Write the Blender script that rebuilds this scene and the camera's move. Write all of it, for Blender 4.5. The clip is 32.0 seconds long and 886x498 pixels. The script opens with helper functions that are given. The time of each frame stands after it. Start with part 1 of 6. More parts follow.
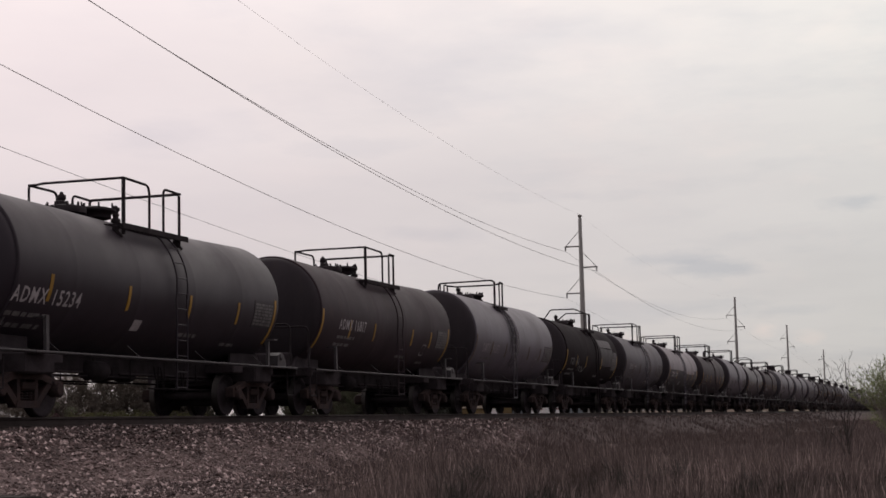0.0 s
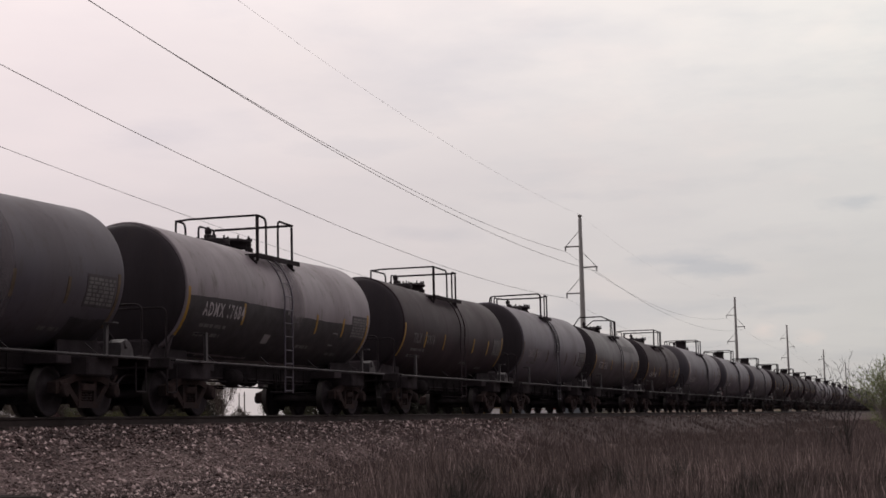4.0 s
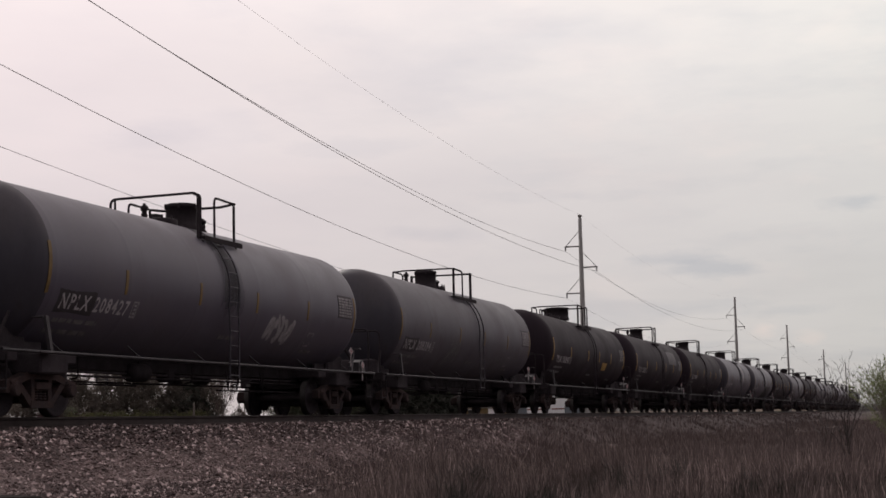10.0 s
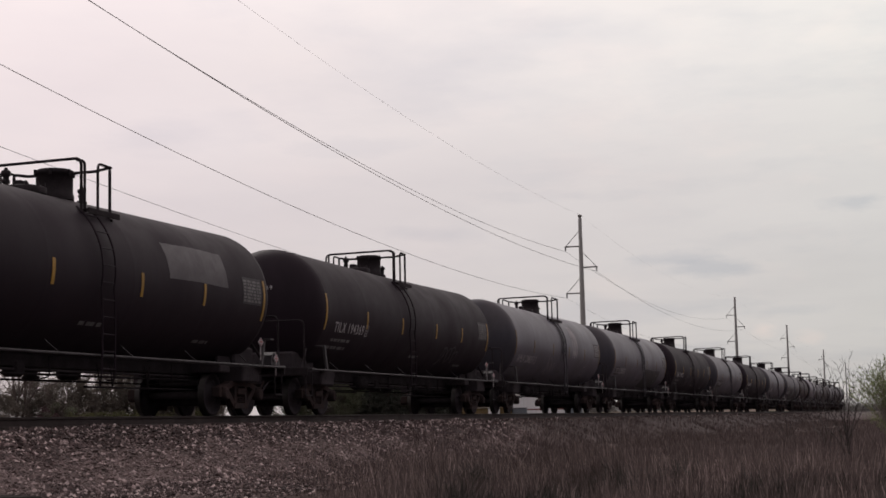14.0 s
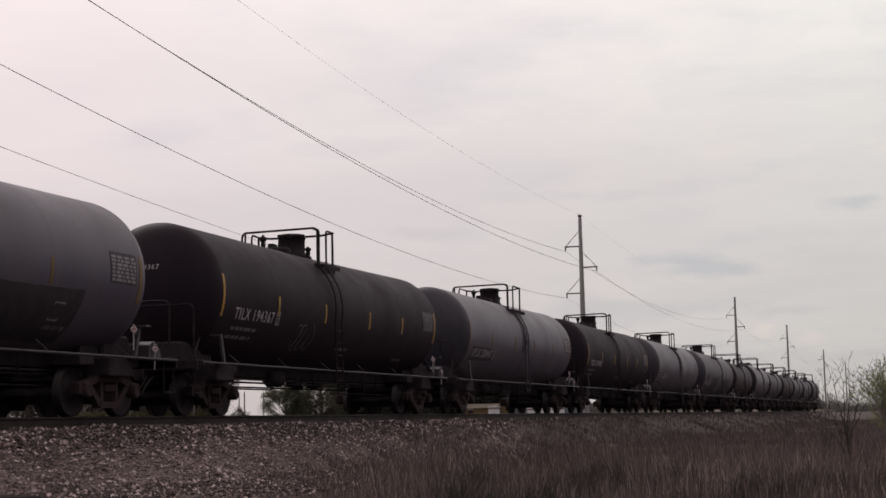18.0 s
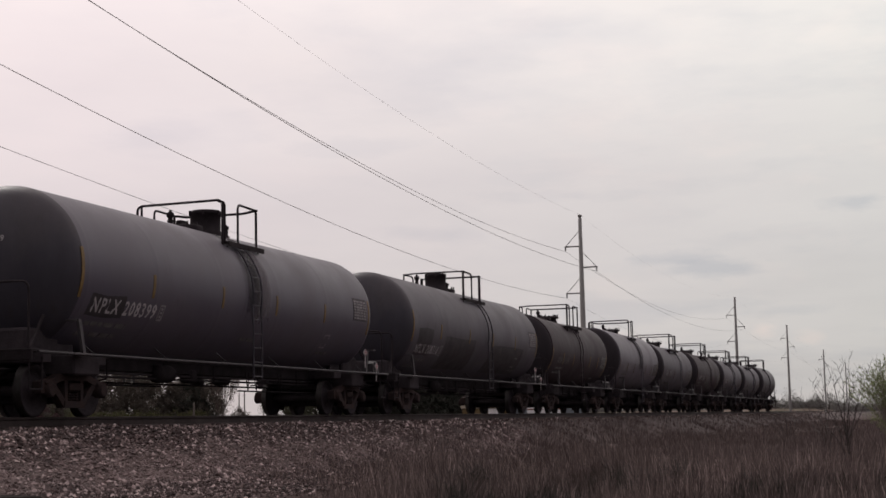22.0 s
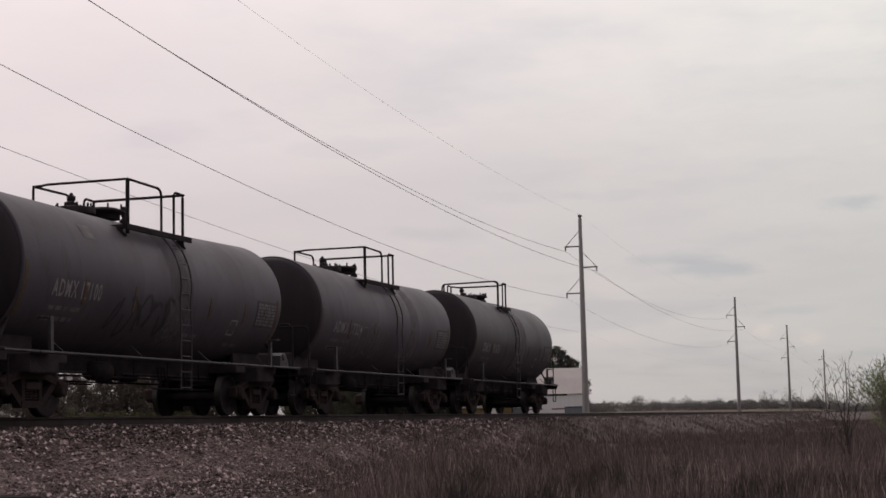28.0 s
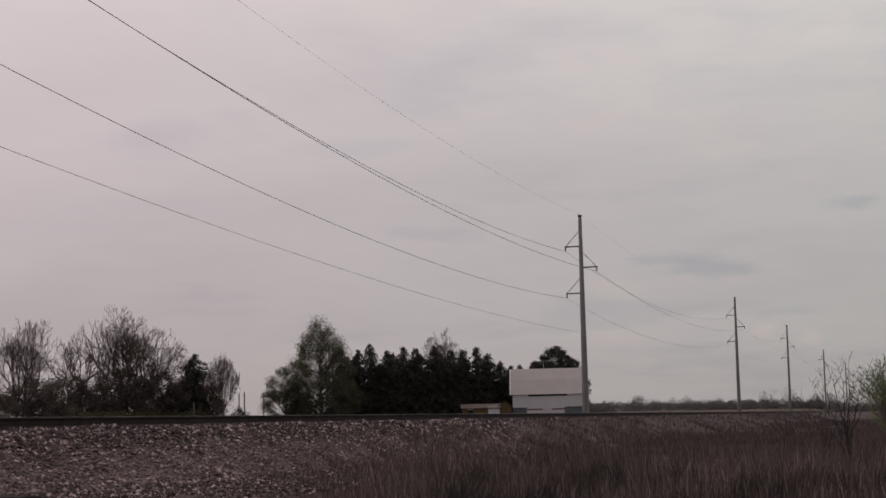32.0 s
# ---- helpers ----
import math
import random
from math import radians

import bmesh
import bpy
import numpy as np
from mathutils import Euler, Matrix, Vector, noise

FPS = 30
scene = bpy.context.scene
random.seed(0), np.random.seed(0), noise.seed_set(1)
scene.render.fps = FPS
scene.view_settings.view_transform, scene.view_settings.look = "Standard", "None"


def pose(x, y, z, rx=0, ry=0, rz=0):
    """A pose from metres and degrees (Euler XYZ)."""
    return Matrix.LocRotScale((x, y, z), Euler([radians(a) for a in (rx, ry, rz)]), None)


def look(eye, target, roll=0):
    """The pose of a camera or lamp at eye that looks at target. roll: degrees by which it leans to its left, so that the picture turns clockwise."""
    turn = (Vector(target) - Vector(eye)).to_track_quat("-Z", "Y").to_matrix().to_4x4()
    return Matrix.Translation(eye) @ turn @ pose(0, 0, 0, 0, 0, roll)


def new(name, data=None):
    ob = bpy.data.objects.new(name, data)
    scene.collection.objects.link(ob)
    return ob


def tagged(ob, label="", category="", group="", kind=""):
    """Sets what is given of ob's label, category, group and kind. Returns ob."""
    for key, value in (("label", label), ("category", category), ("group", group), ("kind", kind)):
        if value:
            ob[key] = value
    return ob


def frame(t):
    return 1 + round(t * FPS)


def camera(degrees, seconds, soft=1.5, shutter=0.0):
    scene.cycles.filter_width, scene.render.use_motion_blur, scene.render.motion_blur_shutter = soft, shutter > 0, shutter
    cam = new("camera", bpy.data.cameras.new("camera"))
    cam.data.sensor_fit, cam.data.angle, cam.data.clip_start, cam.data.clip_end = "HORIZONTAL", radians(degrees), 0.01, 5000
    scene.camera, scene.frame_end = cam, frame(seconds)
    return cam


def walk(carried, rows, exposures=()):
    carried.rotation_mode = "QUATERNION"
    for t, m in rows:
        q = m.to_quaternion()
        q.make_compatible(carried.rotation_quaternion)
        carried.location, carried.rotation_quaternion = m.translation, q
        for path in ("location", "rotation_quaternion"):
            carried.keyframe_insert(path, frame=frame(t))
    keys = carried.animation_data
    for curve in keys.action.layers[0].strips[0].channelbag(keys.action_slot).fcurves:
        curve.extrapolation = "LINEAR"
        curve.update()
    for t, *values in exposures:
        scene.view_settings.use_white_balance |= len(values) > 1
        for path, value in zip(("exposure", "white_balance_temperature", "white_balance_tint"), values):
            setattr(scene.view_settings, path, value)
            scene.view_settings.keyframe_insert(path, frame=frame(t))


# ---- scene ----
# World: x runs along the railway away from the camera, y across it, z up. Rail top is 1.30 m above the field.
RAIL_Z = 1.30
TRACK_Y = 15.62
SPEED = 15.4
SECONDS = 32.0

# ---- camera ----
cam = camera(31.28, SECONDS, soft=1.6)
CAM = pose(0, 0, 1.068, 96.214, 1.2924, -72.8778)
walk(cam, [(0, CAM), (32, CAM)], exposures=[(0, 0.07, 6500, 10), (25, 0.07, 6500, 10), (28, -0.02, 6500, 10), (29, -0.09, 6500, 10.5), (30, -0.33, 6500, 11.6), (31, -0.43, 6500, 12.2), (32, -0.47, 6500, 12.2)])

# ---- world and sun ----
world = bpy.data.worlds.new("overcast_sky")
scene.world = world
world.use_nodes = True
wn, wl = world.node_tree.nodes, world.node_tree.links
wn.clear()
w_out = wn.new("ShaderNodeOutputWorld")
w_bg = wn.new("ShaderNodeBackground")
w_sky = wn.new("ShaderNodeTexSky")
w_sky.sky_type = "NISHITA"
w_sky.sun_disc = False
w_sky.sun_elevation = radians(42)
w_sky.sun_rotation = radians(40)
w_co = wn.new("ShaderNodeTexCoord")


def wmath(op, a, b=None):
    n = wn.new("ShaderNodeMath")
    n.operation = op
    for k, val in enumerate((a, b)):
        if val is None:
            continue
        if isinstance(val, (int, float)):
            n.inputs[k].default_value = val
        else:
            wl.new(val, n.inputs[k])
    return n.outputs[0]


def wramp(fac, stops):
    n = wn.new("ShaderNodeValToRGB")
    while len(n.color_ramp.elements) < len(stops):
        n.color_ramp.elements.new(0.5)
    for e, (p, c) in zip(n.color_ramp.elements, stops):
        e.position, e.color = p, (*c, 1)
    wl.new(fac, n.inputs[0])
    return n.outputs[0]


def wmix(kind, fac, a, b):
    n = wn.new("ShaderNodeMixRGB")
    n.blend_type = kind
    for k, val in enumerate((fac, a, b)):
        if isinstance(val, (int, float)):
            n.inputs[k].default_value = val
        elif isinstance(val, tuple):
            n.inputs[k].default_value = (*val, 1)
        else:
            wl.new(val, n.inputs[k])
    return n.outputs[0]


w_sep = wn.new("ShaderNodeSeparateXYZ")
wl.new(w_co.outputs["Generated"], w_sep.inputs[0])
w_up = wmath("ADD", wmath("MAXIMUM", w_sep.outputs[2], 0.0), 0.12)
w_comb = wn.new("ShaderNodeCombineXYZ")
wl.new(wmath("DIVIDE", w_sep.outputs[0], w_up), w_comb.inputs[0])
wl.new(wmath("DIVIDE", w_sep.outputs[1], w_up), w_comb.inputs[1])


def wnoise(scale, detail, rough, off):
    m = wn.new("ShaderNodeMapping")
    m.inputs["Location"].default_value = off
    wl.new(w_comb.outputs[0], m.inputs[0])
    n = wn.new("ShaderNodeTexNoise")
    n.inputs["Scale"].default_value = scale
    n.inputs["Detail"].default_value = detail
    n.inputs["Roughness"].default_value = rough
    wl.new(m.outputs[0], n.inputs["Vector"])
    return n.outputs[0]


# a closed, bright cloud deck: broad soft patches, finer streaks, a few low grey scraps
broad = wramp(wnoise(0.45, 4, 0.5, (1.7, 0.4, 0)), [(0.30, (0.738, 0.696, 0.683)), (0.70, (0.857, 0.812, 0.79))])
fine = wramp(wnoise(1.6, 6, 0.6, (4.2, 2.0, 0)), [(0.30, (0.955, 0.955, 0.965)), (0.62, (1.0, 1.0, 1.0))])
scrap = wramp(wnoise(1.1, 6, 0.55, (7.7, 3.1, 0)), [(0.56, (1, 1, 1)), (0.68, (0.90, 0.915, 0.94))])
deck = wmix("MULTIPLY", 1.0, wmix("MULTIPLY", 1.0, broad, fine), scrap)
# pinker to the north of the line, greyer along it; dimmer away from the veiled sun
side = wramp(wmath("ADD", wmath("MULTIPLY", wmath("MAXIMUM", wmath("ABSOLUTE", w_sep.outputs[1]), wmath("MULTIPLY", wmath("SUBTRACT", w_sep.outputs[2], 0.3), 2.0)), 0.9), 0.1), [(0.05, (0.968, 1.014, 0.975)), (0.55, (1.04, 0.974, 0.998))])
deck = wmix("MULTIPLY", 1.0, deck, side)
rise = wramp(wmath("MAXIMUM", w_sep.outputs[2], 0.0), [(0.0, (0.645, 0.655, 0.675)), (0.12, (0.835, 0.835, 0.845)), (0.27, (1.19, 1.19, 1.175))])
deck = wmix("MULTIPLY", 1.0, deck, rise)
glow = wramp(wmath("ADD", wmath("MULTIPLY", wmath("ADD", wmath("MULTIPLY", w_sep.outputs[0], 0.75), wmath("MULTIPLY", w_sep.outputs[1], 0.66)), 0.5), 0.5),
             [(0.15, (0.42, 0.42, 0.43)), (0.85, (1.02, 1.0, 1.0))])
deck = wmix("MULTIPLY", 1.0, deck, glow)
# behind the camera the deck darkens towards the horizon as a thick overcast does
thick = wramp(wmath("MAXIMUM", w_sep.outputs[2], 0.0), [(0.0, (0.52, 0.52, 0.53)), (0.5, (1.12, 1.12, 1.12)), (1.0, (1.25, 1.25, 1.25))])
deck = wmix("MIX", wramp(wmath("ADD", wmath("MULTIPLY", w_sep.outputs[1], -1.0), 0.0), [(0.02, (0, 0, 0)), (0.35, (1, 1, 1))]), deck, wmix("MULTIPLY", 1.0, deck, thick))


def wlow(scale, stretch, off, detail=5, rough=0.55):
    m = wn.new("ShaderNodeMapping")
    m.inputs["Scale"].default_value = stretch
    m.inputs["Location"].default_value = off
    wl.new(w_co.outputs["Generated"], m.inputs[0])
    n = wn.new("ShaderNodeTexNoise")
    n.inputs["Scale"].default_value = scale
    n.inputs["Detail"].default_value = detail
    n.inputs["Roughness"].default_value = rough
    wl.new(m.outputs[0], n.inputs["Vector"])
    return n.outputs[0]


# low broken cloud down the line: flat grey-blue scraps and pale pink heads
down_line = wramp(w_sep.outputs[1], [(0.06, (1, 1, 1)), (0.42, (0.25, 0.25, 0.25))])
grey_scrap = wmix("MULTIPLY", 1.0, wramp(wlow(1.0, (9, 9, 42), (2.6, 1.3, 0.4)), [(0.52, (0, 0, 0)), (0.72, (0.6, 0.6, 0.6))]), down_line)
deck = wmix("MIX", grey_scrap, deck, wmix("MULTIPLY", 1.0, deck, (0.86, 0.885, 0.915)))


def cloud_bank(az, el, wide, high, soft):
    """A ragged flat cloud low in the sky at an azimuth and elevation, in degrees."""
    da = wmath("DIVIDE", wmath("SUBTRACT", wmath("ARCTAN2", w_sep.outputs[1], w_sep.outputs[0]), radians(az)), radians(wide))
    de = wmath("DIVIDE", wmath("SUBTRACT", wmath("ARCSINE", w_sep.outputs[2]), radians(el)), radians(high))
    far = wmath("SQRT", wmath("ADD", wmath("MULTIPLY", da, da), wmath("MULTIPLY", de, de)))
    far = wmath("ADD", far, wmath("MULTIPLY", wmath("SUBTRACT", wlow(1.0, (22, 22, 80), (az, el, 0.3)), 0.5), 2.6))
    return wramp(far, [(0.25, (soft, soft, soft)), (1.0, (0, 0, 0))])


for az, el, wide, high, soft in ((7.0, 5.2, 2.6, 0.42, 1.0), (8.3, 5.6, 1.6, 0.3, 0.8), (2.2, 7.3, 1.2, 0.35, 0.9), (12.5, 8.0, 3.0, 0.3, 0.4), (20.0, 10.0, 4.0, 0.4, 0.35), (5.0, 3.6, 1.8, 0.25, 0.6)):
    deck = wmix("MIX", cloud_bank(az, el, wide, high, soft), deck, wmix("MULTIPLY", 1.0, deck, (0.83, 0.86, 0.90)))
for az, el, wide, high, soft in ((5.6, 3.0, 0.7, 0.4, 1.0), (3.9, 2.6, 0.6, 0.35, 0.8), (11.0, 2.8, 1.6, 0.3, 0.6), (0.8, 3.2, 0.8, 0.4, 0.7)):
    deck = wmix("MIX", cloud_bank(az, el, wide, high, soft), deck, wmix("MULTIPLY", 1.0, deck, (1.12, 1.06, 1.03)))
pink_head = wmix("MULTIPLY", 1.0, wramp(wlow(1.0, (15, 15, 40), (5.1, 0.7, 2.2), 4), [(0.53, (0, 0, 0)), (0.72, (0.5, 0.5, 0.5))]), down_line)
deck = wmix("MIX", pink_head, deck, wmix("MULTIPLY", 1.0, deck, (1.10, 1.05, 1.03)))
blue = wmix("MULTIPLY", 1.0, w_sky.outputs[0], (0.08, 0.08, 0.08))
wl.new(wmix("MIX", 0.93, blue, deck), w_bg.inputs[0])
w_bg.inputs[1].default_value = 1.0
wl.new(w_bg.outputs[0], w_out.inputs[0])

sun_data = bpy.data.lights.new("veiled_sun", "SUN")
sun_data.energy = 0.7
sun_data.angle = radians(16)
sun_data.color = (1.0, 0.95, 0.9)
sun = new("veiled_sun", sun_data)
sun.matrix_world = look((0, 0, 50), (0 - 30, 0 - 28, 12))

# ---- materials ----
def nodes_of(name):
    m = bpy.data.materials.new(name)
    m.use_nodes = True
    nt = m.node_tree
    return m, nt.nodes, nt.links, nt.nodes["Principled BSDF"]


def tex_noise(n, l, co, scale, detail=4, rough=0.55, stretch=(1, 1, 1)):
    mp = n.new("ShaderNodeMapping")
    mp.inputs["Scale"].default_value = stretch
    l.new(co, mp.inputs[0])
    t = n.new("ShaderNodeTexNoise")
    t.inputs["Scale"].default_value = scale
    t.inputs["Detail"].default_value = detail
    t.inputs["Roughness"].default_value = rough
    l.new(mp.outputs[0], t.inputs["Vector"])
    return t.outputs[0]


def ramp(n, l, fac, stops):
    r = n.new("ShaderNodeValToRGB")
    while len(r.color_ramp.elements) < len(stops):
        r.color_ramp.elements.new(0.5)
    for e, (p, c) in zip(r.color_ramp.elements, stops):
        if isinstance(c, (int, float)):
            c = (c, c, c)
        e.position, e.color = p, (*c, 1)
    l.new(fac, r.inputs[0])
    return r.outputs[0]


def mixc(n, l, kind, fac, a, b):
    m = n.new("ShaderNodeMixRGB")
    m.blend_type = kind
    for k, val in enumerate((fac, a, b)):
        if isinstance(val, (int, float)):
            m.inputs[k].default_value = val
        elif isinstance(val, tuple):
            m.inputs[k].default_value = (*val, 1)
        else:
            l.new(val, m.inputs[k])
    return m.outputs[0]


def add_bump(n, l, bsdf, h, strength, dist):
    b = n.new("ShaderNodeBump")
    b.inputs["Strength"].default_value = strength
    b.inputs["Distance"].default_value = dist
    l.new(h, b.inputs["Height"])
    l.new(b.outputs[0], bsdf.inputs["Normal"])


def plain(name, color, rough=0.6, metal=0.0, var=0.2, scale=2.0, fine=30.0, bump=0.15, second=None, spec=0.5, rnd=0.15, stretch=(1, 1, 1)):
    """A worn surface: broad patches, fine grain, a little relief, each object a shade of its own."""
    m, n, l, b = nodes_of(name)
    co = n.new("ShaderNodeTexCoord").outputs["Object"]
    big = tex_noise(n, l, co, scale, 4, 0.6, stretch)
    small = tex_noise(n, l, co, fine, 3, 0.6, stretch)
    c2 = second if second else tuple(c * (1 - var) for c in color)
    col = mixc(n, l, "MIX", ramp(n, l, big, [(0.35, 0.0), (0.65, 1.0)]), color, c2)
    col = mixc(n, l, "MULTIPLY", 1.0, col, ramp(n, l, small, [(0.25, 1 - var), (0.75, 1 + var * 0.5)]))
    info = n.new("ShaderNodeObjectInfo")
    col = mixc(n, l, "MULTIPLY", 1.0, col, ramp(n, l, info.outputs["Random"], [(0.0, 1 - rnd), (1.0, 1 + rnd * 0.4)]))
    l.new(col, b.inputs["Base Color"])
    b.inputs["Metallic"].default_value = metal
    b.inputs["Specular IOR Level"].default_value = spec
    l.new(ramp(n, l, big, [(0.2, max(0.05, rough - 0.1)), (0.8, min(1, rough + 0.1))]), b.inputs["Roughness"])
    if bump:
        add_bump(n, l, b, small, bump, 0.01)
    return m


def paint(name, color, rough, worn, worn_at=0.6, streak=0.1, dust=(0.16, 0.14, 0.13), dust_amount=0.35, spec=0.25):
    """Railcar paint: run-down streaks, dusty clouds, worn patches."""
    m, n, l, b = nodes_of(name)
    co = n.new("ShaderNodeTexCoord").outputs["Object"]
    run = tex_noise(n, l, co, 1.1, 7, 0.7, (1.1, 1.1, 0.3))
    cloud = tex_noise(n, l, co, 0.55, 5, 0.6)
    grain = tex_noise(n, l, co, 26, 4, 0.7, (1, 1, 0.5))
    col = mixc(n, l, "MULTIPLY", 1.0, color, ramp(n, l, run, [(0.28, 1 - streak), (0.72, 1 + streak)]))
    f = mixc(n, l, "MULTIPLY", 1.0, ramp(n, l, cloud, [(0.42, 0.0), (0.72, dust_amount)]), ramp(n, l, grain, [(0.2, 0.5), (0.8, 1.0)]))
    col = mixc(n, l, "MIX", f, col, dust)
    w = ramp(n, l, tex_noise(n, l, co, 2.4, 8, 0.7, (1.3, 1.3, 0.5)), [(worn_at, 0.0), (worn_at + 0.09, 0.65)])
    col = mixc(n, l, "MIX", w, col, worn)
    l.new(col, b.inputs["Base Color"])
    l.new(ramp(n, l, cloud, [(0.25, max(0.08, rough - 0.12)), (0.75, min(1, rough + 0.15))]), b.inputs["Roughness"])
    b.inputs["Specular IOR Level"].default_value = spec
    add_bump(n, l, b, grain, 0.08, 0.004)
    return m


def film(name, color, amount=0.34):
    """A thin dirty film on paint, thicker and thinner in runs; several coats lie over one another."""
    m, n, l, b = nodes_of(name)
    co = n.new("ShaderNodeTexCoord").outputs["Object"]
    run = tex_noise(n, l, co, 1.6, 6, 0.65, (1.6, 1.6, 0.22))
    l.new(mixc(n, l, "MIX", ramp(n, l, tex_noise(n, l, co, 9, 4, 0.6), [(0.3, 0.0), (0.7, 1.0)]), color, tuple(c * 0.8 for c in color)), b.inputs["Base Color"])
    b.inputs["Roughness"].default_value = 0.6
    b.inputs["Specular IOR Level"].default_value = 0.25
    l.new(ramp(n, l, run, [(0.3, amount * 0.35), (0.6, amount)]), b.inputs["Alpha"])
    return m


M = {}
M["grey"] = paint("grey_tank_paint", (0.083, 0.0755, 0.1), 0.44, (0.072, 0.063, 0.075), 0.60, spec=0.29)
M["grey_light"] = paint("light_grey_tank_paint", (0.112, 0.101, 0.127), 0.44, (0.08, 0.066, 0.074), 0.58, spec=0.32)
M["grey_old"] = paint("old_grey_tank_paint", (0.073, 0.067, 0.084), 0.5, (0.06, 0.05, 0.055), 0.54, 0.2, spec=0.26)
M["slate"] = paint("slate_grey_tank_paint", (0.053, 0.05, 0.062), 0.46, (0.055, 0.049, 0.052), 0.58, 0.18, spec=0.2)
M["plum"] = paint("worn_purple_black_tank_paint", (0.045, 0.036, 0.045), 0.42, (0.06, 0.049, 0.054), 0.58, 0.16, (0.075, 0.065, 0.073), 0.35, 0.32)
M["black"] = paint("black_tank_paint", (0.0222, 0.0154, 0.0212), 0.6, (0.025, 0.0185, 0.0215), 0.62, 0.14, (0.032, 0.0245, 0.0295), 0.25, 0.115)
M["jet"] = paint("sooty_black_tank_paint", (0.0155, 0.0112, 0.0135), 0.72, (0.02, 0.0145, 0.016), 0.62, 0.14, (0.025, 0.0185, 0.021), 0.25, 0.07)
M["black_gloss"] = paint("glossy_black_tank_paint", (0.0285, 0.0225, 0.0305), 0.44, (0.032, 0.026, 0.03), 0.66, 0.13, (0.044, 0.037, 0.044), 0.2, 0.27)
M["brown"] = paint("brown_black_tank_paint", (0.04, 0.029, 0.035), 0.55, (0.056, 0.041, 0.043), 0.54, 0.2, (0.066, 0.053, 0.059), 0.4, spec=0.15)
M["head"] = paint("dark_tank_head_paint", (0.034, 0.029, 0.034), 0.65, (0.042, 0.034, 0.036), 0.6, 0.3, (0.057, 0.05, 0.054), 0.3, 0.13)
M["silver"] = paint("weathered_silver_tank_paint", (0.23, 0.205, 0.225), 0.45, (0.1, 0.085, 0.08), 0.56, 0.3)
M["iron"] = plain("dark_fittings", (0.04, 0.033, 0.037), 0.75, 0.0, 0.35, 3, 40, spec=0.12)
M["under"] = plain("grimy_underframe", (0.065, 0.056, 0.062), 0.9, 0.0, 0.3, 3, 40, spec=0.06)
M["rusty"] = plain("rusty_truck_steel", (0.045, 0.036, 0.038), 0.9, 0.0, 0.3, 4, 30, 0.3, (0.064, 0.044, 0.041), spec=0.08, rnd=0.35)
M["soot"] = plain("sooty_belly_steel", (0.034, 0.029, 0.032), 0.9, 0.0, 0.35, 3, 40, spec=0.06)
M["placard"] = plain("dusty_white_placard", (0.48, 0.44, 0.45), 0.6, 0.0, 0.15, 5, 30, 0.0)
M["tread"] = plain("worn_wheel_rim", (0.05, 0.047, 0.046), 0.5, 1.0, 0.2, 6, 50, 0.05)
M["rail_pipe"] = plain("grey_worn_steel", (0.036, 0.032, 0.037), 0.6, 0.1, 0.3, 4, 40)
M["pale_steel"] = plain("pale_bracket_steel", (0.078, 0.071, 0.077), 0.65, 0.1, 0.3, 4, 40)
M["white"] = plain("white_stencil_paint", (0.5, 0.47, 0.485), 0.7, 0.0, 0.25, 6, 30, 0.0)
M["white_dim"] = plain("faded_white_stencil", (0.20, 0.195, 0.195), 0.75, 0.0, 0.35, 6, 30, 0.0)
M["yellow"] = plain("yellow_reflective_strip", (0.42, 0.235, 0.022), 0.5, 0.0, 0.25, 5, 30, 0.0)
M["yellow_dim"] = plain("faded_yellow_strip", (0.21, 0.125, 0.025), 0.6, 0.0, 0.35, 5, 30, 0.0)
M["yellow_faint"] = plain("grimy_yellow_strip", (0.115, 0.08, 0.045), 0.65, 0.0, 0.35, 5, 30, 0.0)
M["red"] = plain("faded_red_placard_print", (0.4, 0.14, 0.15), 0.5, 0.0, 0.15, 5, 30, 0.0)
M["white_mid"] = plain("worn_white_stencil", (0.34, 0.32, 0.33), 0.7, 0.0, 0.3, 6, 30, 0.0)
M["panel_back"] = plain("dull_panel_ground", (0.062, 0.054, 0.061), 0.7, 0.0, 0.2, 3, 30, 0.05)
M["spill_grey"] = film("dusty_spill_on_paint", (0.19, 0.172, 0.19), 0.5)
M["stain"] = film("dark_spill_stain", (0.045, 0.039, 0.046), 0.22)
M["spill_pale"] = film("pale_dried_spill", (0.34, 0.31, 0.33))
# number boards and overpaint; on the silver car, the ground's painted-in reflection
M["dark_patch"] = plain("overpaint_and_dark_reflection", (0.034, 0.0295, 0.035), 0.6, 0.0, 0.25, 3, 30, 0.05)
M["grey_patch"] = plain("primer_patch", (0.07, 0.061, 0.069), 0.6, 0.0, 0.2, 3, 30, 0.05)
M["rail"] = plain("rusty_rail_side", (0.034, 0.02, 0.0185), 0.75, 0.2, 0.3, 3, 40, 0.2)
M["rail_top"] = plain("polished_rail_head", (0.10, 0.09, 0.09), 0.45, 1.0, 0.15, 3, 40, 0.02)
M["tie"] = plain("creosoted_timber", (0.035, 0.028, 0.024), 0.85, 0.0, 0.35, 2, 25, 0.4, (0.03, 0.025, 0.022), stretch=(1, 0.15, 1))
M["wire"] = plain("weathered_conductor", (0.15, 0.14, 0.15), 0.5, 0.4, 0.1, 1, 5, 0.0)
M["pole"] = plain("weathered_steel_pole", (0.27, 0.265, 0.26), 0.75, 0.0, 0.2, 1.5, 12, 0.1, stretch=(1, 1, 0.2))
M["insulator"] = plain("grey_insulator", (0.22, 0.22, 0.23), 0.35, 0.0, 0.1, 3, 20, 0.0)
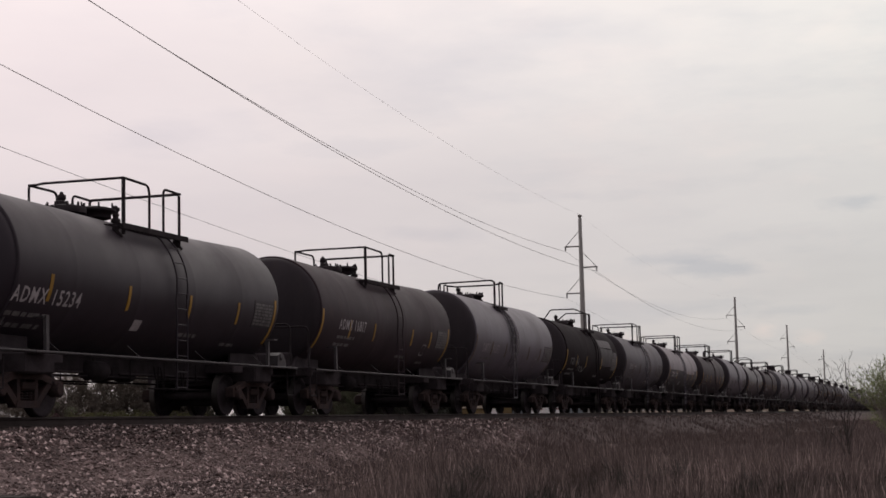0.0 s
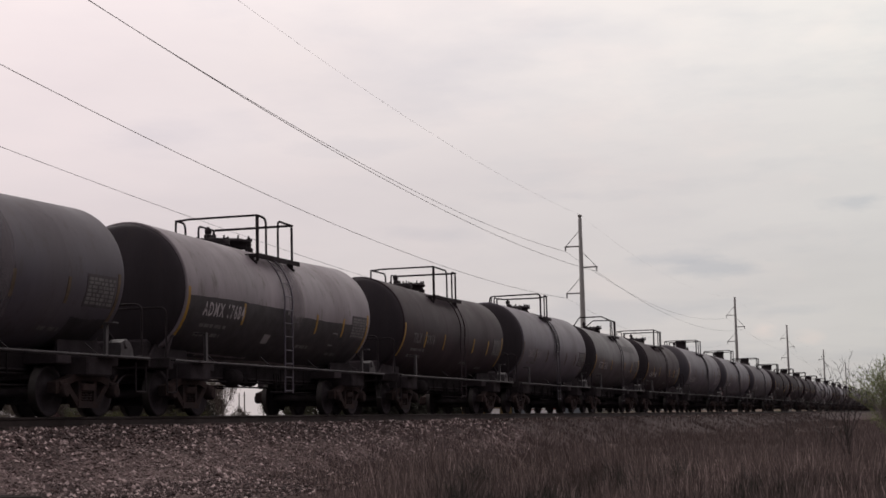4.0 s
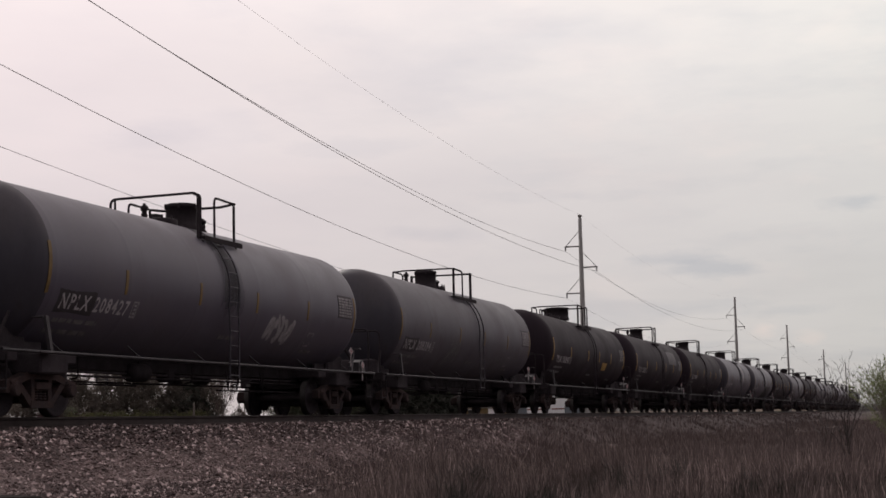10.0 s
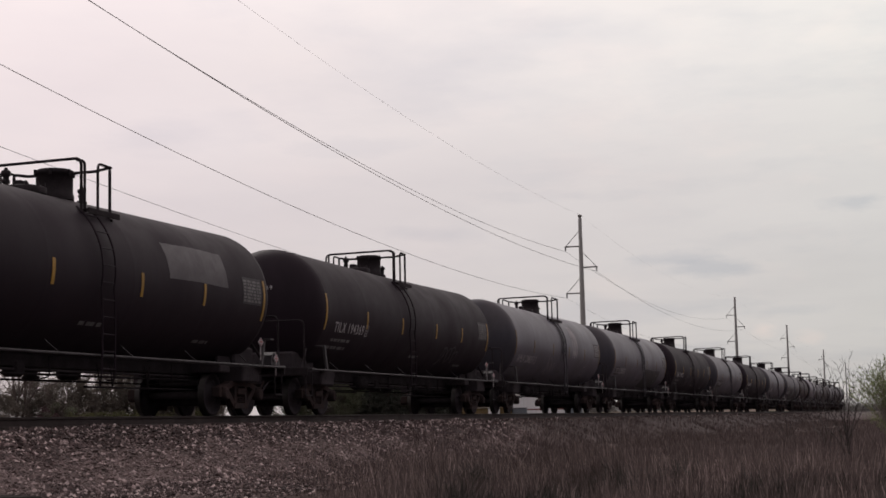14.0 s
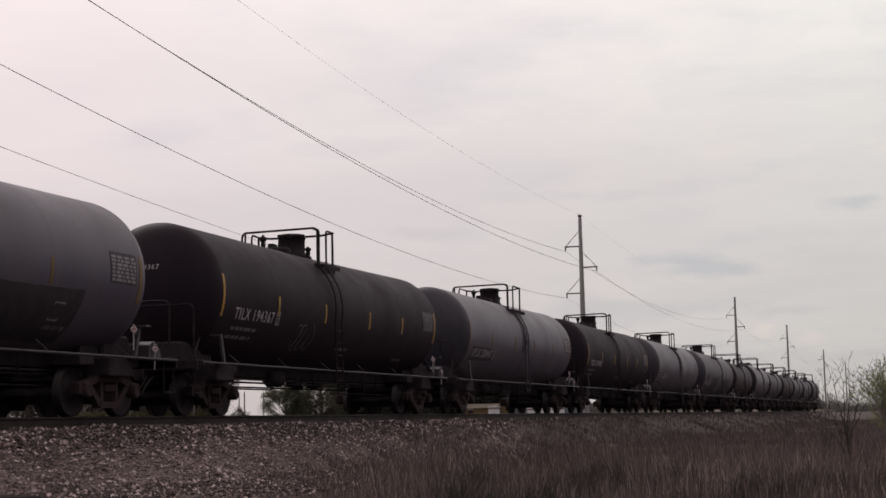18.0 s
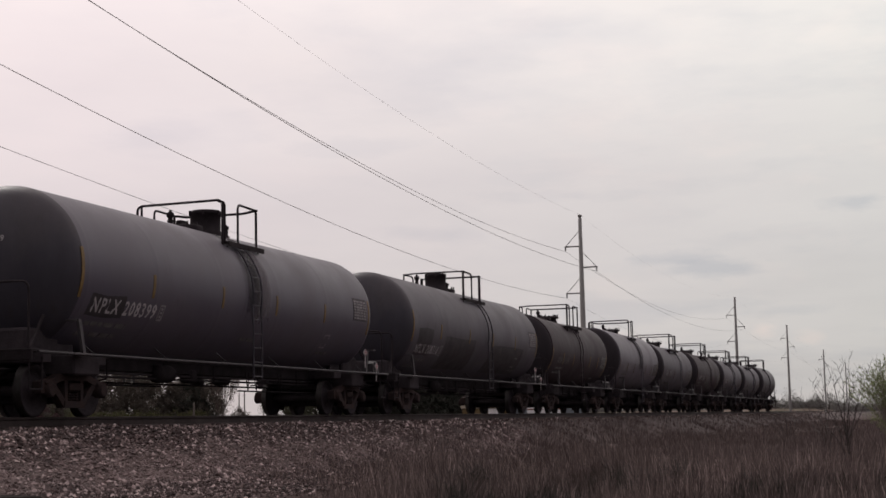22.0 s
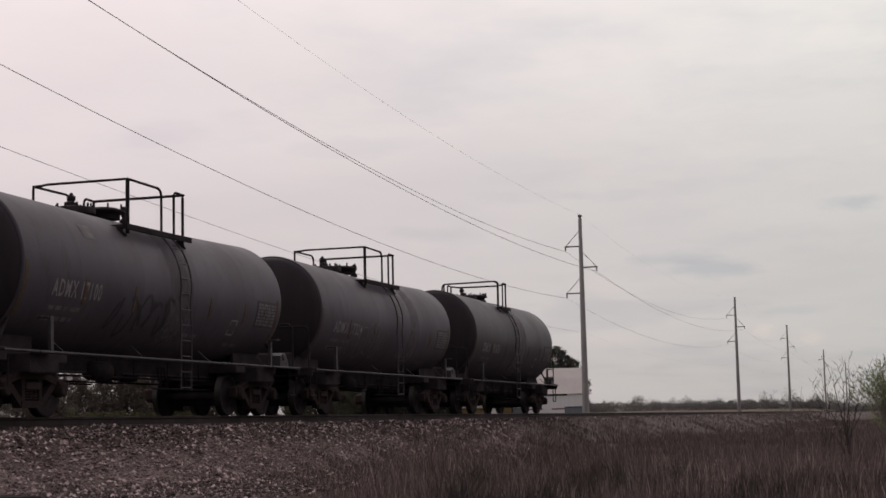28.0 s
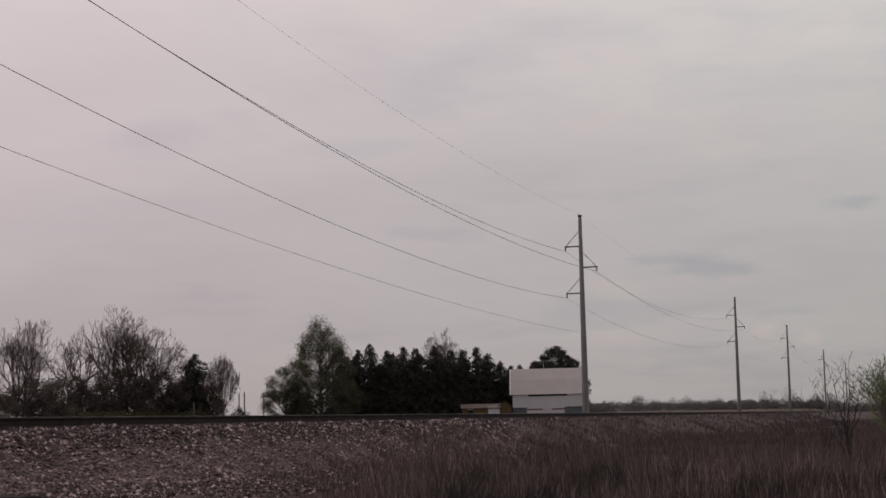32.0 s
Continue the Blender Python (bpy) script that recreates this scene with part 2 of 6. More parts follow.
M["wood_pole"] = plain("weathered_wood_pole", (0.10, 0.085, 0.075), 0.85, 0.0, 0.3, 2, 12, 0.2, stretch=(1, 1, 0.1))
M["dark_stem"] = plain("dark_bare_stem", (0.066, 0.055, 0.053), 0.9, 0.0, 0.3, 2, 12, 0.1)
M["bark"] = plain("grey_brown_bark", (0.15, 0.12, 0.11), 0.9, 0.0, 0.35, 1.2, 10, 0.3)
M["twig"] = plain("bare_twigs", (0.27, 0.22, 0.205), 0.9, 0.0, 0.3, 0.6, 5, 0.0)


# ---- mesh helpers ----
class Builder:
    """Collects vertices and faces of one mesh."""

    def __init__(self):
        self.v, self.f, self.s = [], [], []

    def add(self, verts, faces, smooth=False):
        k = len(self.v)
        self.v.extend(verts)
        self.f.extend([tuple(k + i for i in face) for face in faces])
        self.s.extend([smooth] * len(faces))

    def box(self, c, size, chamfer=0.0, turn=None):
        hx, hy, hz = (d / 2 for d in size)
        ch = min(chamfer, hx * 0.9, hy * 0.9, hz * 0.9)
        if ch <= 0:
            vs = [(x, y, z) for x in (-hx, hx) for y in (-hy, hy) for z in (-hz, hz)]
            fs = [(0, 1, 3, 2), (4, 6, 7, 5), (0, 4, 5, 1), (2, 3, 7, 6), (0, 2, 6, 4), (1, 5, 7, 3)]
        else:
            ring = [(-hx + ch, -hy), (hx - ch, -hy), (hx, -hy + ch), (hx, hy - ch), (hx - ch, hy), (-hx + ch, hy), (-hx, hy - ch), (-hx, -hy + ch)]
            vs = [(x * (1 - ch / hx), y * (1 - ch / hy), -hz) for x, y in ring] + [(x, y, -hz + ch) for x, y in ring]
            vs += [(x, y, hz - ch) for x, y in ring] + [(x * (1 - ch / hx), y * (1 - ch / hy), hz) for x, y in ring]
            fs = [tuple(range(7, -1, -1)), tuple(range(24, 32))]
            for k in range(3):
                for i in range(8):
                    j = (i + 1) % 8
                    fs.append((8 * k + i, 8 * k + j, 8 * k + 8 + j, 8 * k + 8 + i))
        if turn is not None:
            vs = [tuple(turn @ Vector(p)) for p in vs]
        self.add([(p[0] + c[0], p[1] + c[1], p[2] + c[2]) for p in vs], fs)
        return self

    def tube(self, path, r, n=8, r2=None, caps=True):
        pts = [Vector(p) for p in path]
        rings = []
        up = Vector((0.13, 0.27, 0.95))
        for i, p in enumerate(pts):
            t = (pts[min(i + 1, len(pts) - 1)] - pts[max(i - 1, 0)]).normalized()
            a = t.cross(up)
            if a.length < 0.15:
                a = t.cross(Vector((1, 0, 0.1)))
            a.normalize()
            b = t.cross(a)
            rr = r if r2 is None else r + (r2 - r) * i / (len(pts) - 1)
            rings.append([tuple(p + (a * math.cos(w) + b * math.sin(w)) * rr) for w in (2 * math.pi * k / n for k in range(n))])
        vs = [q for ring in rings for q in ring]
        fs = []
        for i in range(len(pts) - 1):
            for k in range(n):
                j = (k + 1) % n
                fs.append((i * n + k, i * n + j, i * n + n + j, i * n + n + k))
        self.add(vs, fs, True)
        if caps:
            m = len(vs)
            self.add(rings[0][::-1] + rings[-1], [tuple(range(n)), tuple(range(n, 2 * n))])
        return self

    def lathe(self, profile, c=(0, 0, 0), axis="z", n=24, smooth=True):
        """profile: (radius, height) pairs from one end to the other, along the axis."""
        vs, fs = [], []
        for r, h in profile:
            for k in range(n):
                w = 2 * math.pi * k / n
                p, q = r * math.cos(w), r * math.sin(w)
                vs.append({"z": (p, q, h), "x": (h, p, q), "y": (q, h, p)}[axis])
        for i in range(len(profile) - 1):
            for k in range(n):
                j = (k + 1) % n
                fs.append((i * n + k, i * n + j, i * n + n + j, i * n + n + k))
        self.add([(p[0] + c[0], p[1] + c[1], p[2] + c[2]) for p in vs], fs, smooth)
        for i, (r, h) in ((0, profile[0]), (len(profile) - 1, profile[-1])):
            if r > 0.002:
                ring = [tuple(vs[i * n + k][a] + c[a] for a in range(3)) for k in range(n)]
                self.add(ring if i else ring[::-1], [tuple(range(n))])
        return self

    def extrude(self, poly, y0, y1):
        """A polygon in x and z, drawn out along y."""
        k = len(poly)
        vs = [(x, y0, z) for x, z in poly] + [(x, y1, z) for x, z in poly]
        fs = [tuple(range(k)), tuple(range(2 * k - 1, k - 1, -1))]
        fs += [(i, i + k, (i + 1) % k + k, (i + 1) % k) for i in range(k)]
        self.add(vs, fs)
        return self

    def mesh(self, name, material):
        me = bpy.data.meshes.new(name)
        me.from_pydata(self.v, [], self.f)
        me.polygons.foreach_set("use_smooth", self.s)
        for m in material if isinstance(material, (list, tuple)) else [material]:
            me.materials.append(m)
        me.update()
        return me


def part(name, what, material=None, parent=None, label="", at=None):
    """Links a Builder, or a mesh made before, as one mesh object under a thing or a part."""
    me = what if isinstance(what, bpy.types.Mesh) else what.mesh(name, material)
    ob = new(name, me)
    if parent is not None:
        ob.parent = parent
    if at is not None:
        ob.matrix_basis = at if isinstance(at, Matrix) else Matrix.Translation(at)
    if label:
        ob["label"] = label
    return ob


def thing(name, label, category, group="", kind="", at=None):
    ob = new(name)
    ob.empty_display_size = 0.3
    if at is not None:
        ob.matrix_basis = at
    return tagged(ob, label, category, group, kind)


def smooth_step(a, b, t):
    t = np.clip((t - a) / (b - a), 0, 1)
    return t * t * (3 - 2 * t)


def raw_mesh(name, verts, faces, material, smooth=False):
    """A mesh from arrays: verts n x 3, faces m x 3 or m x 4."""
    me = bpy.data.meshes.new(name)
    verts = np.asarray(verts, dtype=np.float32)
    faces = np.asarray(faces, dtype=np.int32)
    m, k = faces.shape
    me.vertices.add(len(verts))
    me.vertices.foreach_set("co", verts.ravel())
    me.loops.add(m * k)
    me.loops.foreach_set("vertex_index", faces.ravel())
    me.polygons.add(m)
    me.polygons.foreach_set("loop_start", np.arange(m, dtype=np.int32) * k)
    me.polygons.foreach_set("use_smooth", np.full(m, smooth))
    me.materials.append(material)
    me.update(calc_edges=True)
    me.validate()
    return me


# ---- ground ----
def ground_z(x, y):
    """Height of the field: a flat verge, a low railway bank, and land that rises gently in the distance."""
    x, y = np.asarray(x, float), np.asarray(y, float)
    d = np.abs(y - TRACK_Y)
    bank = 0.86 * (1 - smooth_step(2.2, 4.4, d))
    far = 0.5 * smooth_step(25, 120, y) + 0.0052 * np.clip(np.hypot(x, y) - 150, 0, 800) * smooth_step(5, 40, np.abs(y - TRACK_Y) + 0 * x)
    near = 0.10 * np.sin(x * 0.31 + 1.3) * np.cos(y * 0.47) * (1 - smooth_step(2.0, 5.0, 8.0 - d))
    lumps = 0.05 * np.sin(x * 1.1 + y * 0.7) * np.sin(y * 1.3 - x * 0.4) * smooth_step(3.5, 5, d)
    return np.maximum(bank, 0.18 * (1 - smooth_step(3.4, 6.5, d))) + far * (d > 4.4) * smooth_step(4.4, 9, d) + lumps + near * smooth_step(4, 6, d)


def ground_material():
    m, n, l, b = nodes_of("dry_grass_ground")
    co = n.new("ShaderNodeTexCoord").outputs["Object"]
    sep = n.new("ShaderNodeSeparateXYZ")
    l.new(co, sep.inputs[0])
    big = tex_noise(n, l, co, 0.05, 5, 0.6)
    mid = tex_noise(n, l, co, 1.1, 6, 0.65)
    small = tex_noise(n, l, co, 22, 5, 0.7)
    dry = mixc(n, l, "MIX", ramp(n, l, mid, [(0.35, 0.0), (0.65, 1.0)]), (0.07, 0.053, 0.048), (0.12, 0.092, 0.084))
    field = mixc(n, l, "MIX", ramp(n, l, big, [(0.36, 0.0), (0.5, 1.0)]), (0.06, 0.075, 0.036), (0.16, 0.12, 0.1))
    lo = n.new("ShaderNodeMapRange")
    lo.inputs["From Min"].default_value, lo.inputs["From Max"].default_value = 22, 30
    l.new(sep.outputs[1], lo.inputs["Value"])
    col = mixc(n, l, "MIX", lo.outputs[0], dry, field)
    toe = n.new("ShaderNodeMapRange")
    toe.inputs["From Min"].default_value, toe.inputs["From Max"].default_value = 8.2, 10.2
    l.new(sep.outputs[1], toe.inputs["Value"])
    back = n.new("ShaderNodeMapRange")
    back.inputs["From Min"].default_value, back.inputs["From Max"].default_value = 22, 20
    l.new(sep.outputs[1], back.inputs["Value"])
    gravel = mixc(n, l, "MIX", ramp(n, l, tex_noise(n, l, co, 3.0, 6, 0.7), [(0.38, 0.0), (0.62, 1.0)]), (0.10, 0.073, 0.07), (0.24, 0.185, 0.178))
    # further along the line grass has grown over the gravel
    over = n.new("ShaderNodeMapRange")
    over.inputs["From Min"].default_value, over.inputs["From Max"].default_value = 60, 32
    over.inputs["To Min"].default_value = 0.15
    l.new(sep.outputs[0], over.inputs["Value"])
    col = mixc(n, l, "MIX", mixc(n, l, "MULTIPLY", 1.0, over.outputs[0], mixc(n, l, "MULTIPLY", 1.0, toe.outputs[0], back.outputs[0])), col, gravel)
    col = mixc(n, l, "MULTIPLY", 1.0, col, ramp(n, l, small, [(0.25, 0.6), (0.75, 1.2)]))
    l.new(col, b.inputs["Base Color"])
    b.inputs["Roughness"].default_value = 0.95
    b.inputs["Specular IOR Level"].default_value = 0.1
    add_bump(n, l, b, small, 0.6, 0.05)
    return m


def grid_sheet(name, xs, ys, zf, material):
    X, Y = np.meshgrid(xs, ys, indexing="ij")
    Z = zf(X, Y)
    V = np.stack([X.ravel(), Y.ravel(), Z.ravel()], 1)
    a = np.arange(len(xs) - 1)[:, None] * len(ys) + np.arange(len(ys) - 1)[None, :]
    F = np.stack([a, a + len(ys), a + len(ys) + 1, a + 1], -1).reshape(-1, 4)
    return raw_mesh(name, V, F, material, True)


gx = np.concatenate([-np.geomspace(3200, 20, 26), np.arange(-18, 120, 0.75), np.geomspace(121, 3600, 90)])
gy = np.concatenate([-np.geomspace(3000, 14, 24), np.arange(-13, 24, 0.45), np.geomspace(24.5, 3500, 60)])
ground = new("ground", grid_sheet("ground", gx, gy, ground_z, ground_material()))
tagged(ground, "flat farmland of dry grass and green field", "ground", kind="structure")


# ---- railway: ballast, ties, rails ----
def ballast_material():
    m, n, l, b = nodes_of("crushed_stone_ballast")
    co = n.new("ShaderNodeTexCoord").outputs["Object"]
    cell = n.new("ShaderNodeTexVoronoi")
    cell.inputs["Scale"].default_value = 24
    l.new(co, cell.inputs["Vector"])
    mid = tex_noise(n, l, co, 0.8, 5, 0.6)
    sep = n.new("ShaderNodeSeparateColor")
    l.new(cell.outputs["Color"], sep.inputs[0])
    stone = ramp(n, l, sep.outputs[0], [(0.0, (0.034, 0.0225, 0.0205)), (0.5, (0.085, 0.058, 0.054)), (0.85, (0.17, 0.122, 0.115)), (1.0, (0.36, 0.285, 0.27))])
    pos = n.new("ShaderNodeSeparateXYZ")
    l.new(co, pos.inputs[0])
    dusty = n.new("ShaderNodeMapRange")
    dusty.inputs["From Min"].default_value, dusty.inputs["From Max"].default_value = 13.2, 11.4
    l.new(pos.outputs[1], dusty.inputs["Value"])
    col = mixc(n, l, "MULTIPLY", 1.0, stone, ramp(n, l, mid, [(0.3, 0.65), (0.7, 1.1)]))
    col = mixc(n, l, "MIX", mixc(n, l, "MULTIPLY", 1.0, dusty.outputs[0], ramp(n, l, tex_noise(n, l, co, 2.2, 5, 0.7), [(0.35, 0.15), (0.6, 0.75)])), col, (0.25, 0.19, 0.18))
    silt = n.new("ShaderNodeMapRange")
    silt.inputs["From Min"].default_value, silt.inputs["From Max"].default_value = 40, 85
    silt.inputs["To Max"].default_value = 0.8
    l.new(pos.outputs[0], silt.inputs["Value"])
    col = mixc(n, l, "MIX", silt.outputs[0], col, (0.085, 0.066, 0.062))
    l.new(col, b.inputs["Base Color"])
    b.inputs["Roughness"].default_value = 0.9
    add_bump(n, l, b, cell.outputs["Distance"], 0.9, 0.05)
    return m


def stone_material():
    m, n, l, b = nodes_of("ballast_stone")
    geo = n.new("ShaderNodeNewGeometry")
    co = n.new("ShaderNodeTexCoord").outputs["Object"]
    col = ramp(n, l, geo.outputs["Random Per Island"], [(0.0, (0.028, 0.018, 0.017)), (0.5, (0.08, 0.0545, 0.052)), (0.78, (0.2, 0.143, 0.137)), (1.0, (0.8, 0.655, 0.625))])
    col = mixc(n, l, "MULTIPLY", 1.0, col, ramp(n, l, tex_noise(n, l, co, 0.7, 4), [(0.3, 0.7), (0.7, 1.1)]))
    # dust lies thickest in a belt along the foot of the slope
    pos = n.new("ShaderNodeSeparateXYZ")
    l.new(co, pos.inputs[0])
    belt = n.new("ShaderNodeMapRange")
    belt.inputs["From Min"].default_value, belt.inputs["From Max"].default_value = 10.0, 15.0
    l.new(pos.outputs[1], belt.inputs["Value"])
    dust = ramp(n, l, belt.outputs[0], [(0.28, 0.0), (0.37, 1.0), (0.47, 1.0), (0.62, 0.0)])
    dust = mixc(n, l, "MULTIPLY", 1.0, dust, ramp(n, l, tex_noise(n, l, co, 0.9, 5, 0.65), [(0.36, 0.1), (0.6, 0.7)]))
    col = mixc(n, l, "MIX", dust, col, (0.3, 0.232, 0.22))
    l.new(col, b.inputs["Base Color"])
    b.inputs["Roughness"].default_value = 0.85
    return m


def ballast_z(x, y):
    d = np.abs(np.asarray(y) - TRACK_Y)
    top = RAIL_Z - 0.235
    lumps = 0.022 * np.sin(x * 2.3 + y * 1.7) + 0.018 * np.sin(x * 5.1 - y * 3.3) + 0.02 * np.sin(x * 0.9 + 2 * y)
    return np.where(d < 1.75, top, top - 0.95 * smooth_step(1.75, 4.6, d) - 0.02) + lumps


bx = np.concatenate([np.arange(-60, 110, 0.5), np.geomspace(110.5, 1500, 90)])
by = TRACK_Y + np.arange(-4.9, 4.95, 0.35)
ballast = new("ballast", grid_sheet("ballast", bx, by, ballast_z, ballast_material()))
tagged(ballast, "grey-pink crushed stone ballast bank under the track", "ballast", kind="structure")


def scatter_stones(name, count, x0, x1, y0, y1, lo, hi, seed, fall=0.0):
    """Loose angular stones, each an uneven eight-sided lump half sunk in the bank."""
    rng = np.random.default_rng(seed)
    u = rng.random(count)
    x = x0 + (x1 - x0) * (u ** (1 + fall))
    y = y0 + (y1 - y0) * rng.random(count)
    s = lo + (hi - lo) * rng.random(count) ** 2
    base = np.array([(1, 0, 0), (0, 1, 0), (-1, 0, 0), (0, -1, 0), (0, 0, 1), (0, 0, -1)], float)
    V = base[None] * (0.65 + 0.7 * rng.random((count, 6, 1))) + 0.25 * rng.normal(size=(count, 6, 3))
    V *= (s[:, None] * np.array([1.15, 1.0, 0.75]))[:, None, :]
    z = np.maximum(ballast_z(x, y), ground_z(x, y)) + 0.2 * s
    V += np.stack([x, y, z], 1)[:, None, :]
    F = np.array([(0, 1, 4), (1, 2, 4), (2, 3, 4), (3, 0, 4), (1, 0, 5), (2, 1, 5), (3, 2, 5), (0, 3, 5)])
    F = (F[None] + (np.arange(count) * 6)[:, None, None]).reshape(-1, 3)
    ob = new(name, raw_mesh(name, V.reshape(-1, 3), F, M["stone"]))
    return tagged(ob, "loose crushed stones on the ballast slope", "stones", kind="stuff")


M["stone"] = stone_material()
scatter_stones("ballast_stones", 60000, 14, 50, TRACK_Y - 4.9, TRACK_Y - 0.9, 0.016, 0.05, 3, 0.5)
scatter_stones("toe_stones", 16000, 14, 34, 8.6, TRACK_Y - 4.0, 0.008, 0.03, 6, 0.4)
scatter_stones("shoulder_stones", 3500, 48, 220, TRACK_Y - 2.4, TRACK_Y - 1.0, 0.025, 0.045, 4, 0.4)

track = thing("railway_track", "rusty steel rails on dark timber ties", "track", kind="structure")
rail_profile = [(-0.076, -0.185), (0.076, -0.185), (0.076, -0.172), (0.012, -0.155), (0.009, -0.055), (0.036, -0.04), (0.037, -0.006), (0.030, 0.0), (-0.030, 0.0), (-0.037, -0.006), (-0.036, -0.04), (-0.009, -0.055), (-0.012, -0.155), (-0.076, -0.172)]
for s in (-1, 1):
    b = Builder()
    xs = (-160, 1500)
    k = len(rail_profile)
    yc = TRACK_Y + s * 0.753
    b.add([(x, yc + p, RAIL_Z + q) for x in xs for p, q in rail_profile], [(i, (i + 1) % k, (i + 1) % k + k, i + k) for i in range(k)] + [tuple(range(k)), tuple(range(2 * k - 1, k - 1, -1))])
    me = b.mesh("rail", [M["rail"], M["rail_top"]])
    for p in me.polygons:
        if p.index in (6, 7, 8):
            p.material_index = 1
    part("rail", me, parent=track)
tie = Builder().box((0, 0, 0), (0.23, 2.6, 0.18), 0.015).mesh("tie", M["tie"])
rng = random.Random(5)
for i in range(240):
    part("tie", tie, parent=track, at=pose(-8 + i * 0.51, TRACK_Y + rng.uniform(-0.04, 0.04), RAIL_Z - 0.283, 0, 0, rng.uniform(-1, 1)))


# ---- tank cars ----
# Car space: x towards the train's tail, y away from the camera's side, z up from the rail; the origin is mid-length at rail level.
KINDS = {
    # half length over couplers, half shell, head depth, radius, half truck spacing, hand rail style and sizes
    "short_a": dict(sag=0.09, zc=2.575, top=4.53, half=6.7, shell=5.42, head=0.42, r=1.39, truck=4.65, style="loop", left=-2.35, bend=1.4, gap=0.4),
    "short_b": dict(sag=0.03, zc=2.62, top=4.66, half=6.55, shell=5.4, head=0.42, r=1.48, truck=4.6, style="corner", left=-1.1, bend=0.16, gap=0.42),
    "short_c": dict(sag=0.08, zc=2.57, top=4.55, half=6.7, shell=5.42, head=0.42, r=1.41, truck=4.65, style="loop", left=-2.05, bend=0.5, gap=0.85),
    "short_d": dict(sag=0.10, zc=2.56, top=4.53, half=6.7, shell=5.42, head=0.42, r=1.38, truck=4.65, style="loop", left=-2.35, bend=1.05, gap=0.7),
    "short_v": dict(sag=0.08, zc=2.57, top=4.40, half=6.7, shell=5.42, head=0.42, r=1.41, truck=4.65, style="arch", left=-1.25, bend=0.42, gap=0.28),
    "long_n": dict(sag=0.03, zc=2.62, top=4.66, half=9.35, shell=7.4, head=0.8, r=1.52, truck=6.95, style="corner", left=-1.8, bend=0.16, gap=1.0),
    "long_m": dict(sag=0.03, zc=2.62, top=4.66, half=9.35, shell=7.4, head=0.8, r=1.52, truck=6.95, style="loop", left=-2.0, bend=1.0, gap=0.12),
    "long_t": dict(sag=0.05, zc=2.62, top=4.66, half=9.0, shell=7.45, head=0.8, r=1.51, truck=7.0, style="corner", left=-1.05, bend=0.12, gap=0.45),
    "long_w": dict(sag=0.05, zc=2.62, top=4.66, half=9.0, shell=7.45, head=0.8, r=1.51, truck=7.0, style="loop", left=-1.9, bend=0.9, gap=0.4),
}
CACHE = {}


def cached(key, make):
    if key not in CACHE:
        CACHE[key] = make()
    return CACHE[key]


def on_shell(K, x, z, lift=0.004):
    """A point on the near flank of the shell at height z."""
    dz = z - K["zc"] + K["sag"] * (1 - min(1.0, abs(x) / K["shell"]))
    rr = K["r"] + lift
    return (x, -math.sqrt(max(0.0, rr * rr - dz * dz)), z)


def flank_patch(b, K, x0, x1, z0, z1, lift=0.005, nx=1, nz=4):
    """A thin curved plate that lies on the near flank."""
    vs, fs = [], []
    for i in range(nx + 1):
        for k in range(nz + 1):
            vs.append(on_shell(K, x0 + (x1 - x0) * i / nx, z0 + (z1 - z0) * k / nz, lift))
    for i in range(nx):
        for k in range(nz):
            a = i * (nz + 1) + k
            fs.append((a, a + nz + 1, a + nz + 2, a + 1))
    b.add(vs, fs, True)
    edge = [i * (nz + 1) for i in range(nx + 1)] + [nx * (nz + 1) + k for k in range(1, nz + 1)] + [i * (nz + 1) + nz for i in range(nx - 1, -1, -1)] + [k for k in range(nz - 1, 0, -1)]
    rim = [vs[i] for i in edge]
    low = [(p[0], p[1] + 0.006, p[2]) for p in rim]
    m = len(rim)
    b.add(rim + low, [(i, i + m, (i + 1) % m + m, (i + 1) % m) for i in range(m)])
    return b


def ragged_patch(K, x0, x1, z0, z1, seed, mat):
    """Overpaint rolled on by hand, or a painted-in dark reflection, with wavering edges."""
    rnd = random.Random(seed)
    nx, nz = 26, 10
    wave = lambda n, a: [a * (math.sin(i * 0.23 + ph) + 0.35 * math.sin(i * 1.7 + 2 * ph) + rnd.uniform(-0.25, 0.25)) for ph in (rnd.uniform(0, 6),) for i in range(n + 1)]
    low, high, lft, rgt = wave(nx, 0.01), wave(nx, 0.014), wave(nz, 0.016), wave(nz, 0.016)
    vs = []
    for i in range(nx + 1):
        for k in range(nz + 1):
            u, v = i / nx, k / nz
            x = x0 + lft[k] + (x1 + rgt[k] - x0 - lft[k]) * u
            z = z0 + low[i] + (z1 + high[i] - z0 - low[i]) * v
            vs.append(on_shell(K, x, z, 0.0042))
    b = Builder()
    b.add(vs, [(i * (nz + 1) + k, (i + 1) * (nz + 1) + k, (i + 1) * (nz + 1) + k + 1, i * (nz + 1) + k + 1) for i in range(nx) for k in range(nz)], True)
    return b.mesh("paint_patch", mat)


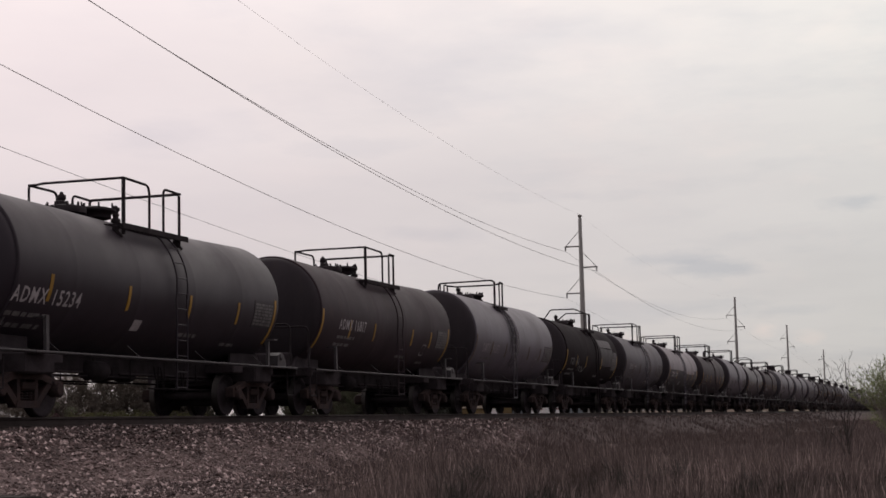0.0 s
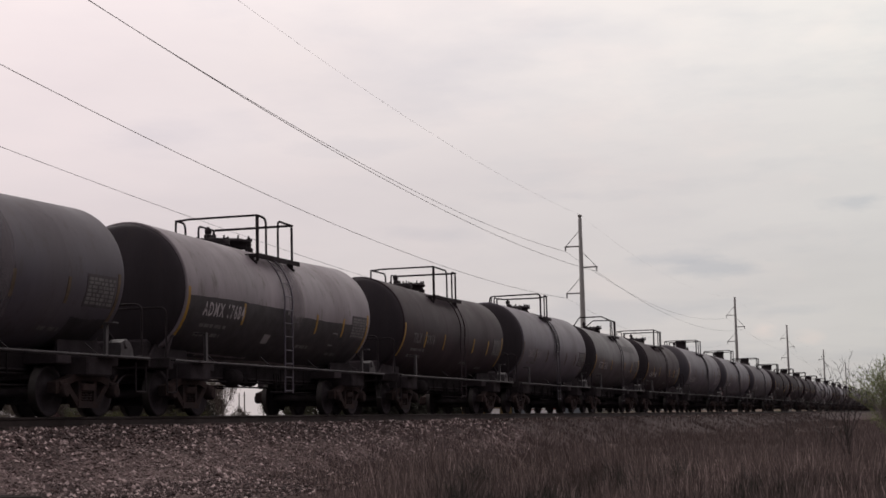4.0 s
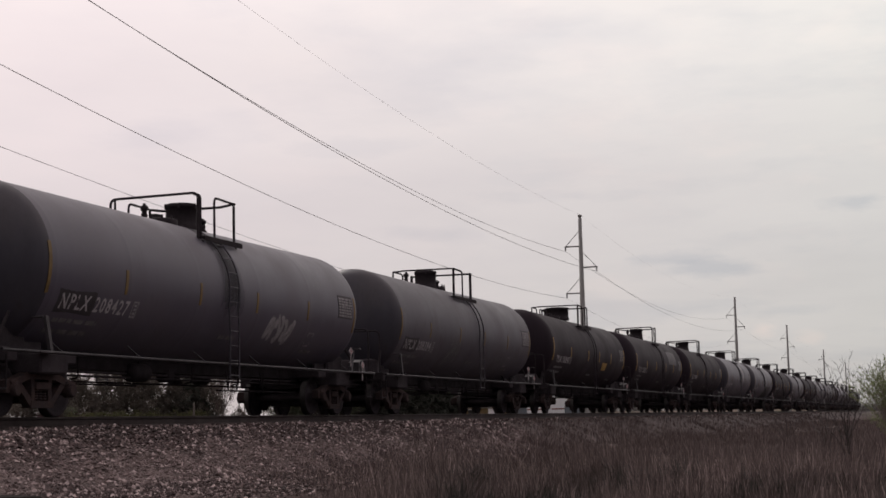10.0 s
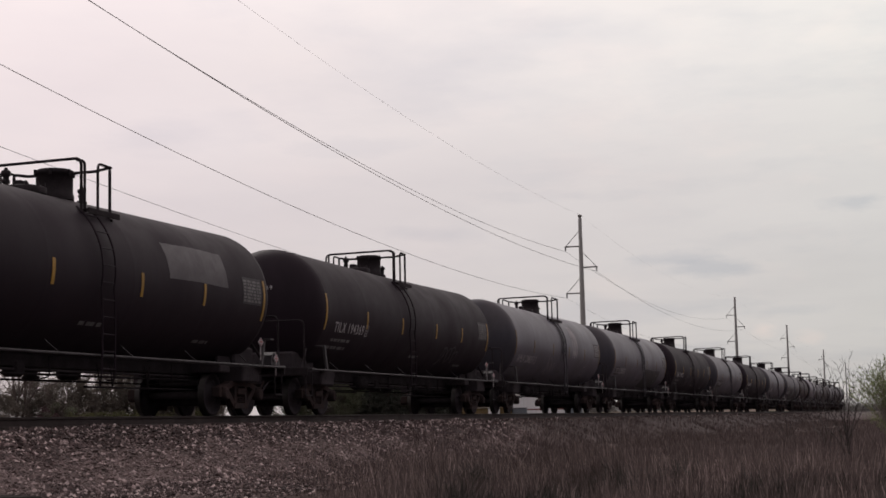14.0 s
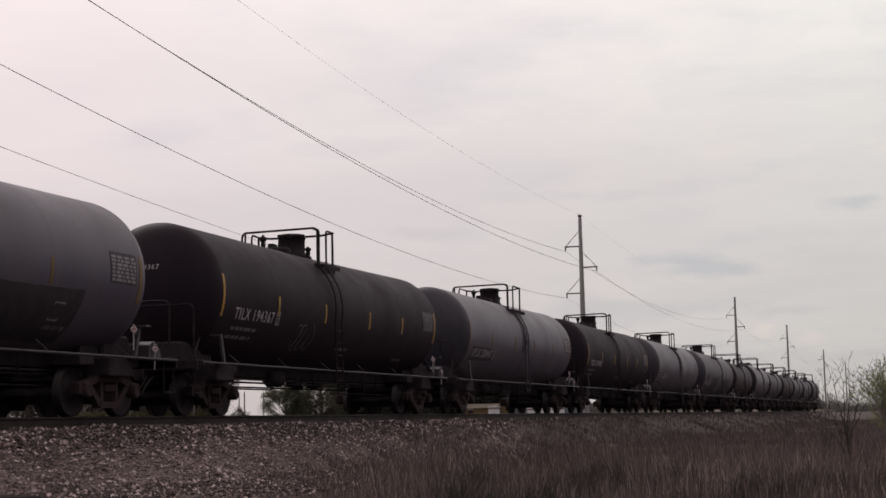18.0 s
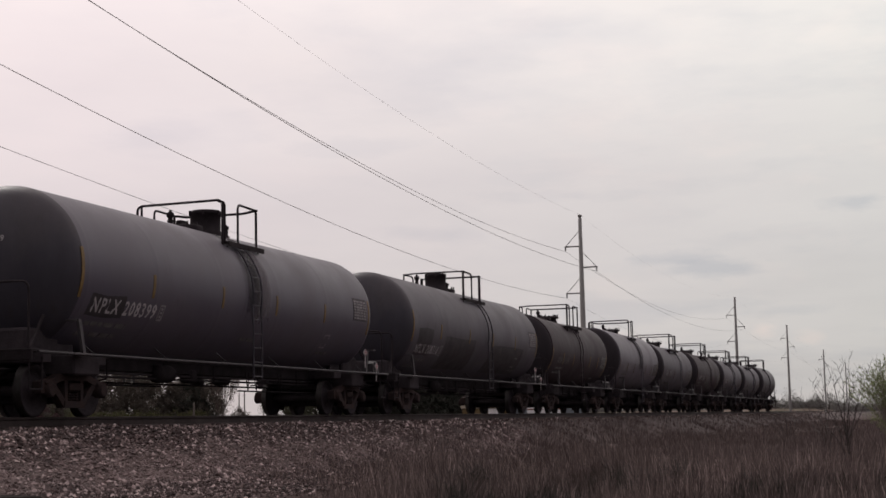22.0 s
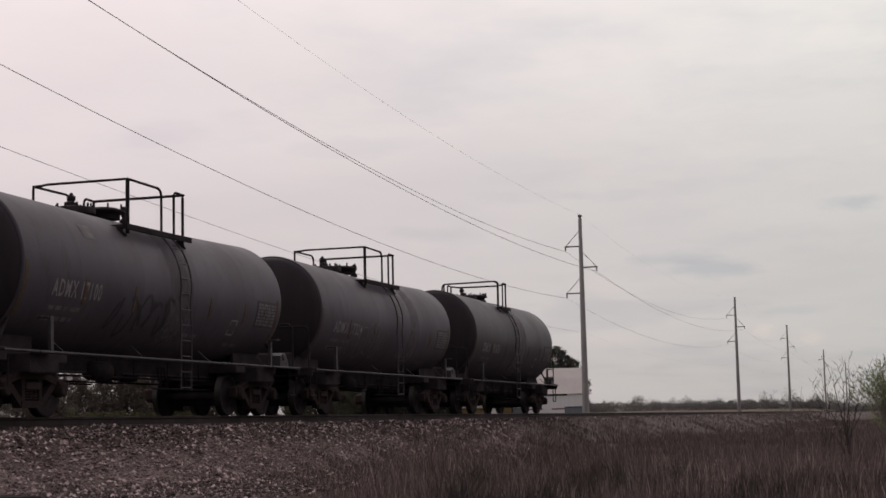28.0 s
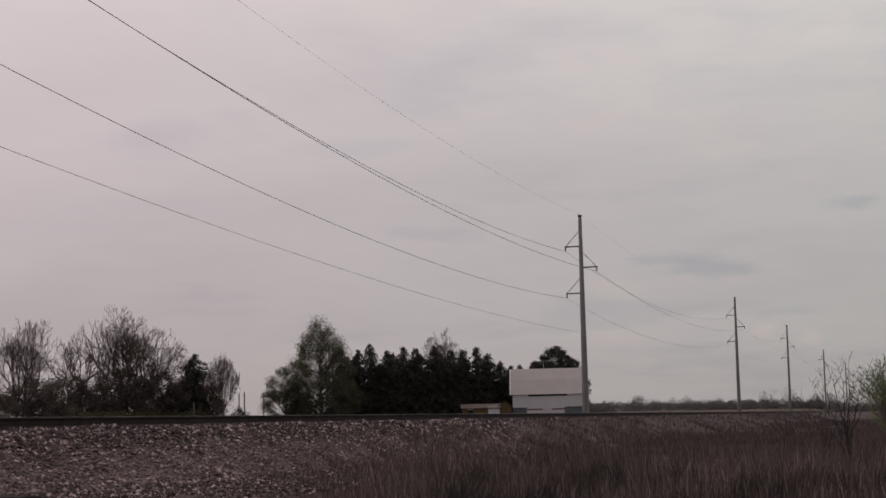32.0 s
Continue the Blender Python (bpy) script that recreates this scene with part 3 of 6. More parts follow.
def text_mesh(text, height, width, material):
    """Block lettering with its lower left corner at the origin, in x and z; None for no outline."""
    cu = bpy.data.curves.new("lettering", "FONT")
    cu.body = text
    cu.size = 1.0
    cu.resolution_u = 2
    cu.offset = 0.018
    cu.space_character = 1.22
    tmp = bpy.data.objects.new("lettering", cu)
    me = bpy.data.meshes.new_from_object(tmp)
    co = np.empty(len(me.vertices) * 3)
    me.vertices.foreach_get("co", co)
    co = co.reshape(-1, 3)
    lo, hi = co.min(0), co.max(0)
    out = np.zeros_like(co)
    out[:, 0] = (co[:, 0] - lo[0]) / (hi[0] - lo[0]) * width
    out[:, 2] = (co[:, 1] - lo[1]) / (hi[1] - lo[1]) * height
    faces = [tuple(p.vertices) for p in me.polygons]
    bpy.data.objects.remove(tmp)
    bpy.data.curves.remove(cu)
    return out, faces


def lettering(K, text, x, z, height, width, material, bold=0.012):
    out, faces = text_mesh(text, height, width, material)
    b = Builder()
    b.add([on_shell(K, x + p[0], z + p[2], 0.009) for p in out], faces)
    return b.mesh("lettering", material)


def rounded(points, radius=0.15, steps=4):
    """A polyline whose inner corners are bent."""
    pts = [Vector(p) for p in points]
    out = [pts[0]]
    for i in range(1, len(pts) - 1):
        a, p, c = pts[i - 1], pts[i], pts[i + 1]
        r = min(radius, (a - p).length * 0.45, (c - p).length * 0.45)
        p0, p1 = p + (a - p).normalized() * r, p + (c - p).normalized() * r
        for k in range(steps + 1):
            t = k / steps
            out.append(p0 * (1 - t) ** 2 + p * 2 * t * (1 - t) + p1 * t * t)
    out.append(pts[-1])
    return out


def shell_mesh(kind, material):
    K = KINDS[kind]
    r, L = K["r"], K["shell"]
    prof = []
    if kind.startswith("long"):
        prof.append((r, -L))
        for x in (-L + 0.16, -4.6, -1.75, 1.3, 4.3):
            prof += [(r, x - 0.15), (r, x), (r + 0.0008, x + 0.015), (r + 0.0008, x + 0.05), (r, x + 0.065), (r, x + 0.2)]
            if x == -1.75:
                prof.append((r, 0.0))
        prof.append((r, L))
    else:
        prof += [(r - 0.05, -L - 0.012), (r - 0.012, -L - 0.012), (r, -L), (r, -L + 0.03)]
        for x in (-3.6, -1.25, 1.1, 3.4):
            prof += [(r, x - 0.2), (r, x), (r + 0.0012, x + 0.02), (r + 0.0012, x + 0.06), (r, x + 0.08), (r, x + 0.28)]
            if x == -1.25:
                prof.append((r, 0.0))
        prof += [(r, L - 0.03), (r, L), (r - 0.012, L + 0.012), (r - 0.05, L + 0.012)]
    b = Builder().lathe(prof, (0, 0, K["zc"]), "x", 72)
    # the two halves of the shell slope gently to the outlet at mid-length
    b.v = [(x, y, z - K["sag"] * (1 - min(1.0, abs(x) / L))) for x, y, z in b.v]
    return b.mesh("tank_shell", material)


def head_mesh(kind, s, material):
    K = KINDS[kind]
    long = kind.startswith("long")
    r = K["r"] - (0.0 if long else 0.045)
    prof = []
    for k in range(13):
        w = math.pi / 2 * k / 12
        prof.append((max(0.003, r * math.sin(w)), -(K["shell"] + (0.0 if long else 0.006)) - K["head"] * math.cos(w)))
    if s > 0:
        prof = [(a, -h) for a, h in prof[::-1]]
    return Builder().lathe(prof, (0, 0, K["zc"]), "x", 72).mesh("tank_head", material)


def wheel_mesh():
    """Two wheels on their axle; the axis is y."""
    b = Builder()
    tread = Builder()
    for s in (-1, 1):
        y = s * 0.753
        prof = [(0.10, -0.09), (0.16, -0.07), (0.17, -0.02), (0.36, 0.01), (0.39, -0.05), (0.457, -0.066), (0.457, 0.045), (0.485, 0.052), (0.485, 0.075), (0.40, 0.078), (0.37, 0.045), (0.19, 0.03), (0.17, 0.07), (0.10, 0.08)]
        prof = [(r, y - s * h) for r, h in prof]
        b.lathe(prof if s < 0 else prof[::-1], (0, 0, 0), "y", 32)
    b.lathe([(0.07, -1.02), (0.085, -0.98), (0.085, 0.98), (0.07, 1.02)], (0, 0, 0), "y", 14)
    me = b.mesh("wheelset", [M["under"], M["tread"]])
    for p in me.polygons:
        c = p.center
        if 0.45 < math.hypot(c.x, c.z) and abs(abs(c.y) - 0.753) < 0.07:
            p.material_index = 1
    return me


def side_frame_mesh():
    """Cast side frame: arched top chord, sloping bottom chord, two columns, pedestals over the journals."""
    b = Builder()
    for y0 in (0.0,):
        w = 0.09
        top = [(-1.12, 0.40), (-1.12, 0.60), (-0.75, 0.66), (-0.45, 0.75), (0.45, 0.75), (0.75, 0.66), (1.12, 0.60), (1.12, 0.40), (0.98, 0.40), (0.95, 0.52), (0.66, 0.56), (0.42, 0.63), (-0.42, 0.63), (-0.66, 0.56), (-0.95, 0.52), (-0.98, 0.40)]
        for q in ((0, 1, 2, 13, 14, 15), (2, 3, 12, 13), (3, 4, 11, 12), (4, 5, 10, 11), (5, 6, 7, 8, 9, 10)):
            b.extrude([top[i] for i in q], -w, w)
        b.extrude([(-0.80, 0.56), (-0.66, 0.60), (-0.28, 0.27), (-0.34, 0.16)], -w * 0.8, w * 0.8)
        b.extrude([(0.66, 0.60), (0.80, 0.56), (0.34, 0.16), (0.28, 0.27)], -w * 0.8, w * 0.8)
        b.extrude([(-0.36, 0.15), (0.36, 0.15), (0.33, 0.27), (-0.33, 0.27)], -w, w)
        b.extrude([(-0.32, 0.26), (-0.22, 0.26), (-0.22, 0.64), (-0.32, 0.64)], -w * 0.8, w * 0.8)
        b.extrude([(0.22, 0.26), (0.32, 0.26), (0.32, 0.64), (0.22, 0.64)], -w * 0.8, w * 0.8)
        for s in (-1, 1):
            b.lathe([(0.10, -0.14), (0.125, -0.12), (0.125, 0.04), (0.10, 0.06)], (s * 0.889, -0.04, 0.457), "y", 14)
            b.box((s * 0.889, -0.02, 0.585), (0.26, 0.2, 0.07), 0.015)
    return b.mesh("side_frame", M["rusty"])


def spring_mesh():
    b = Builder()
    for dx in (-0.14, 0.0, 0.14):
        coil = [(dx + 0.058 * math.cos(w), 0.058 * math.sin(w), 0.27 + 0.18 * w / (2 * math.pi * 4)) for w in (2 * math.pi * 4 * k / 40 for k in range(41))]
        b.tube(coil, 0.014, 5)
    b.box((0, 0, 0.52), (0.44, 0.22, 0.14), 0.02)
    return b.mesh("bolster_spring", M["rusty"])


def bolster_mesh():
    b = Builder().box((0, 0, 0.56), (0.36, 1.9, 0.2), 0.03)
    b.lathe([(0.2, 0.0), (0.2, 0.1)], (0, 0, 0.64), "z", 16)
    for s in (-1, 1):
        b.box((s * 0.42, 0, 0.36), (0.09, 1.5, 0.24), 0.015)
        b.box((s * 0.62, 0, 0.72), (0.5, 1.5, 0.12), 0.02)
        b.box((s * 0.42, -0.72, 0.40), (0.12, 0.12, 0.3), 0.02)
        b.box((s * 0.42, 0.72, 0.40), (0.12, 0.12, 0.3), 0.02)
    return b.mesh("bolster", M["under"])


def add_truck(car, x):
    me = cached("bolster", bolster_mesh)
    truck = part("truck", me, parent=car, at=(x, 0, 0), label="rusty two-axle truck")
    for s in (-1, 1):
        part("side_frame", cached("side_frame", side_frame_mesh), parent=truck, at=pose(0, s * 1.0, 0, 0, 0, 0 if s < 0 else 180))
        part("bolster_spring", cached("springs", spring_mesh), parent=truck, at=(0, s * 1.0, 0))
    for s in (-1, 1):
        ws = part("wheelset", cached("wheelset", wheel_mesh), parent=truck, at=(s * 0.889, 0, 0.457))
        WHEELSETS.append((ws, s))
    return truck


WHEELSETS = []
TRAIN = []


def railing_meshes(kind):
    """Tubular safety rails round the manway: one mesh for the leading end, one for the trailing end, one for each side platform."""
    K = KINDS[kind]
    p, left = K["post"], K["post"] + K["left"]
    top, w, r = K["top"], 1.03, 0.026
    deck = 3.6 if K["style"] == "arch" else top - 0.94
    ends = []
    foot = K["zc"] + math.sqrt(K["r"] ** 2 - w ** 2) - 0.02
    a, c = Builder(), Builder()
    if K["style"] == "loop":
        zl = top + 0.02
        a.tube(rounded([(left, w, foot), (left, w, top), (left, w - 0.18, top), (left, w - 0.3, zl), (left, -w, zl)], 0.06), r, 8)
        a.tube([(left, -w, foot), (left, -w, zl + 0.01)], r * 1.5, 8)
        for s in (-1, 1):
            a.tube(rounded([(left, s * w, top if s > 0 else zl), (left + K["bend"], s * w, top), (left + K["bend"], s * w, deck)], 0.18, 5), r, 8)
    elif K["style"] == "corner":
        a.tube(rounded([(left, w, foot), (left, w, top), (left, -w, top + 0.03), (left, -w, deck - 0.05)], 0.14, 5), r * 1.1, 8)
        for s in (-1, 1):
            a.tube(rounded([(left, s * (w - 0.1), top), (left + 0.16, s * (w - 0.02), top), (left + 0.16, s * (w - 0.02), deck)], 0.1, 4), r, 8)
    else:
        roof = lambda y: K["zc"] + math.sqrt(K["r"] ** 2 - y * y) - 0.04
        x1, x2 = p - 1.2, p - 2.45
        a.tube(rounded([(p, -w, foot), (p, -w, top), (x1, -w, top), (x2, -0.86, top + 0.12), (x2, 0.2, top + 0.12), (x2, 0.85, roof(0.85))], 0.07), r * 1.1, 8)
        a.tube(rounded([(x1, -w, top), (x1, -0.2, top + 0.02), (x1, 0.6, roof(0.6))], 0.07), r, 8)
        a.tube([(x1, -w, foot), (x1, -w, top)], r, 8)
    if K["style"] == "arch":
        c.tube(rounded([(p - 0.85, -w, top), (p - 0.8, -w, top - 0.1), (p - 0.8, -w, deck)], 0.1, 4), r, 8)
        c.tube(rounded([(p - 0.28, -w, top), (p - 0.28, -w, deck)], 0.1, 4), r, 8)
    else:
        dip = 0.05 if K["style"] == "corner" else 0.0
        c.tube(rounded([(p, w, foot), (p, w, top), (p, 0.7, top - dip), (p, -0.7, top - dip), (p, -w, top), (p, -w, foot)], 0.05, 3), r * 1.15, 8)
        g = K["gap"]
        for s in (-1, 1):
            c.tube(rounded([(p, s * w, top), (p - g, s * w, top + 0.02), (p - g, s * w, deck)], 0.13, 5), r, 8)
        c.box((p, -w, top), (0.08, 0.07, 0.05), 0.01)
    return a.mesh("front_railing", M["iron"]), c.mesh("rear_railing", M["iron"])


def platform_mesh(kind, s):
    K = KINDS[kind]
    p, left = K["post"], K["post"] + K["left"]
    b = Builder()
    y = s * 0.98
    dk = 3.6 if K["style"] == "arch" else K["top"] - 0.94
    x0, x1 = left - (0.3 if K["style"] == "loop" else 0.0), p + 0.1
    for dy in (-0.2, 0.2):
        b.box(((x0 + x1) / 2, y + dy, dk), (x1 - x0, 0.025, 0.11), 0.006)
    k = int((x1 - x0) / 0.09)
    for i in range(k):
        b.box((x0 + (i + 0.5) * (x1 - x0) / k, y, dk + 0.035), (0.022, 0.4, 0.025))
    for x in (x0 + 0.12, x1 - 0.12):
        b.box((x, y * 0.98, dk - 0.08), (0.06, 0.12, 0.2), 0.01)
        b.tube([(x, y, dk - 0.06), (x, y * 1.12, K["zc"] + math.sqrt(max(0.0, K["r"] ** 2 - (y * 1.12) ** 2)) - 0.01)], 0.03, 6)
    return b.mesh("platform", M["iron"])


def ladder_mesh(kind, s, low, mat):
    """Side ladder bent over the shell, hung down below the side pipe."""
    K = KINDS[kind]
    b = Builder()
    xc = K["post"] + {"long_n": -1.2, "long_m": -0.75, "long_t": -1.0, "long_w": -1.0, "short_b": -0.4, "short_c": -1.3}.get(kind.split("@")[0], -0.7)
    for dx in (-0.23, 0.23):
        pts = []
        for k in range(9):
            z = K["top"] - 0.88 - (K["top"] - 3.18) * k / 8
            dz = z - K["zc"]
            pts.append((xc + dx, s * (math.sqrt(max(0.02, K["r"] ** 2 - dz * dz)) + 0.07), z))
        pts += [(xc + dx, s * (K["r"] + 0.06), 1.9), (xc + dx, s * (K["r"] + 0.05), low)]
        for i in range(len(pts) - 1):
            q0, q1 = Vector(pts[i]), Vector(pts[i + 1])
            b.tube([q0, q1], 0.02, 6)
    z = low + 0.05
    while z < K["top"] - 0.9:
        dz = z - K["zc"]
        y = math.sqrt(max(0.02, K["r"] ** 2 - dz * dz)) + 0.07 if z > 2.3 else K["r"] + 0.055
        b.tube([(xc - 0.23, s * y, z), (xc + 0.23, s * y, z)], 0.013, 6)
        z += 0.31
    return b.mesh("ladder", mat)


def manway_mesh(kind, big):
    K = KINDS[kind]
    zt = K["zc"] + K["r"]
    b = Builder()
    if big == "lid":
        b.lathe([(0.36, -0.05), (0.36, 0.06), (0.46, 0.07), (0.46, 0.12), (0.40, 0.14), (0.3, 0.17), (0.003, 0.19)], (0, 0, zt), "z", 24)
        for k in range(8):
            w = 2 * math.pi * k / 8
            b.tube([(0.43 * math.cos(w), 0.43 * math.sin(w), zt + 0.06), (0.43 * math.cos(w), 0.43 * math.sin(w), zt + 0.23)], 0.02, 6)
    else:
        rr, h = (0.5, 0.5) if big == "wide" else (0.345, 0.52)
        b.lathe([(rr * 1.06, -0.06), (rr * 1.06, 0.03), (rr, 0.05), (rr, h * 0.8), (rr * 1.05, h * 0.81), (rr * 1.05, h * 0.95), (rr * 0.9, h), (0.003, h + 0.02)], (0, 0, zt), "z", 28)
        for k in range(6):
            w = 2 * math.pi * (k + 0.3) / 6
            b.box((rr * 1.07 * math.cos(w), rr * 1.07 * math.sin(w), zt + h * 0.86), (0.05, 0.05, 0.12), 0.01)
    return b.mesh("manway", M["iron"])


def valve_mesh(tall):
    b = Builder()
    b.lathe([(0.10, -0.06), (0.10, 0.02), (0.055, 0.05), (0.055, tall * 0.6), (0.085, tall * 0.65), (0.085, tall * 0.85), (0.04, tall * 0.9), (0.03, tall)], (0, 0, 0), "z", 14)
    b.box((0.0, 0.0, tall * 0.4), (0.2, 0.07, 0.07), 0.015)
    return b.mesh("valve", M["iron"])


def fitting_plate_mesh():
    b = Builder().lathe([(0.40, -0.08), (0.40, 0.03), (0.34, 0.06), (0.003, 0.07)], (0, 0, 0), "z", 20)
    for k in range(10):
        w = 2 * math.pi * k / 10
        b.lathe([(0.022, 0.0), (0.022, 0.12)], (0.36 * math.cos(w), 0.36 * math.sin(w), 0), "z", 6)
    b.box((0.05, 0.1, 0.11), (0.28, 0.16, 0.14), 0.02)
    return b.mesh("fitting_plate", M["iron"])


def sill_mesh(kind, s):
    """Stub sill with draft pocket, end beam and body bolster at one end of the car."""
    K = KINDS[kind]
    b = Builder()
    x0, x1 = K["truck"] - 0.9, K["half"] - 0.35
    b.box((s * (x0 + x1) / 2, 0, 0.94), (x1 - x0, 0.52, 0.42), 0.02)
    b.extrude([(s * (K["truck"] - 0.15), 0.74), (s * (K["truck"] + 0.15), 0.74), (s * (K["truck"] + 0.15), 1.35), (s * (K["truck"] - 0.15), 1.35)][::s], -0.5, 0.5)
    for q in (-1, 1):
        b.extrude([(s * (K["truck"] - 0.5), 1.0), (s * (K["shell"] + 0.55), 1.0), (s * (K["shell"] + 0.1), 1.44), (s * (K["truck"] - 0.5), 1.44)][::s], q * 0.72 - 0.03, q * 0.72 + 0.03)
    e, w = (0.75, 1.7) if kind.startswith("long") else (0.35, 1.3)
    b.box((s * (K["shell"] + (e - 0.3) / 2), 0, 1.29), (e + 0.3, w, 0.5), 0.05)
    return b.mesh("stub_sill", M["under"])


def body_bolster_mesh(kind, s, q):
    """One arm of the body bolster, a deep box that reaches out over the truck."""
    K = KINDS[kind]
    b = Builder().box((s * K["truck"], q * 0.8, 0.9), (0.9, 1.06, 0.36), 0.03)
    return b.mesh("body_bolster", M["under"])


def cross_bearer_mesh(kind, s, inner):
    K = KINDS[kind]
    x = s * (K["truck"] - 0.85) if inner else s * (K["truck"] + 0.95)
    return Builder().box((x, 0, 1.02), (0.5 if inner else 0.3, 2.2, 0.2), 0.02).mesh("cross_bearer", M["under"])


def end_platform_mesh(kind, s):
    K = KINDS[kind]
    b = Builder()
    x = s * (K["half"] - 0.62)
    b.box((x, 0, 1.10), (0.5, 2.9, 0.05), 0.01)
    b.box((x + s * 0.22, 0, 1.02), (0.06, 2.9, 0.18), 0.01)
    for q in (-1, 1):
        b.tube(rounded([(x + s * 0.2, q * 1.38, 0.45), (x + s * 0.2, q * 1.38, 1.0)], 0.05), 0.018, 6)
        b.tube(rounded([(x - s * 0.2, q * 1.38, 1.0), (x - s * 0.2, q * 1.38, 0.45), (x + s * 0.2, q * 1.38, 0.45)], 0.05), 0.018, 6)
    return b.mesh("end_platform", M["iron"])


def end_rail_mesh(kind, s):
    """Hand rail that stands on the end platform and runs across the end of the car."""
    K = KINDS[kind]
    x = s * (K["half"] - 0.48)
    top = 2.26 if kind.startswith("long") else 2.12
    b = Builder().tube(rounded([(x, -1.33, 1.1), (x, -1.33, top), (x, 0.55, top), (x, 0.55, 1.1)], 0.16, 5), 0.021, 8)
    return b.mesh("end_hand_rail", M["iron"])


def stay_mesh(kind, s):
    K = KINDS[kind]
    x = s * (K["half"] - 0.48)
    return Builder().tube([(x - s * 0.3, -1.15, 1.12), (x - s * 1.0, -1.0, 1.75)], 0.03, 6).mesh("head_stay", M["iron"])


def end_casting_mesh(s):
    """Rounded pale casting at the foot of the end bracket."""
    b = Builder()
    b.extrude([(0.0, 0.0), (0.5, 0.0), (0.48, 0.12), (0.36, 0.26), (0.16, 0.30), (0.04, 0.24)], -0.14, 0.14)
    b.lathe([(0.06, -0.17), (0.09, -0.15), (0.09, 0.15), (0.06, 0.17)], (0.2, 0, 0.22), "y", 12)
    return b.mesh("end_casting", M["pale_steel"])


def head_lettering(K, text, ink):
    """Small white number stencil on the leading head."""
    out, faces = text_mesh(text, 0.11, 0.5, None)
    def put(u, z):
        y = 0.12 - u
        q = (y * y + (z - K["zc"]) ** 2) / K["r"] ** 2
        return (-K["shell"] - K["head"] * math.sqrt(max(0.0, 1 - q)) - 0.012, y, z)
    b = Builder()
    b.add([put(p[0], 3.05 + p[2]) for p in out], faces)
    return b.mesh("head_lettering", ink)


def coupler_mesh(s):
    b = Builder()
    b.box((s * -0.35, 0, 0.86), (0.75, 0.16, 0.18), 0.02)
    b.extrude([(0.0, 0.72), (s * 0.26, 0.74), (s * 0.26, 1.0), (0.0, 1.02)][::s], -0.02, 0.17)
    b.extrude([(0.0, 0.74), (s * 0.18, 0.76), (s * 0.24, 0.98), (0.0, 1.0)][::s], -0.2, -0.03)
    b.tube(rounded([(s * -0.2, -0.3, 0.8), (s * 0.05, -0.32, 0.62), (s * 0.22, -0.25, 0.45)], 0.15, 5), 0.022, 7)
    return b.mesh("coupler", M["rusty"])


def side_pipe_mesh(kind, s):
    K = KINDS[kind]
    b = Builder()
    e = K["half"] - 0.5
    b.tube([(-e, s * 1.5, 1.07), (e, s * 1.5, 1.07)], 0.03, 8)
    return b.mesh("side_pipe", M["rail_pipe"])


def strut_mesh(s):
    return Builder().tube([(0, s * 1.5, 1.07), (-0.05, s * 1.36, 1.2), (-0.09, s * 1.26, 1.3)], 0.012, 6).mesh("pipe_strut", M["rail_pipe"])


def bracket_mesh(kind):
    slope = 0.18 if kind.startswith("long") else 0.02
    b = Builder()
    b.extrude([(-0.045, 0.0), (0.045, 0.0), (-slope + 0.05, 0.62), (-slope - 0.05, 0.62)], -0.03, 0.03)
    b.box((-0.2, 0, 0.0), (0.6, 0.24, 0.035), 0.008)
    b.box((-slope, 0.1, 0.6), (0.2, 0.2, 0.03), 0.006)
    return b.mesh("support_bracket", M["pale_steel"])


def hose_mesh(kind):
    """Train air line: a pipe along the belly that drops to a hose at each end."""
    e = KINDS[kind]["half"]
    b = Builder()
    b.tube(rounded([(-e + 0.05, -0.35, 0.42), (-e + 0.2, -0.38, 0.62), (-e + 0.5, -0.4, 0.82), (-e + 2.0, -0.4, 0.84), (e - 2.0, -0.4, 0.84), (e - 0.5, -0.4, 0.82), (e - 0.2, -0.38, 0.62), (e - 0.05, -0.35, 0.42)], 0.12, 4), 0.024, 7)
    return b.mesh("brake_hose", M["under"])


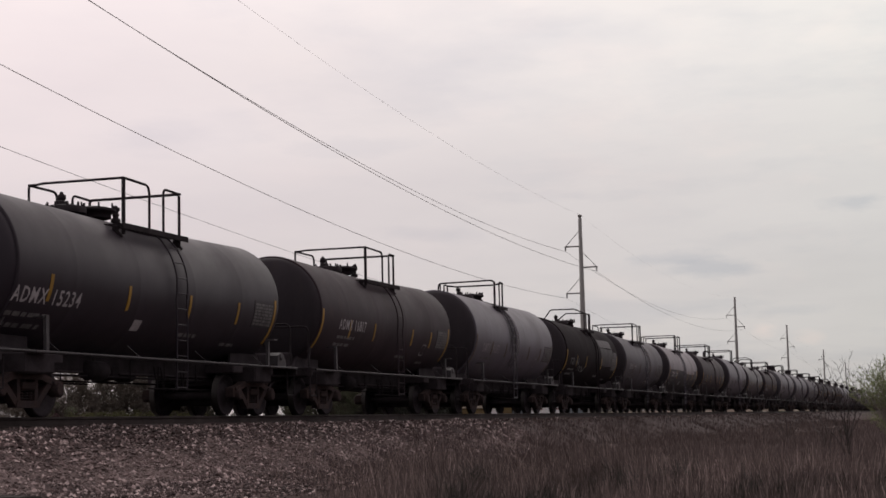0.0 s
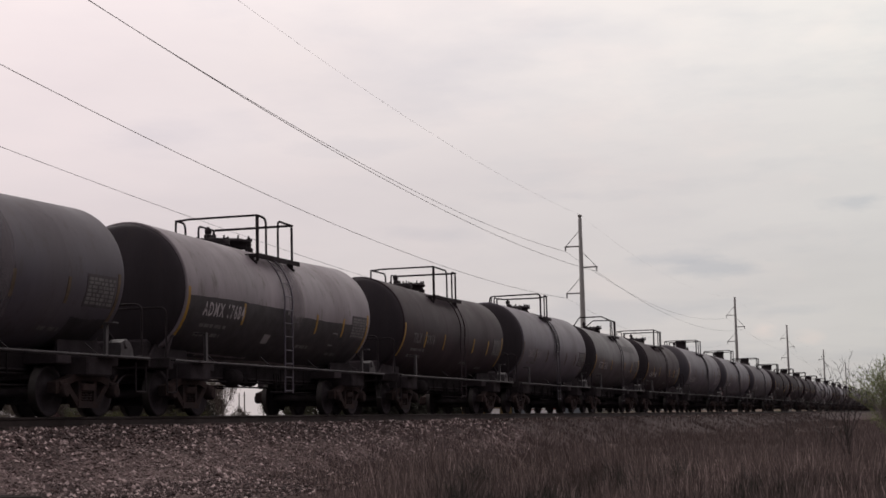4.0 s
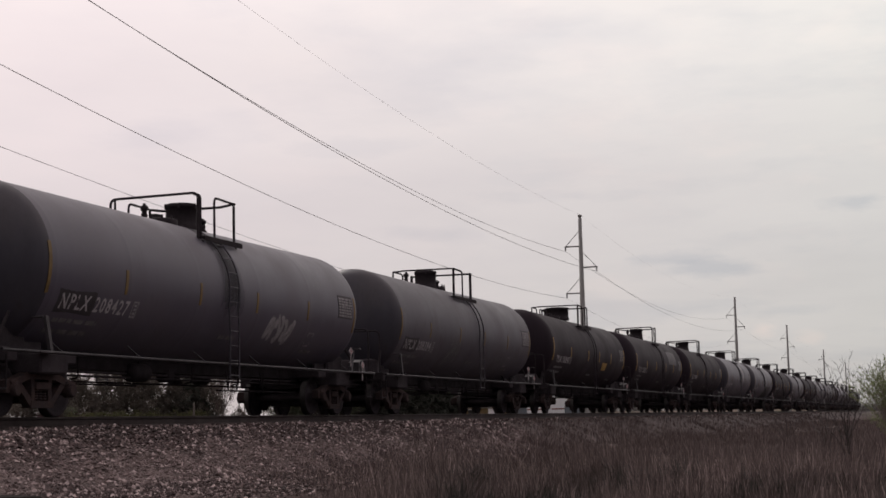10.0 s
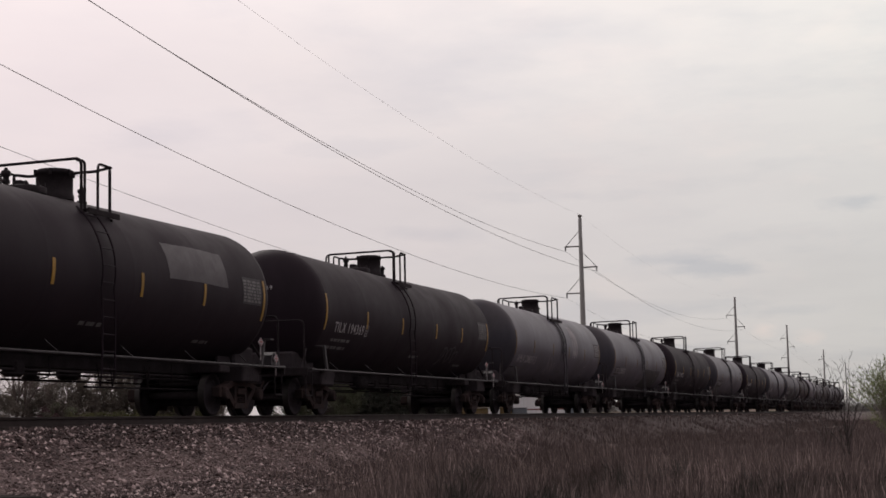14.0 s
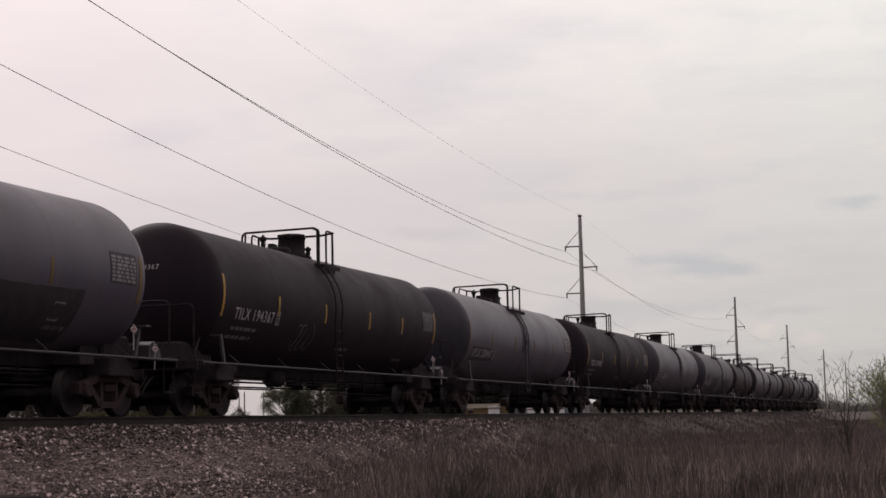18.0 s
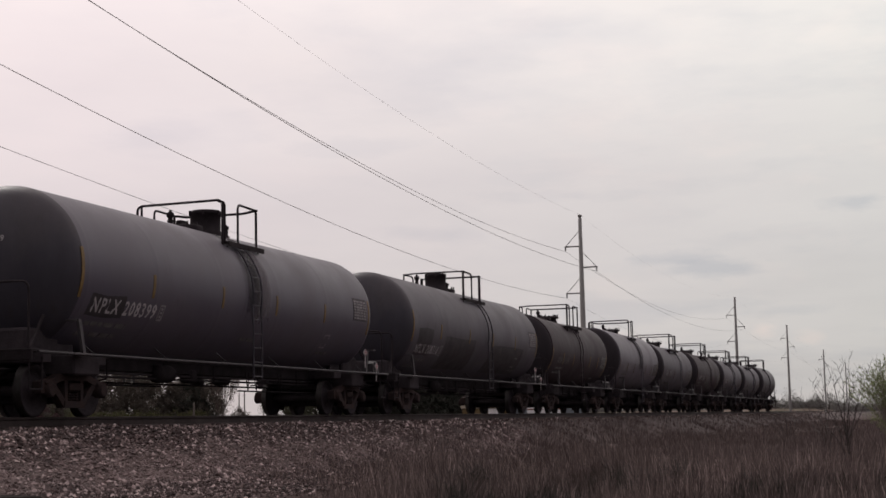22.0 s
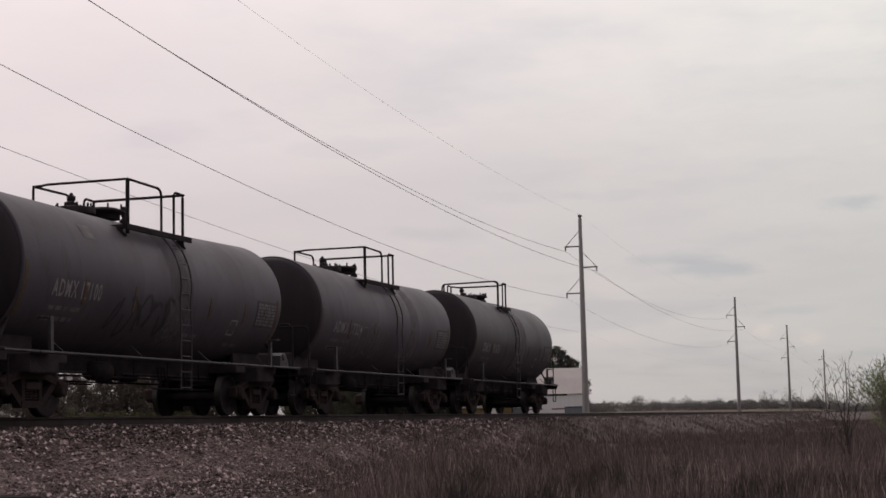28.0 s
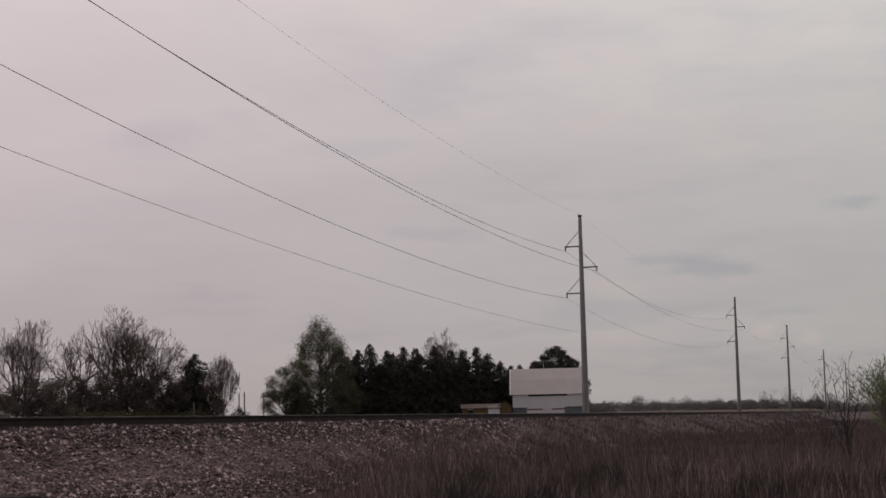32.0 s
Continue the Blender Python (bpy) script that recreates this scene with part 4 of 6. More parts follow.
def belly_meshes(kind):
    """Brake cylinder, reservoir, control valve and rods slung under the belly, each by itself."""
    L = 3.4 if kind.startswith("long") else 1.9
    e = KINDS[kind]["truck"] - 1.0
    out = []
    out.append(("brake_cylinder", Builder().lathe([(0.003, -0.36), (0.17, -0.33), (0.19, -0.25), (0.19, 0.25), (0.17, 0.33), (0.003, 0.36)], (-L * 0.7, -0.45, 0.87), "x", 16)))
    out.append(("air_reservoir", Builder().lathe([(0.05, -0.3), (0.14, -0.24), (0.14, 0.24), (0.05, 0.3)], (L * 0.55, 0.2, 0.85), "x", 14)))
    out.append(("control_valve", Builder().box((-L * 0.25, -0.3, 0.86), (0.34, 0.3, 0.3), 0.05)))
    low = 0.9 if kind.startswith("long") else 0.86
    # a shallow trough that runs under the belly from truck to truck
    g = Builder()
    g.extrude([(-e - 0.3, 1.3), (-e - 0.3, low + 0.05), (-e - 0.2, low), (e + 0.2, low), (e + 0.3, low + 0.05), (e + 0.3, 1.3)], -0.42, 0.42)
    out.append(("belly_channel", g))
    for y, z, r, x0, x1 in ((-0.5, 0.76, 0.022, -e, e), (0.35, 0.70, 0.02, -e, e), (-0.52, 0.56, 0.018, 0.2 * e, e), (-0.3, 0.62, 0.018, -e, -0.35 * e)):
        out.append(("brake_rod", Builder().tube([(x0, y, z), (x1, y + 0.03, z)], r, 6)))
    for x in np.linspace(-e * 0.8, e * 0.8, 5):
        out.append(("rod_hanger", Builder().tube(rounded([(x, -0.5, 1.1), (x, -0.5, 0.72), (x + 0.04, -0.3, 0.7)], 0.06), 0.016, 6)))
    for x in (0.3 * e, 0.38 * e, 0.62 * e):
        out.append(("rod_hanger", Builder().tube(rounded([(x - 0.09, -0.5, 1.0), (x, -0.52, 0.56), (x + 0.11, -0.5, 1.0)], 0.05), 0.014, 6)))
    return [(n, q.mesh(n, M["soot"])) for n, q in out]


def outlet_mesh():
    b = Builder()
    b.lathe([(0.32, 0.24), (0.30, 0.10), (0.17, 0.02), (0.12, -0.10), (0.12, -0.26), (0.16, -0.27), (0.16, -0.33), (0.05, -0.35)], (0, 0, 1.02), "z", 18)
    b.tube([(-0.1, 0, 0.85), (-0.1, -0.5, 0.82)], 0.02, 6)
    return b.mesh("bottom_outlet", M["iron"])


def panel_mesh(K, x, z, w, h, ink, back):
    """Data panel: a dim plate with rows of short bars."""
    plate = flank_patch(Builder(), K, x, x + w, z, z + h, 0.006, 2, 6).mesh("data_panel", back)
    b = Builder()
    rnd = random.Random(int(x * 10) + 3)
    rows = 7
    for i in range(rows):
        z0 = z + h * (0.08 + 0.86 * i / rows)
        c = x + 0.05
        while c < x + w - 0.08:
            d = rnd.uniform(0.07, 0.2)
            flank_patch(b, K, c, min(c + d, x + w - 0.04), z0, z0 + h * 0.085, 0.009, 1, 1)
            c += d + rnd.uniform(0.03, 0.06)
    return plate, b.mesh("panel_print", ink)


def bars_mesh(K, rows, seed, ink):
    """Small stencil lines: x, z, length, height of each line of bars."""
    b = Builder()
    rnd = random.Random(seed)
    for x, z, w, h in rows:
        c = x
        while c < x + w:
            d = rnd.uniform(0.12, 0.34)
            flank_patch(b, K, c, min(c + d, x + w), z, z + h, 0.005, 1, 1)
            c += d + rnd.uniform(0.05, 0.1)
    return b.mesh("stencil_print", ink)


def scrawl_mesh(K, x, z, w, h, seed, ink, width=0.035, loops=6):
    """Spray-paint scrawl: looping strokes on the flank that spell nothing."""
    rnd = random.Random(seed)
    b = Builder()
    for k in range(loops):
        cx = x + w * (k + 0.5) / loops + rnd.uniform(-0.05, 0.05)
        cz = z + h * 0.5 + rnd.uniform(-0.1, 0.1) * h
        rx, rz = w / loops * rnd.uniform(0.45, 0.75), h * rnd.uniform(0.3, 0.52)
        a0, turn = rnd.uniform(0, 6.28), rnd.choice((-1, 1)) * rnd.uniform(3.2, 5.6)
        f = rnd.uniform(1.0, 2.2)
        pts = []
        for i in range(19):
            t = i / 18
            a = a0 + turn * t
            pts.append((cx + rx * math.cos(a) + rx * 0.3 * math.sin(f * a), cz + rz * math.sin(a * f * 0.8)))
        left, right = [], []
        for i, p in enumerate(pts):
            q, r = pts[max(i - 1, 0)], pts[min(i + 1, 18)]
            dx, dz = r[0] - q[0], r[1] - q[1]
            ln = math.hypot(dx, dz) or 1
            left.append((p[0] - dz / ln * width / 2, p[1] + dx / ln * width / 2))
            right.append((p[0] + dz / ln * width / 2, p[1] - dx / ln * width / 2))
        vs = [on_shell(K, *q, 0.006 + 0.0006 * k) for q in left + right]
        b.add(vs, [(i, i + 1, i + 20, i + 19) for i in range(18)])
    return b.mesh("spray_scrawl", ink)


def spill_mesh(K, x, w, low, seed, mat):
    """Dried spill below the hatch: three thin coats, each narrower, from the crown down the near flank to a ragged foot."""
    rnd = random.Random(seed)
    b = Builder()
    n, cols = 26, 12
    top = K["zc"] + K["r"] * 0.985
    for coat in range(4):
        wide = w * (1.3 - 0.25 * coat)
        lean = rnd.uniform(-0.05, 0.05)
        foot = [low + rnd.uniform(0.0, 0.3) + 0.12 * coat for k in range(cols + 1)]
        ph = [rnd.uniform(0, 6.28) for k in range(2)]
        vs = []
        for k in range(cols + 1):
            for i in range(n + 1):
                t = i / n
                z = top + (foot[k] - top) * t
                u = k / cols - 0.5
                spread = wide * (0.8 + 0.25 * t) + 0.05 * math.sin(4 * z + ph[0]) + 0.03 * math.sin(11 * z + ph[1])
                vs.append(on_shell(K, x + u * spread + lean * t, z, 0.0022 + 0.0012 * coat))
        b.add(vs, [(k * (n + 1) + i, (k + 1) * (n + 1) + i, (k + 1) * (n + 1) + i + 1, k * (n + 1) + i + 1) for k in range(cols) for i in range(n)], True)
    return b.mesh("dried_spill", mat)


def bubble_mesh(K, x, z, w, h, seed, ink, count=5):
    """Outlined bubble shapes of a spray-paint tag, side by side; they spell nothing."""
    rnd = random.Random(seed)
    b = Builder()
    for k in range(count):
        cx, cz = x + w * (k + 0.5) / count, z + h * 0.5 + rnd.uniform(-0.06, 0.06)
        f = [rnd.uniform(-0.22, 0.22) for q in range(3)]
        ph = [rnd.uniform(0, 6.28) for q in range(3)]
        for scale, dx, dz in ((1.0, 0.0, 0.0), (0.36, rnd.uniform(-0.05, 0.05), rnd.uniform(-0.06, 0.08))):
            m = 28
            inner, outer = [], []
            for i in range(m):
                a = 6.2832 * i / m
                r = scale * (1 + f[0] * math.cos(2 * a + ph[0]) + f[1] * math.cos(3 * a + ph[1]) + 0.5 * f[2] * math.cos(5 * a + ph[2]))
                for ring, d in ((outer, 0.016), (inner, -0.016)):
                    ring.append(on_shell(K, cx + dx + (w / count * 0.56 * r + d) * math.cos(a), cz + dz + (h * 0.46 * r + d) * math.sin(a), 0.006 + 0.0006 * k))
            b.add(outer + inner, [(i, (i + 1) % m, (i + 1) % m + m, i + m) for i in range(m)])
    return b.mesh("spray_tag", ink)


def placard_mesh(back):
    b = Builder()
    b.extrude([(0, -0.1), (0.1, 0), (0, 0.1), (-0.1, 0)], -0.01, 0.01)
    b.box((0.02, 0.02, -0.24), (0.03, 0.02, 0.3), 0.004)
    return b.mesh("placard", M["placard"])


def placard_print_mesh():
    b = Builder()
    b.extrude([(-0.035, 0.045), (0.035, 0.045), (0, 0.08)], -0.014, -0.0105)
    b.extrude([(-0.06, -0.015), (0.06, -0.015), (0.06, 0.018), (-0.06, 0.018)], -0.014, -0.0105)
    b.extrude([(-0.035, -0.045), (0, -0.08), (0.035, -0.045)], -0.014, -0.0105)
    return b.mesh("placard_print", M["red"])


def tank_car(base, post_x, centre, body, label, text="", ink="white", at=None, strips=None, strip_ink="yellow", manway=None, extras=(), head=None, end_strips=(-1, 1)):
    """One tank car. centre and post_x: where its middle and its trailing corner post stand at the start of the clip."""
    long = base.startswith("long")
    kind = "%s@%.2f" % (base, post_x - centre)
    if kind not in KINDS:
        KINDS[kind] = dict(KINDS[base], post=post_x - centre)
    K = KINDS[kind]
    car = thing("tank_car", label, "tank car", "cars of the train", at=pose(centre, TRACK_Y, RAIL_Z))
    TRAIN.append((car, centre))
    part("tank_shell", cached(("shell", base, body), lambda: shell_mesh(kind, M[body])), parent=car)
    for s in (-1, 1):
        if long:
            # grey long cars: leading head darker than the shell, trailing head the same
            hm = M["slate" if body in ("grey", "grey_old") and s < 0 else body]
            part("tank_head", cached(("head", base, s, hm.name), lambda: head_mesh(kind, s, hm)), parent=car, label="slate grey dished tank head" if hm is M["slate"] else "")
        else:
            hm = M[head or "head"]
            part("tank_head", cached(("head", base, s, hm.name), lambda: head_mesh(kind, s, hm)), parent=car, label="" if head else "dark dished tank head")
    for s in (-1, 1):
        add_truck(car, s * K["truck"])
        part("stub_sill", cached(("sill", base, s), lambda: sill_mesh(kind, s)), parent=car)
        for q in (-1, 1):
            part("body_bolster", cached(("bolst", base, s, q), lambda: body_bolster_mesh(kind, s, q)), parent=car)
            part("cross_bearer", cached(("bearer", base, s, q), lambda: cross_bearer_mesh(kind, s, q < 0)), parent=car)
        part("end_platform", cached(("endp", base, s), lambda: end_platform_mesh(kind, s)), parent=car)
        part("end_hand_rail", cached(("grab", base, s), lambda: end_rail_mesh(kind, s)), parent=car)
        part("head_stay", cached(("stay", base, s), lambda: stay_mesh(kind, s)), parent=car)
        part("coupler", cached(("coupler", s), lambda: coupler_mesh(s)), parent=car, at=(s * (K["half"] - 0.2), 0, 0))
        part("side_pipe", cached(("pipe", base, s), lambda: side_pipe_mesh(kind, s)), parent=car, label="long steel safety pipe")
        if s < 0:
            for x in np.linspace(2.4 - K["half"], K["half"] - 2.4, 6 if long else 4):
                part("pipe_strut", cached("strut", lambda: strut_mesh(-1)), parent=car, at=(x, 0, 0))
        part("platform", cached(("plat", kind, s), lambda: platform_mesh(kind, s)), parent=car)
        part("ladder", cached(("ladder", kind, s, body), lambda: ladder_mesh(kind, s, 0.78 if long else 0.5, M[{"silver": "grey_light", "grey": "slate", "grey_light": "grey_old", "grey_old": "slate"}.get(body, body)])), parent=car)
        bx0 = K["truck"] + (0.0 if not long else 0.3)
        for q in (-1, 1):
            part("support_bracket", cached(("bracket", base), lambda: bracket_mesh(kind)), parent=car, at=pose(s * bx0, q * 1.43, 1.07, 0, 0, 0 if s < 0 else 180), label="pale steel support bracket")
        part("end_casting", cached("casting", lambda: end_casting_mesh(1)), parent=car, at=pose(s * (bx0 + 0.5), -s * 1.32, 1.1, 0, 0, 0 if s > 0 else 180), label="pale rounded end casting")
    front, rear = cached(("rails", kind), lambda: railing_meshes(kind))
    part("front_railing", front, parent=car)
    part("rear_railing", rear, parent=car)
    mw = manway or ("drum" if long else "lid")
    mx = K["post"] + {"long_m": -1.75, "long_w": -1.45, "long_t": -0.25, "short_a": -1.5, "short_d": -1.7, "short_c": -1.2}.get(base, -0.5)
    zt = K["zc"] + K["r"]
    part("manway", cached(("manway", base, mw), lambda: manway_mesh(kind, mw)), parent=car, at=(mx, 0, 0))
    part("fitting_plate", cached("fitting", fitting_plate_mesh), parent=car, at=(mx + 1.0 if base == "long_m" else mx - 0.95, 0.05, zt + 0.02))
    part("valve", cached("valve", lambda: valve_mesh(0.42)), parent=car, at=(mx - (1.25 if long else 0.75), 0.25, zt - 0.02))
    part("valve", cached("valve_low", lambda: valve_mesh(0.3)), parent=car, at=(mx + (0.75 if long else 0.65), -0.15, zt - 0.02))
    part("brake_hose", cached(("hose", base), lambda: hose_mesh(kind)), parent=car)
    for name, me in cached(("belly", base), lambda: belly_meshes(kind)):
        part(name, me, parent=car)
    part("bottom_outlet", cached("outlet", outlet_mesh), parent=car, at=(0.2 if long else -0.3, 0, 0))
    # markings
    xs = strips or {"long_n": (-4.73, -1.62, 1.22, 4.2), "long_m": (-4.73, -1.62, 1.22, 4.2), "long_t": (-4.46, -1.54, 1.64, 4.34), "long_w": (-4.3, -0.85, 1.5, 4.15)}.get(base, (-3.35, -1.5, 1.75, 3.5))
    mid = (2.23, 2.68) if long else (1.96, 2.42)
    ends = (2.08, 2.97) if long else (1.62, 2.6)
    e = 7.42 if long else 5.33
    for x, z0, z1 in [(-e if s < 0 else e - 0.08, *ends) for s in end_strips] + [(x, *mid) for x in xs]:
        me = cached(("strip", base, x, strip_ink), lambda: flank_patch(Builder(), K, x - 0.05, x + 0.05, z0, z1, 0.007, 1, 6).mesh("reflective_strip", M[strip_ink]))
        part("reflective_strip", me, parent=car, label="yellow reflective strip")
    tx, tz, tw, th = at or {"long_n": (-6.87, 1.85, 2.4, 0.27), "long_m": (-6.87, 1.85, 2.4, 0.27), "long_t": (-6.77, 2.05, 2.1, 0.26), "long_w": (-6.8, 2.02, 2.3, 0.26)}.get(base, (-4.5, 2.06, 2.0, 0.29))
    if text:
        part("lettering", lettering(K, text, tx, tz, th, tw, M[ink]), parent=car, label="white stencilled lettering")["kind"] = "stuff"
        if long:
            mark = Builder()
            for q in ((0.0, 0.2, 0.0, 0.03), (0.0, 0.2, 0.27, 0.3), (0.0, 0.025, 0.03, 0.27), (0.175, 0.2, 0.03, 0.27), (0.06, 0.14, 0.06, 0.1), (0.06, 0.14, 0.13, 0.17), (0.06, 0.14, 0.2, 0.24)):
                flank_patch(mark, K, tx + tw + 0.14 + q[0], tx + tw + 0.14 + q[1], tz - 0.02 + q[2], tz - 0.02 + q[3], 0.006, 1, 1)
            part("stencil_frame", mark.mesh("stencil_frame", M["white_mid"]), parent=car)
            part("head_lettering", head_lettering(K, text[5:], M["white"]), parent=car, label="small white stencilled number")
    lines = [(tx + 0.05, tz - 0.22, tw * 0.62, 0.07), (tx, tz - 0.40, tw * 0.6, 0.07), (-0.2 if long else 0.9, 1.62 if long else 1.6, 0.8, 0.07), (4.6 if long else 3.1, 1.5, 0.7, 0.06)]
    part("stencil_print", cached(("lines", base, tx, tz), lambda: bars_mesh(K, lines, 4, M["white_dim"])), parent=car, label="rows of faded stencil lines")["kind"] = "stuff"
    px, pz, pw = (6.2, 2.4, 0.98) if long else (4.1, 1.95, 1.05)
    plate, print_ = cached(("panel", base, body), lambda: panel_mesh(K, px, pz, pw, 0.58, M["white_mid" if long and not body.startswith("black") else "white_dim"], M["dark_patch" if body.startswith("black") or body in ("brown", "plum", "jet") else "panel_back"]))
    pl = part("data_panel", plate, parent=car, label="stencilled data panel")
    part("panel_print", print_, parent=pl)["kind"] = "stuff"
    if long:
        for m in (pose(K["truck"] + 0.16, -1.49, 1.6, 0, 0, -12), pose(K["truck"] + 0.98, -1.5, 1.26, 0, 0, -8)):
            p = part("placard", cached("placard", lambda: placard_mesh(None)), parent=car, at=m, label="red and white diamond placard")
            part("placard_print", cached("placard_print", placard_print_mesh), parent=p)
    if body in ("grey", "grey_light"):
        lx = K["post"] + {"long_n": -1.2, "long_m": -0.75, "short_b": -0.4}.get(base, -0.7)
        part("dried_spill", spill_mesh(K, lx + 0.05, 0.85, 2.0, int(centre) + 7, M["stain"]), parent=car, label="dark stain round the ladder")["kind"] = "stuff"
    if long and not body.startswith("black"):
        extras = [*extras, ("frame", 4.55, 1.64)]
    for n, item in enumerate(extras):
        what = item[0]
        if what == "scrawl":
            _, x, z, w, h, seed, ink2, width, loops = item
            part("spray_scrawl", scrawl_mesh(K, x, z, w, h, seed, M[ink2], width, loops), parent=car, label="spray-painted scrawl")["kind"] = "stuff"
        elif what == "bubble":
            _, x, z, w, h, seed, ink2 = item
            part("spray_tag", bubble_mesh(K, x, z, w, h, seed, M[ink2]), parent=car, label="outlined bubble shapes of a spray-paint tag")["kind"] = "stuff"
        elif what == "spill":
            _, x, w, low, m2 = item
            part("dried_spill", spill_mesh(K, x, w, low, int(centre), M[m2]), parent=car, label="pale dried spill below the hatch")["kind"] = "stuff"
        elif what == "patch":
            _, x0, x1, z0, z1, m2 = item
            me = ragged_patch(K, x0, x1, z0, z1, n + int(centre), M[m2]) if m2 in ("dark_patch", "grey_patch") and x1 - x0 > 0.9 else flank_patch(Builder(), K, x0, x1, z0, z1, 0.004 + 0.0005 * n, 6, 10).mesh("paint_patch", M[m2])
            part("paint_patch", me, parent=car, label="patch of paint or painted-in reflection on the shell")
        elif what == "frame":
            _, x, z = item
            b = Builder()
            for q in ((x, x + 0.34, z, z + 0.03), (x, x + 0.34, z + 0.29, z + 0.32), (x, x + 0.03, z + 0.03, z + 0.29), (x + 0.31, x + 0.34, z + 0.03, z + 0.29)):
                flank_patch(b, K, *q, 0.006, 1, 1)
            part("stencil_frame", b.mesh("stencil_frame", M["white_mid"]), parent=car)
    return car


SA, SB, SC, SD, SV, LN, LM, LT, LW = "short_a", "short_b", "short_c", "short_d", "short_v", "long_n", "long_m", "long_t", "long_w"
FR = ("frame", 2.9, 1.72)
DIM = dict(ink="white_mid", strip_ink="yellow_faint")
tank_car(SD, 29.26, 28.16, "black_gloss", "black tank car with white lettering and yellow strips", "ADMX 15234", at=(-5.45, 1.9, 2.15, 0.27), strips=(-4.36, -1.61, 0.94, 3.28), head="black_gloss", end_strips=(1,), extras=[("patch", -1.15, -0.85, 1.62, 1.82, "white")])
tank_car(SA, 42.84, 41.74, "brown", "brown-black tank car with white lettering", "ADMX 16817", at=(-4.17, 2.15, 1.95, 0.28), extras=[FR])
tank_car(SB, 54.95, 55.3, "grey_light", "grey tank car with a dark head and side ladder", "DMIX 190392", at=(-4.45, 2.04, 2.05, 0.31), extras=[FR, ("spill", -0.2, 0.7, 1.5, "spill_grey")], **DIM)
tank_car(SV, 70.2, 69.1, "jet", "black tank car with arched hand rails and a pale patch", "VTGX 17248", at=(-4.6, 2.0, 1.6, 0.28), strips=(-3.35, -1.5, 1.75), ink="white_dim", extras=[("patch", 1.5, 4.3, 2.95, 3.3, "grey_patch"), ("patch", 4.4, 5.25, 2.05, 2.8, "grey_patch"), ("patch", 1.6, 4.3, 2.1, 2.9, "dark_patch"), ("scrawl", -2.9, 1.75, 1.3, 0.25, 3, "white_dim", 0.03, 6)])
tank_car(SA, 83.16, 82.45, "grey_old", "dull grey tank car with dark head", "ADMX 19306", at=(-4.5, 2.15, 2.05, 0.28), extras=[("patch", 3.9, 5.2, 1.25, 1.75, "dark_patch"), ("spill", 1.35, 0.75, 1.3, "spill_grey")], **DIM)
# two dark patches paint the ground's reflection onto the lower half of this shell
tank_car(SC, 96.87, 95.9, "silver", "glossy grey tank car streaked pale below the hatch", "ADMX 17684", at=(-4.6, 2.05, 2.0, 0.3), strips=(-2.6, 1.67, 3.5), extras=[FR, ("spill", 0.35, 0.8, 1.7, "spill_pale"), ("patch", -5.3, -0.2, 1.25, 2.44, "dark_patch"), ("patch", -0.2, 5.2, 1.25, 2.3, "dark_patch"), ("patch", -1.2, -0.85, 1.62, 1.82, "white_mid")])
tank_car(SA, 110.65, 109.75, "brown", "brown-black tank car with white lettering", "TILX 170976", ink="white_dim")
tank_car(SB, 123.44, 123.2, "grey_light", "grey tank car with a dark head", "DMIX 190411", **DIM)
tank_car(SV, 137.79, 136.55, "plum", "black tank car with arched hand rails and a grey patch", "VTGX 17465", at=(-4.55, 1.98, 1.9, 0.32), strips=(-3.65, -1.63, 1.57, 3.46), extras=[FR, ("patch", 0.9, 4.5, 2.95, 3.25, "grey_patch")])
tank_car(SA, 151.35, 150.25, "brown", "brown-black tank car with yellow strips", "ADMX 16040", at=(-4.43, 1.87, 2.02, 0.28), extras=[FR])
tank_car(LM, 167.6, 166.36, "grey", "grey tank car with white spray-paint scrawls", "NPLX 208309", strip_ink="yellow_dim", extras=[("scrawl", -3.95, 1.5, 1.15, 0.45, 11, "white_mid", 0.035, 4), ("scrawl", -1.75, 1.48, 1.8, 0.55, 14, "white_mid", 0.04, 5), ("scrawl", 1.15, 2.45, 0.42, 1.25, 12, "white", 0.05, 4), ("scrawl", 1.0, 1.3, 0.4, 1.0, 17, "white_mid", 0.05, 3), ("scrawl", 4.95, 1.85, 1.2, 0.42, 13, "white", 0.045, 5), ("scrawl", -7.35, 2.0, 0.45, 1.3, 15, "white", 0.05, 4)])
tank_car(LN, 185.94, 184.9, "grey", "grey tank car with a white paint smear", "NPLX 208427", strip_ink="yellow_dim", extras=[("scrawl", 2.1, 1.7, 1.3, 0.5, 21, "white_mid", 0.13, 7), ("patch", -7.0, -5.72, 1.79, 2.18, "dark_patch")])
tank_car(LM, 204.86, 203.54, "grey_old", "grey tank car with faint scrawls", "NPLX 208384", strip_ink="yellow_dim", extras=[("patch", -7.0, -5.72, 1.79, 2.18, "dark_patch"), ("bubble", -2.6, 1.6, 1.1, 0.6, 31, "white_dim"), ("scrawl", 2.0, 1.5, 3.0, 0.4, 32, "white_dim", 0.015, 6)])
tank_car(LW, 223.6, 222.35, "black", "black tank car with a wide hatch and an orange label", "TILX 350547", manway="wide", extras=[("patch", 2.3, 3.25, 1.9, 2.23, "yellow")])
tank_car(LT, 241.98, 240.74, "black", "black tank car with a grey patch on its shoulder", "TILX 192847", extras=[("patch", 2.75, 5.45, 2.68, 3.4, "grey_patch")])
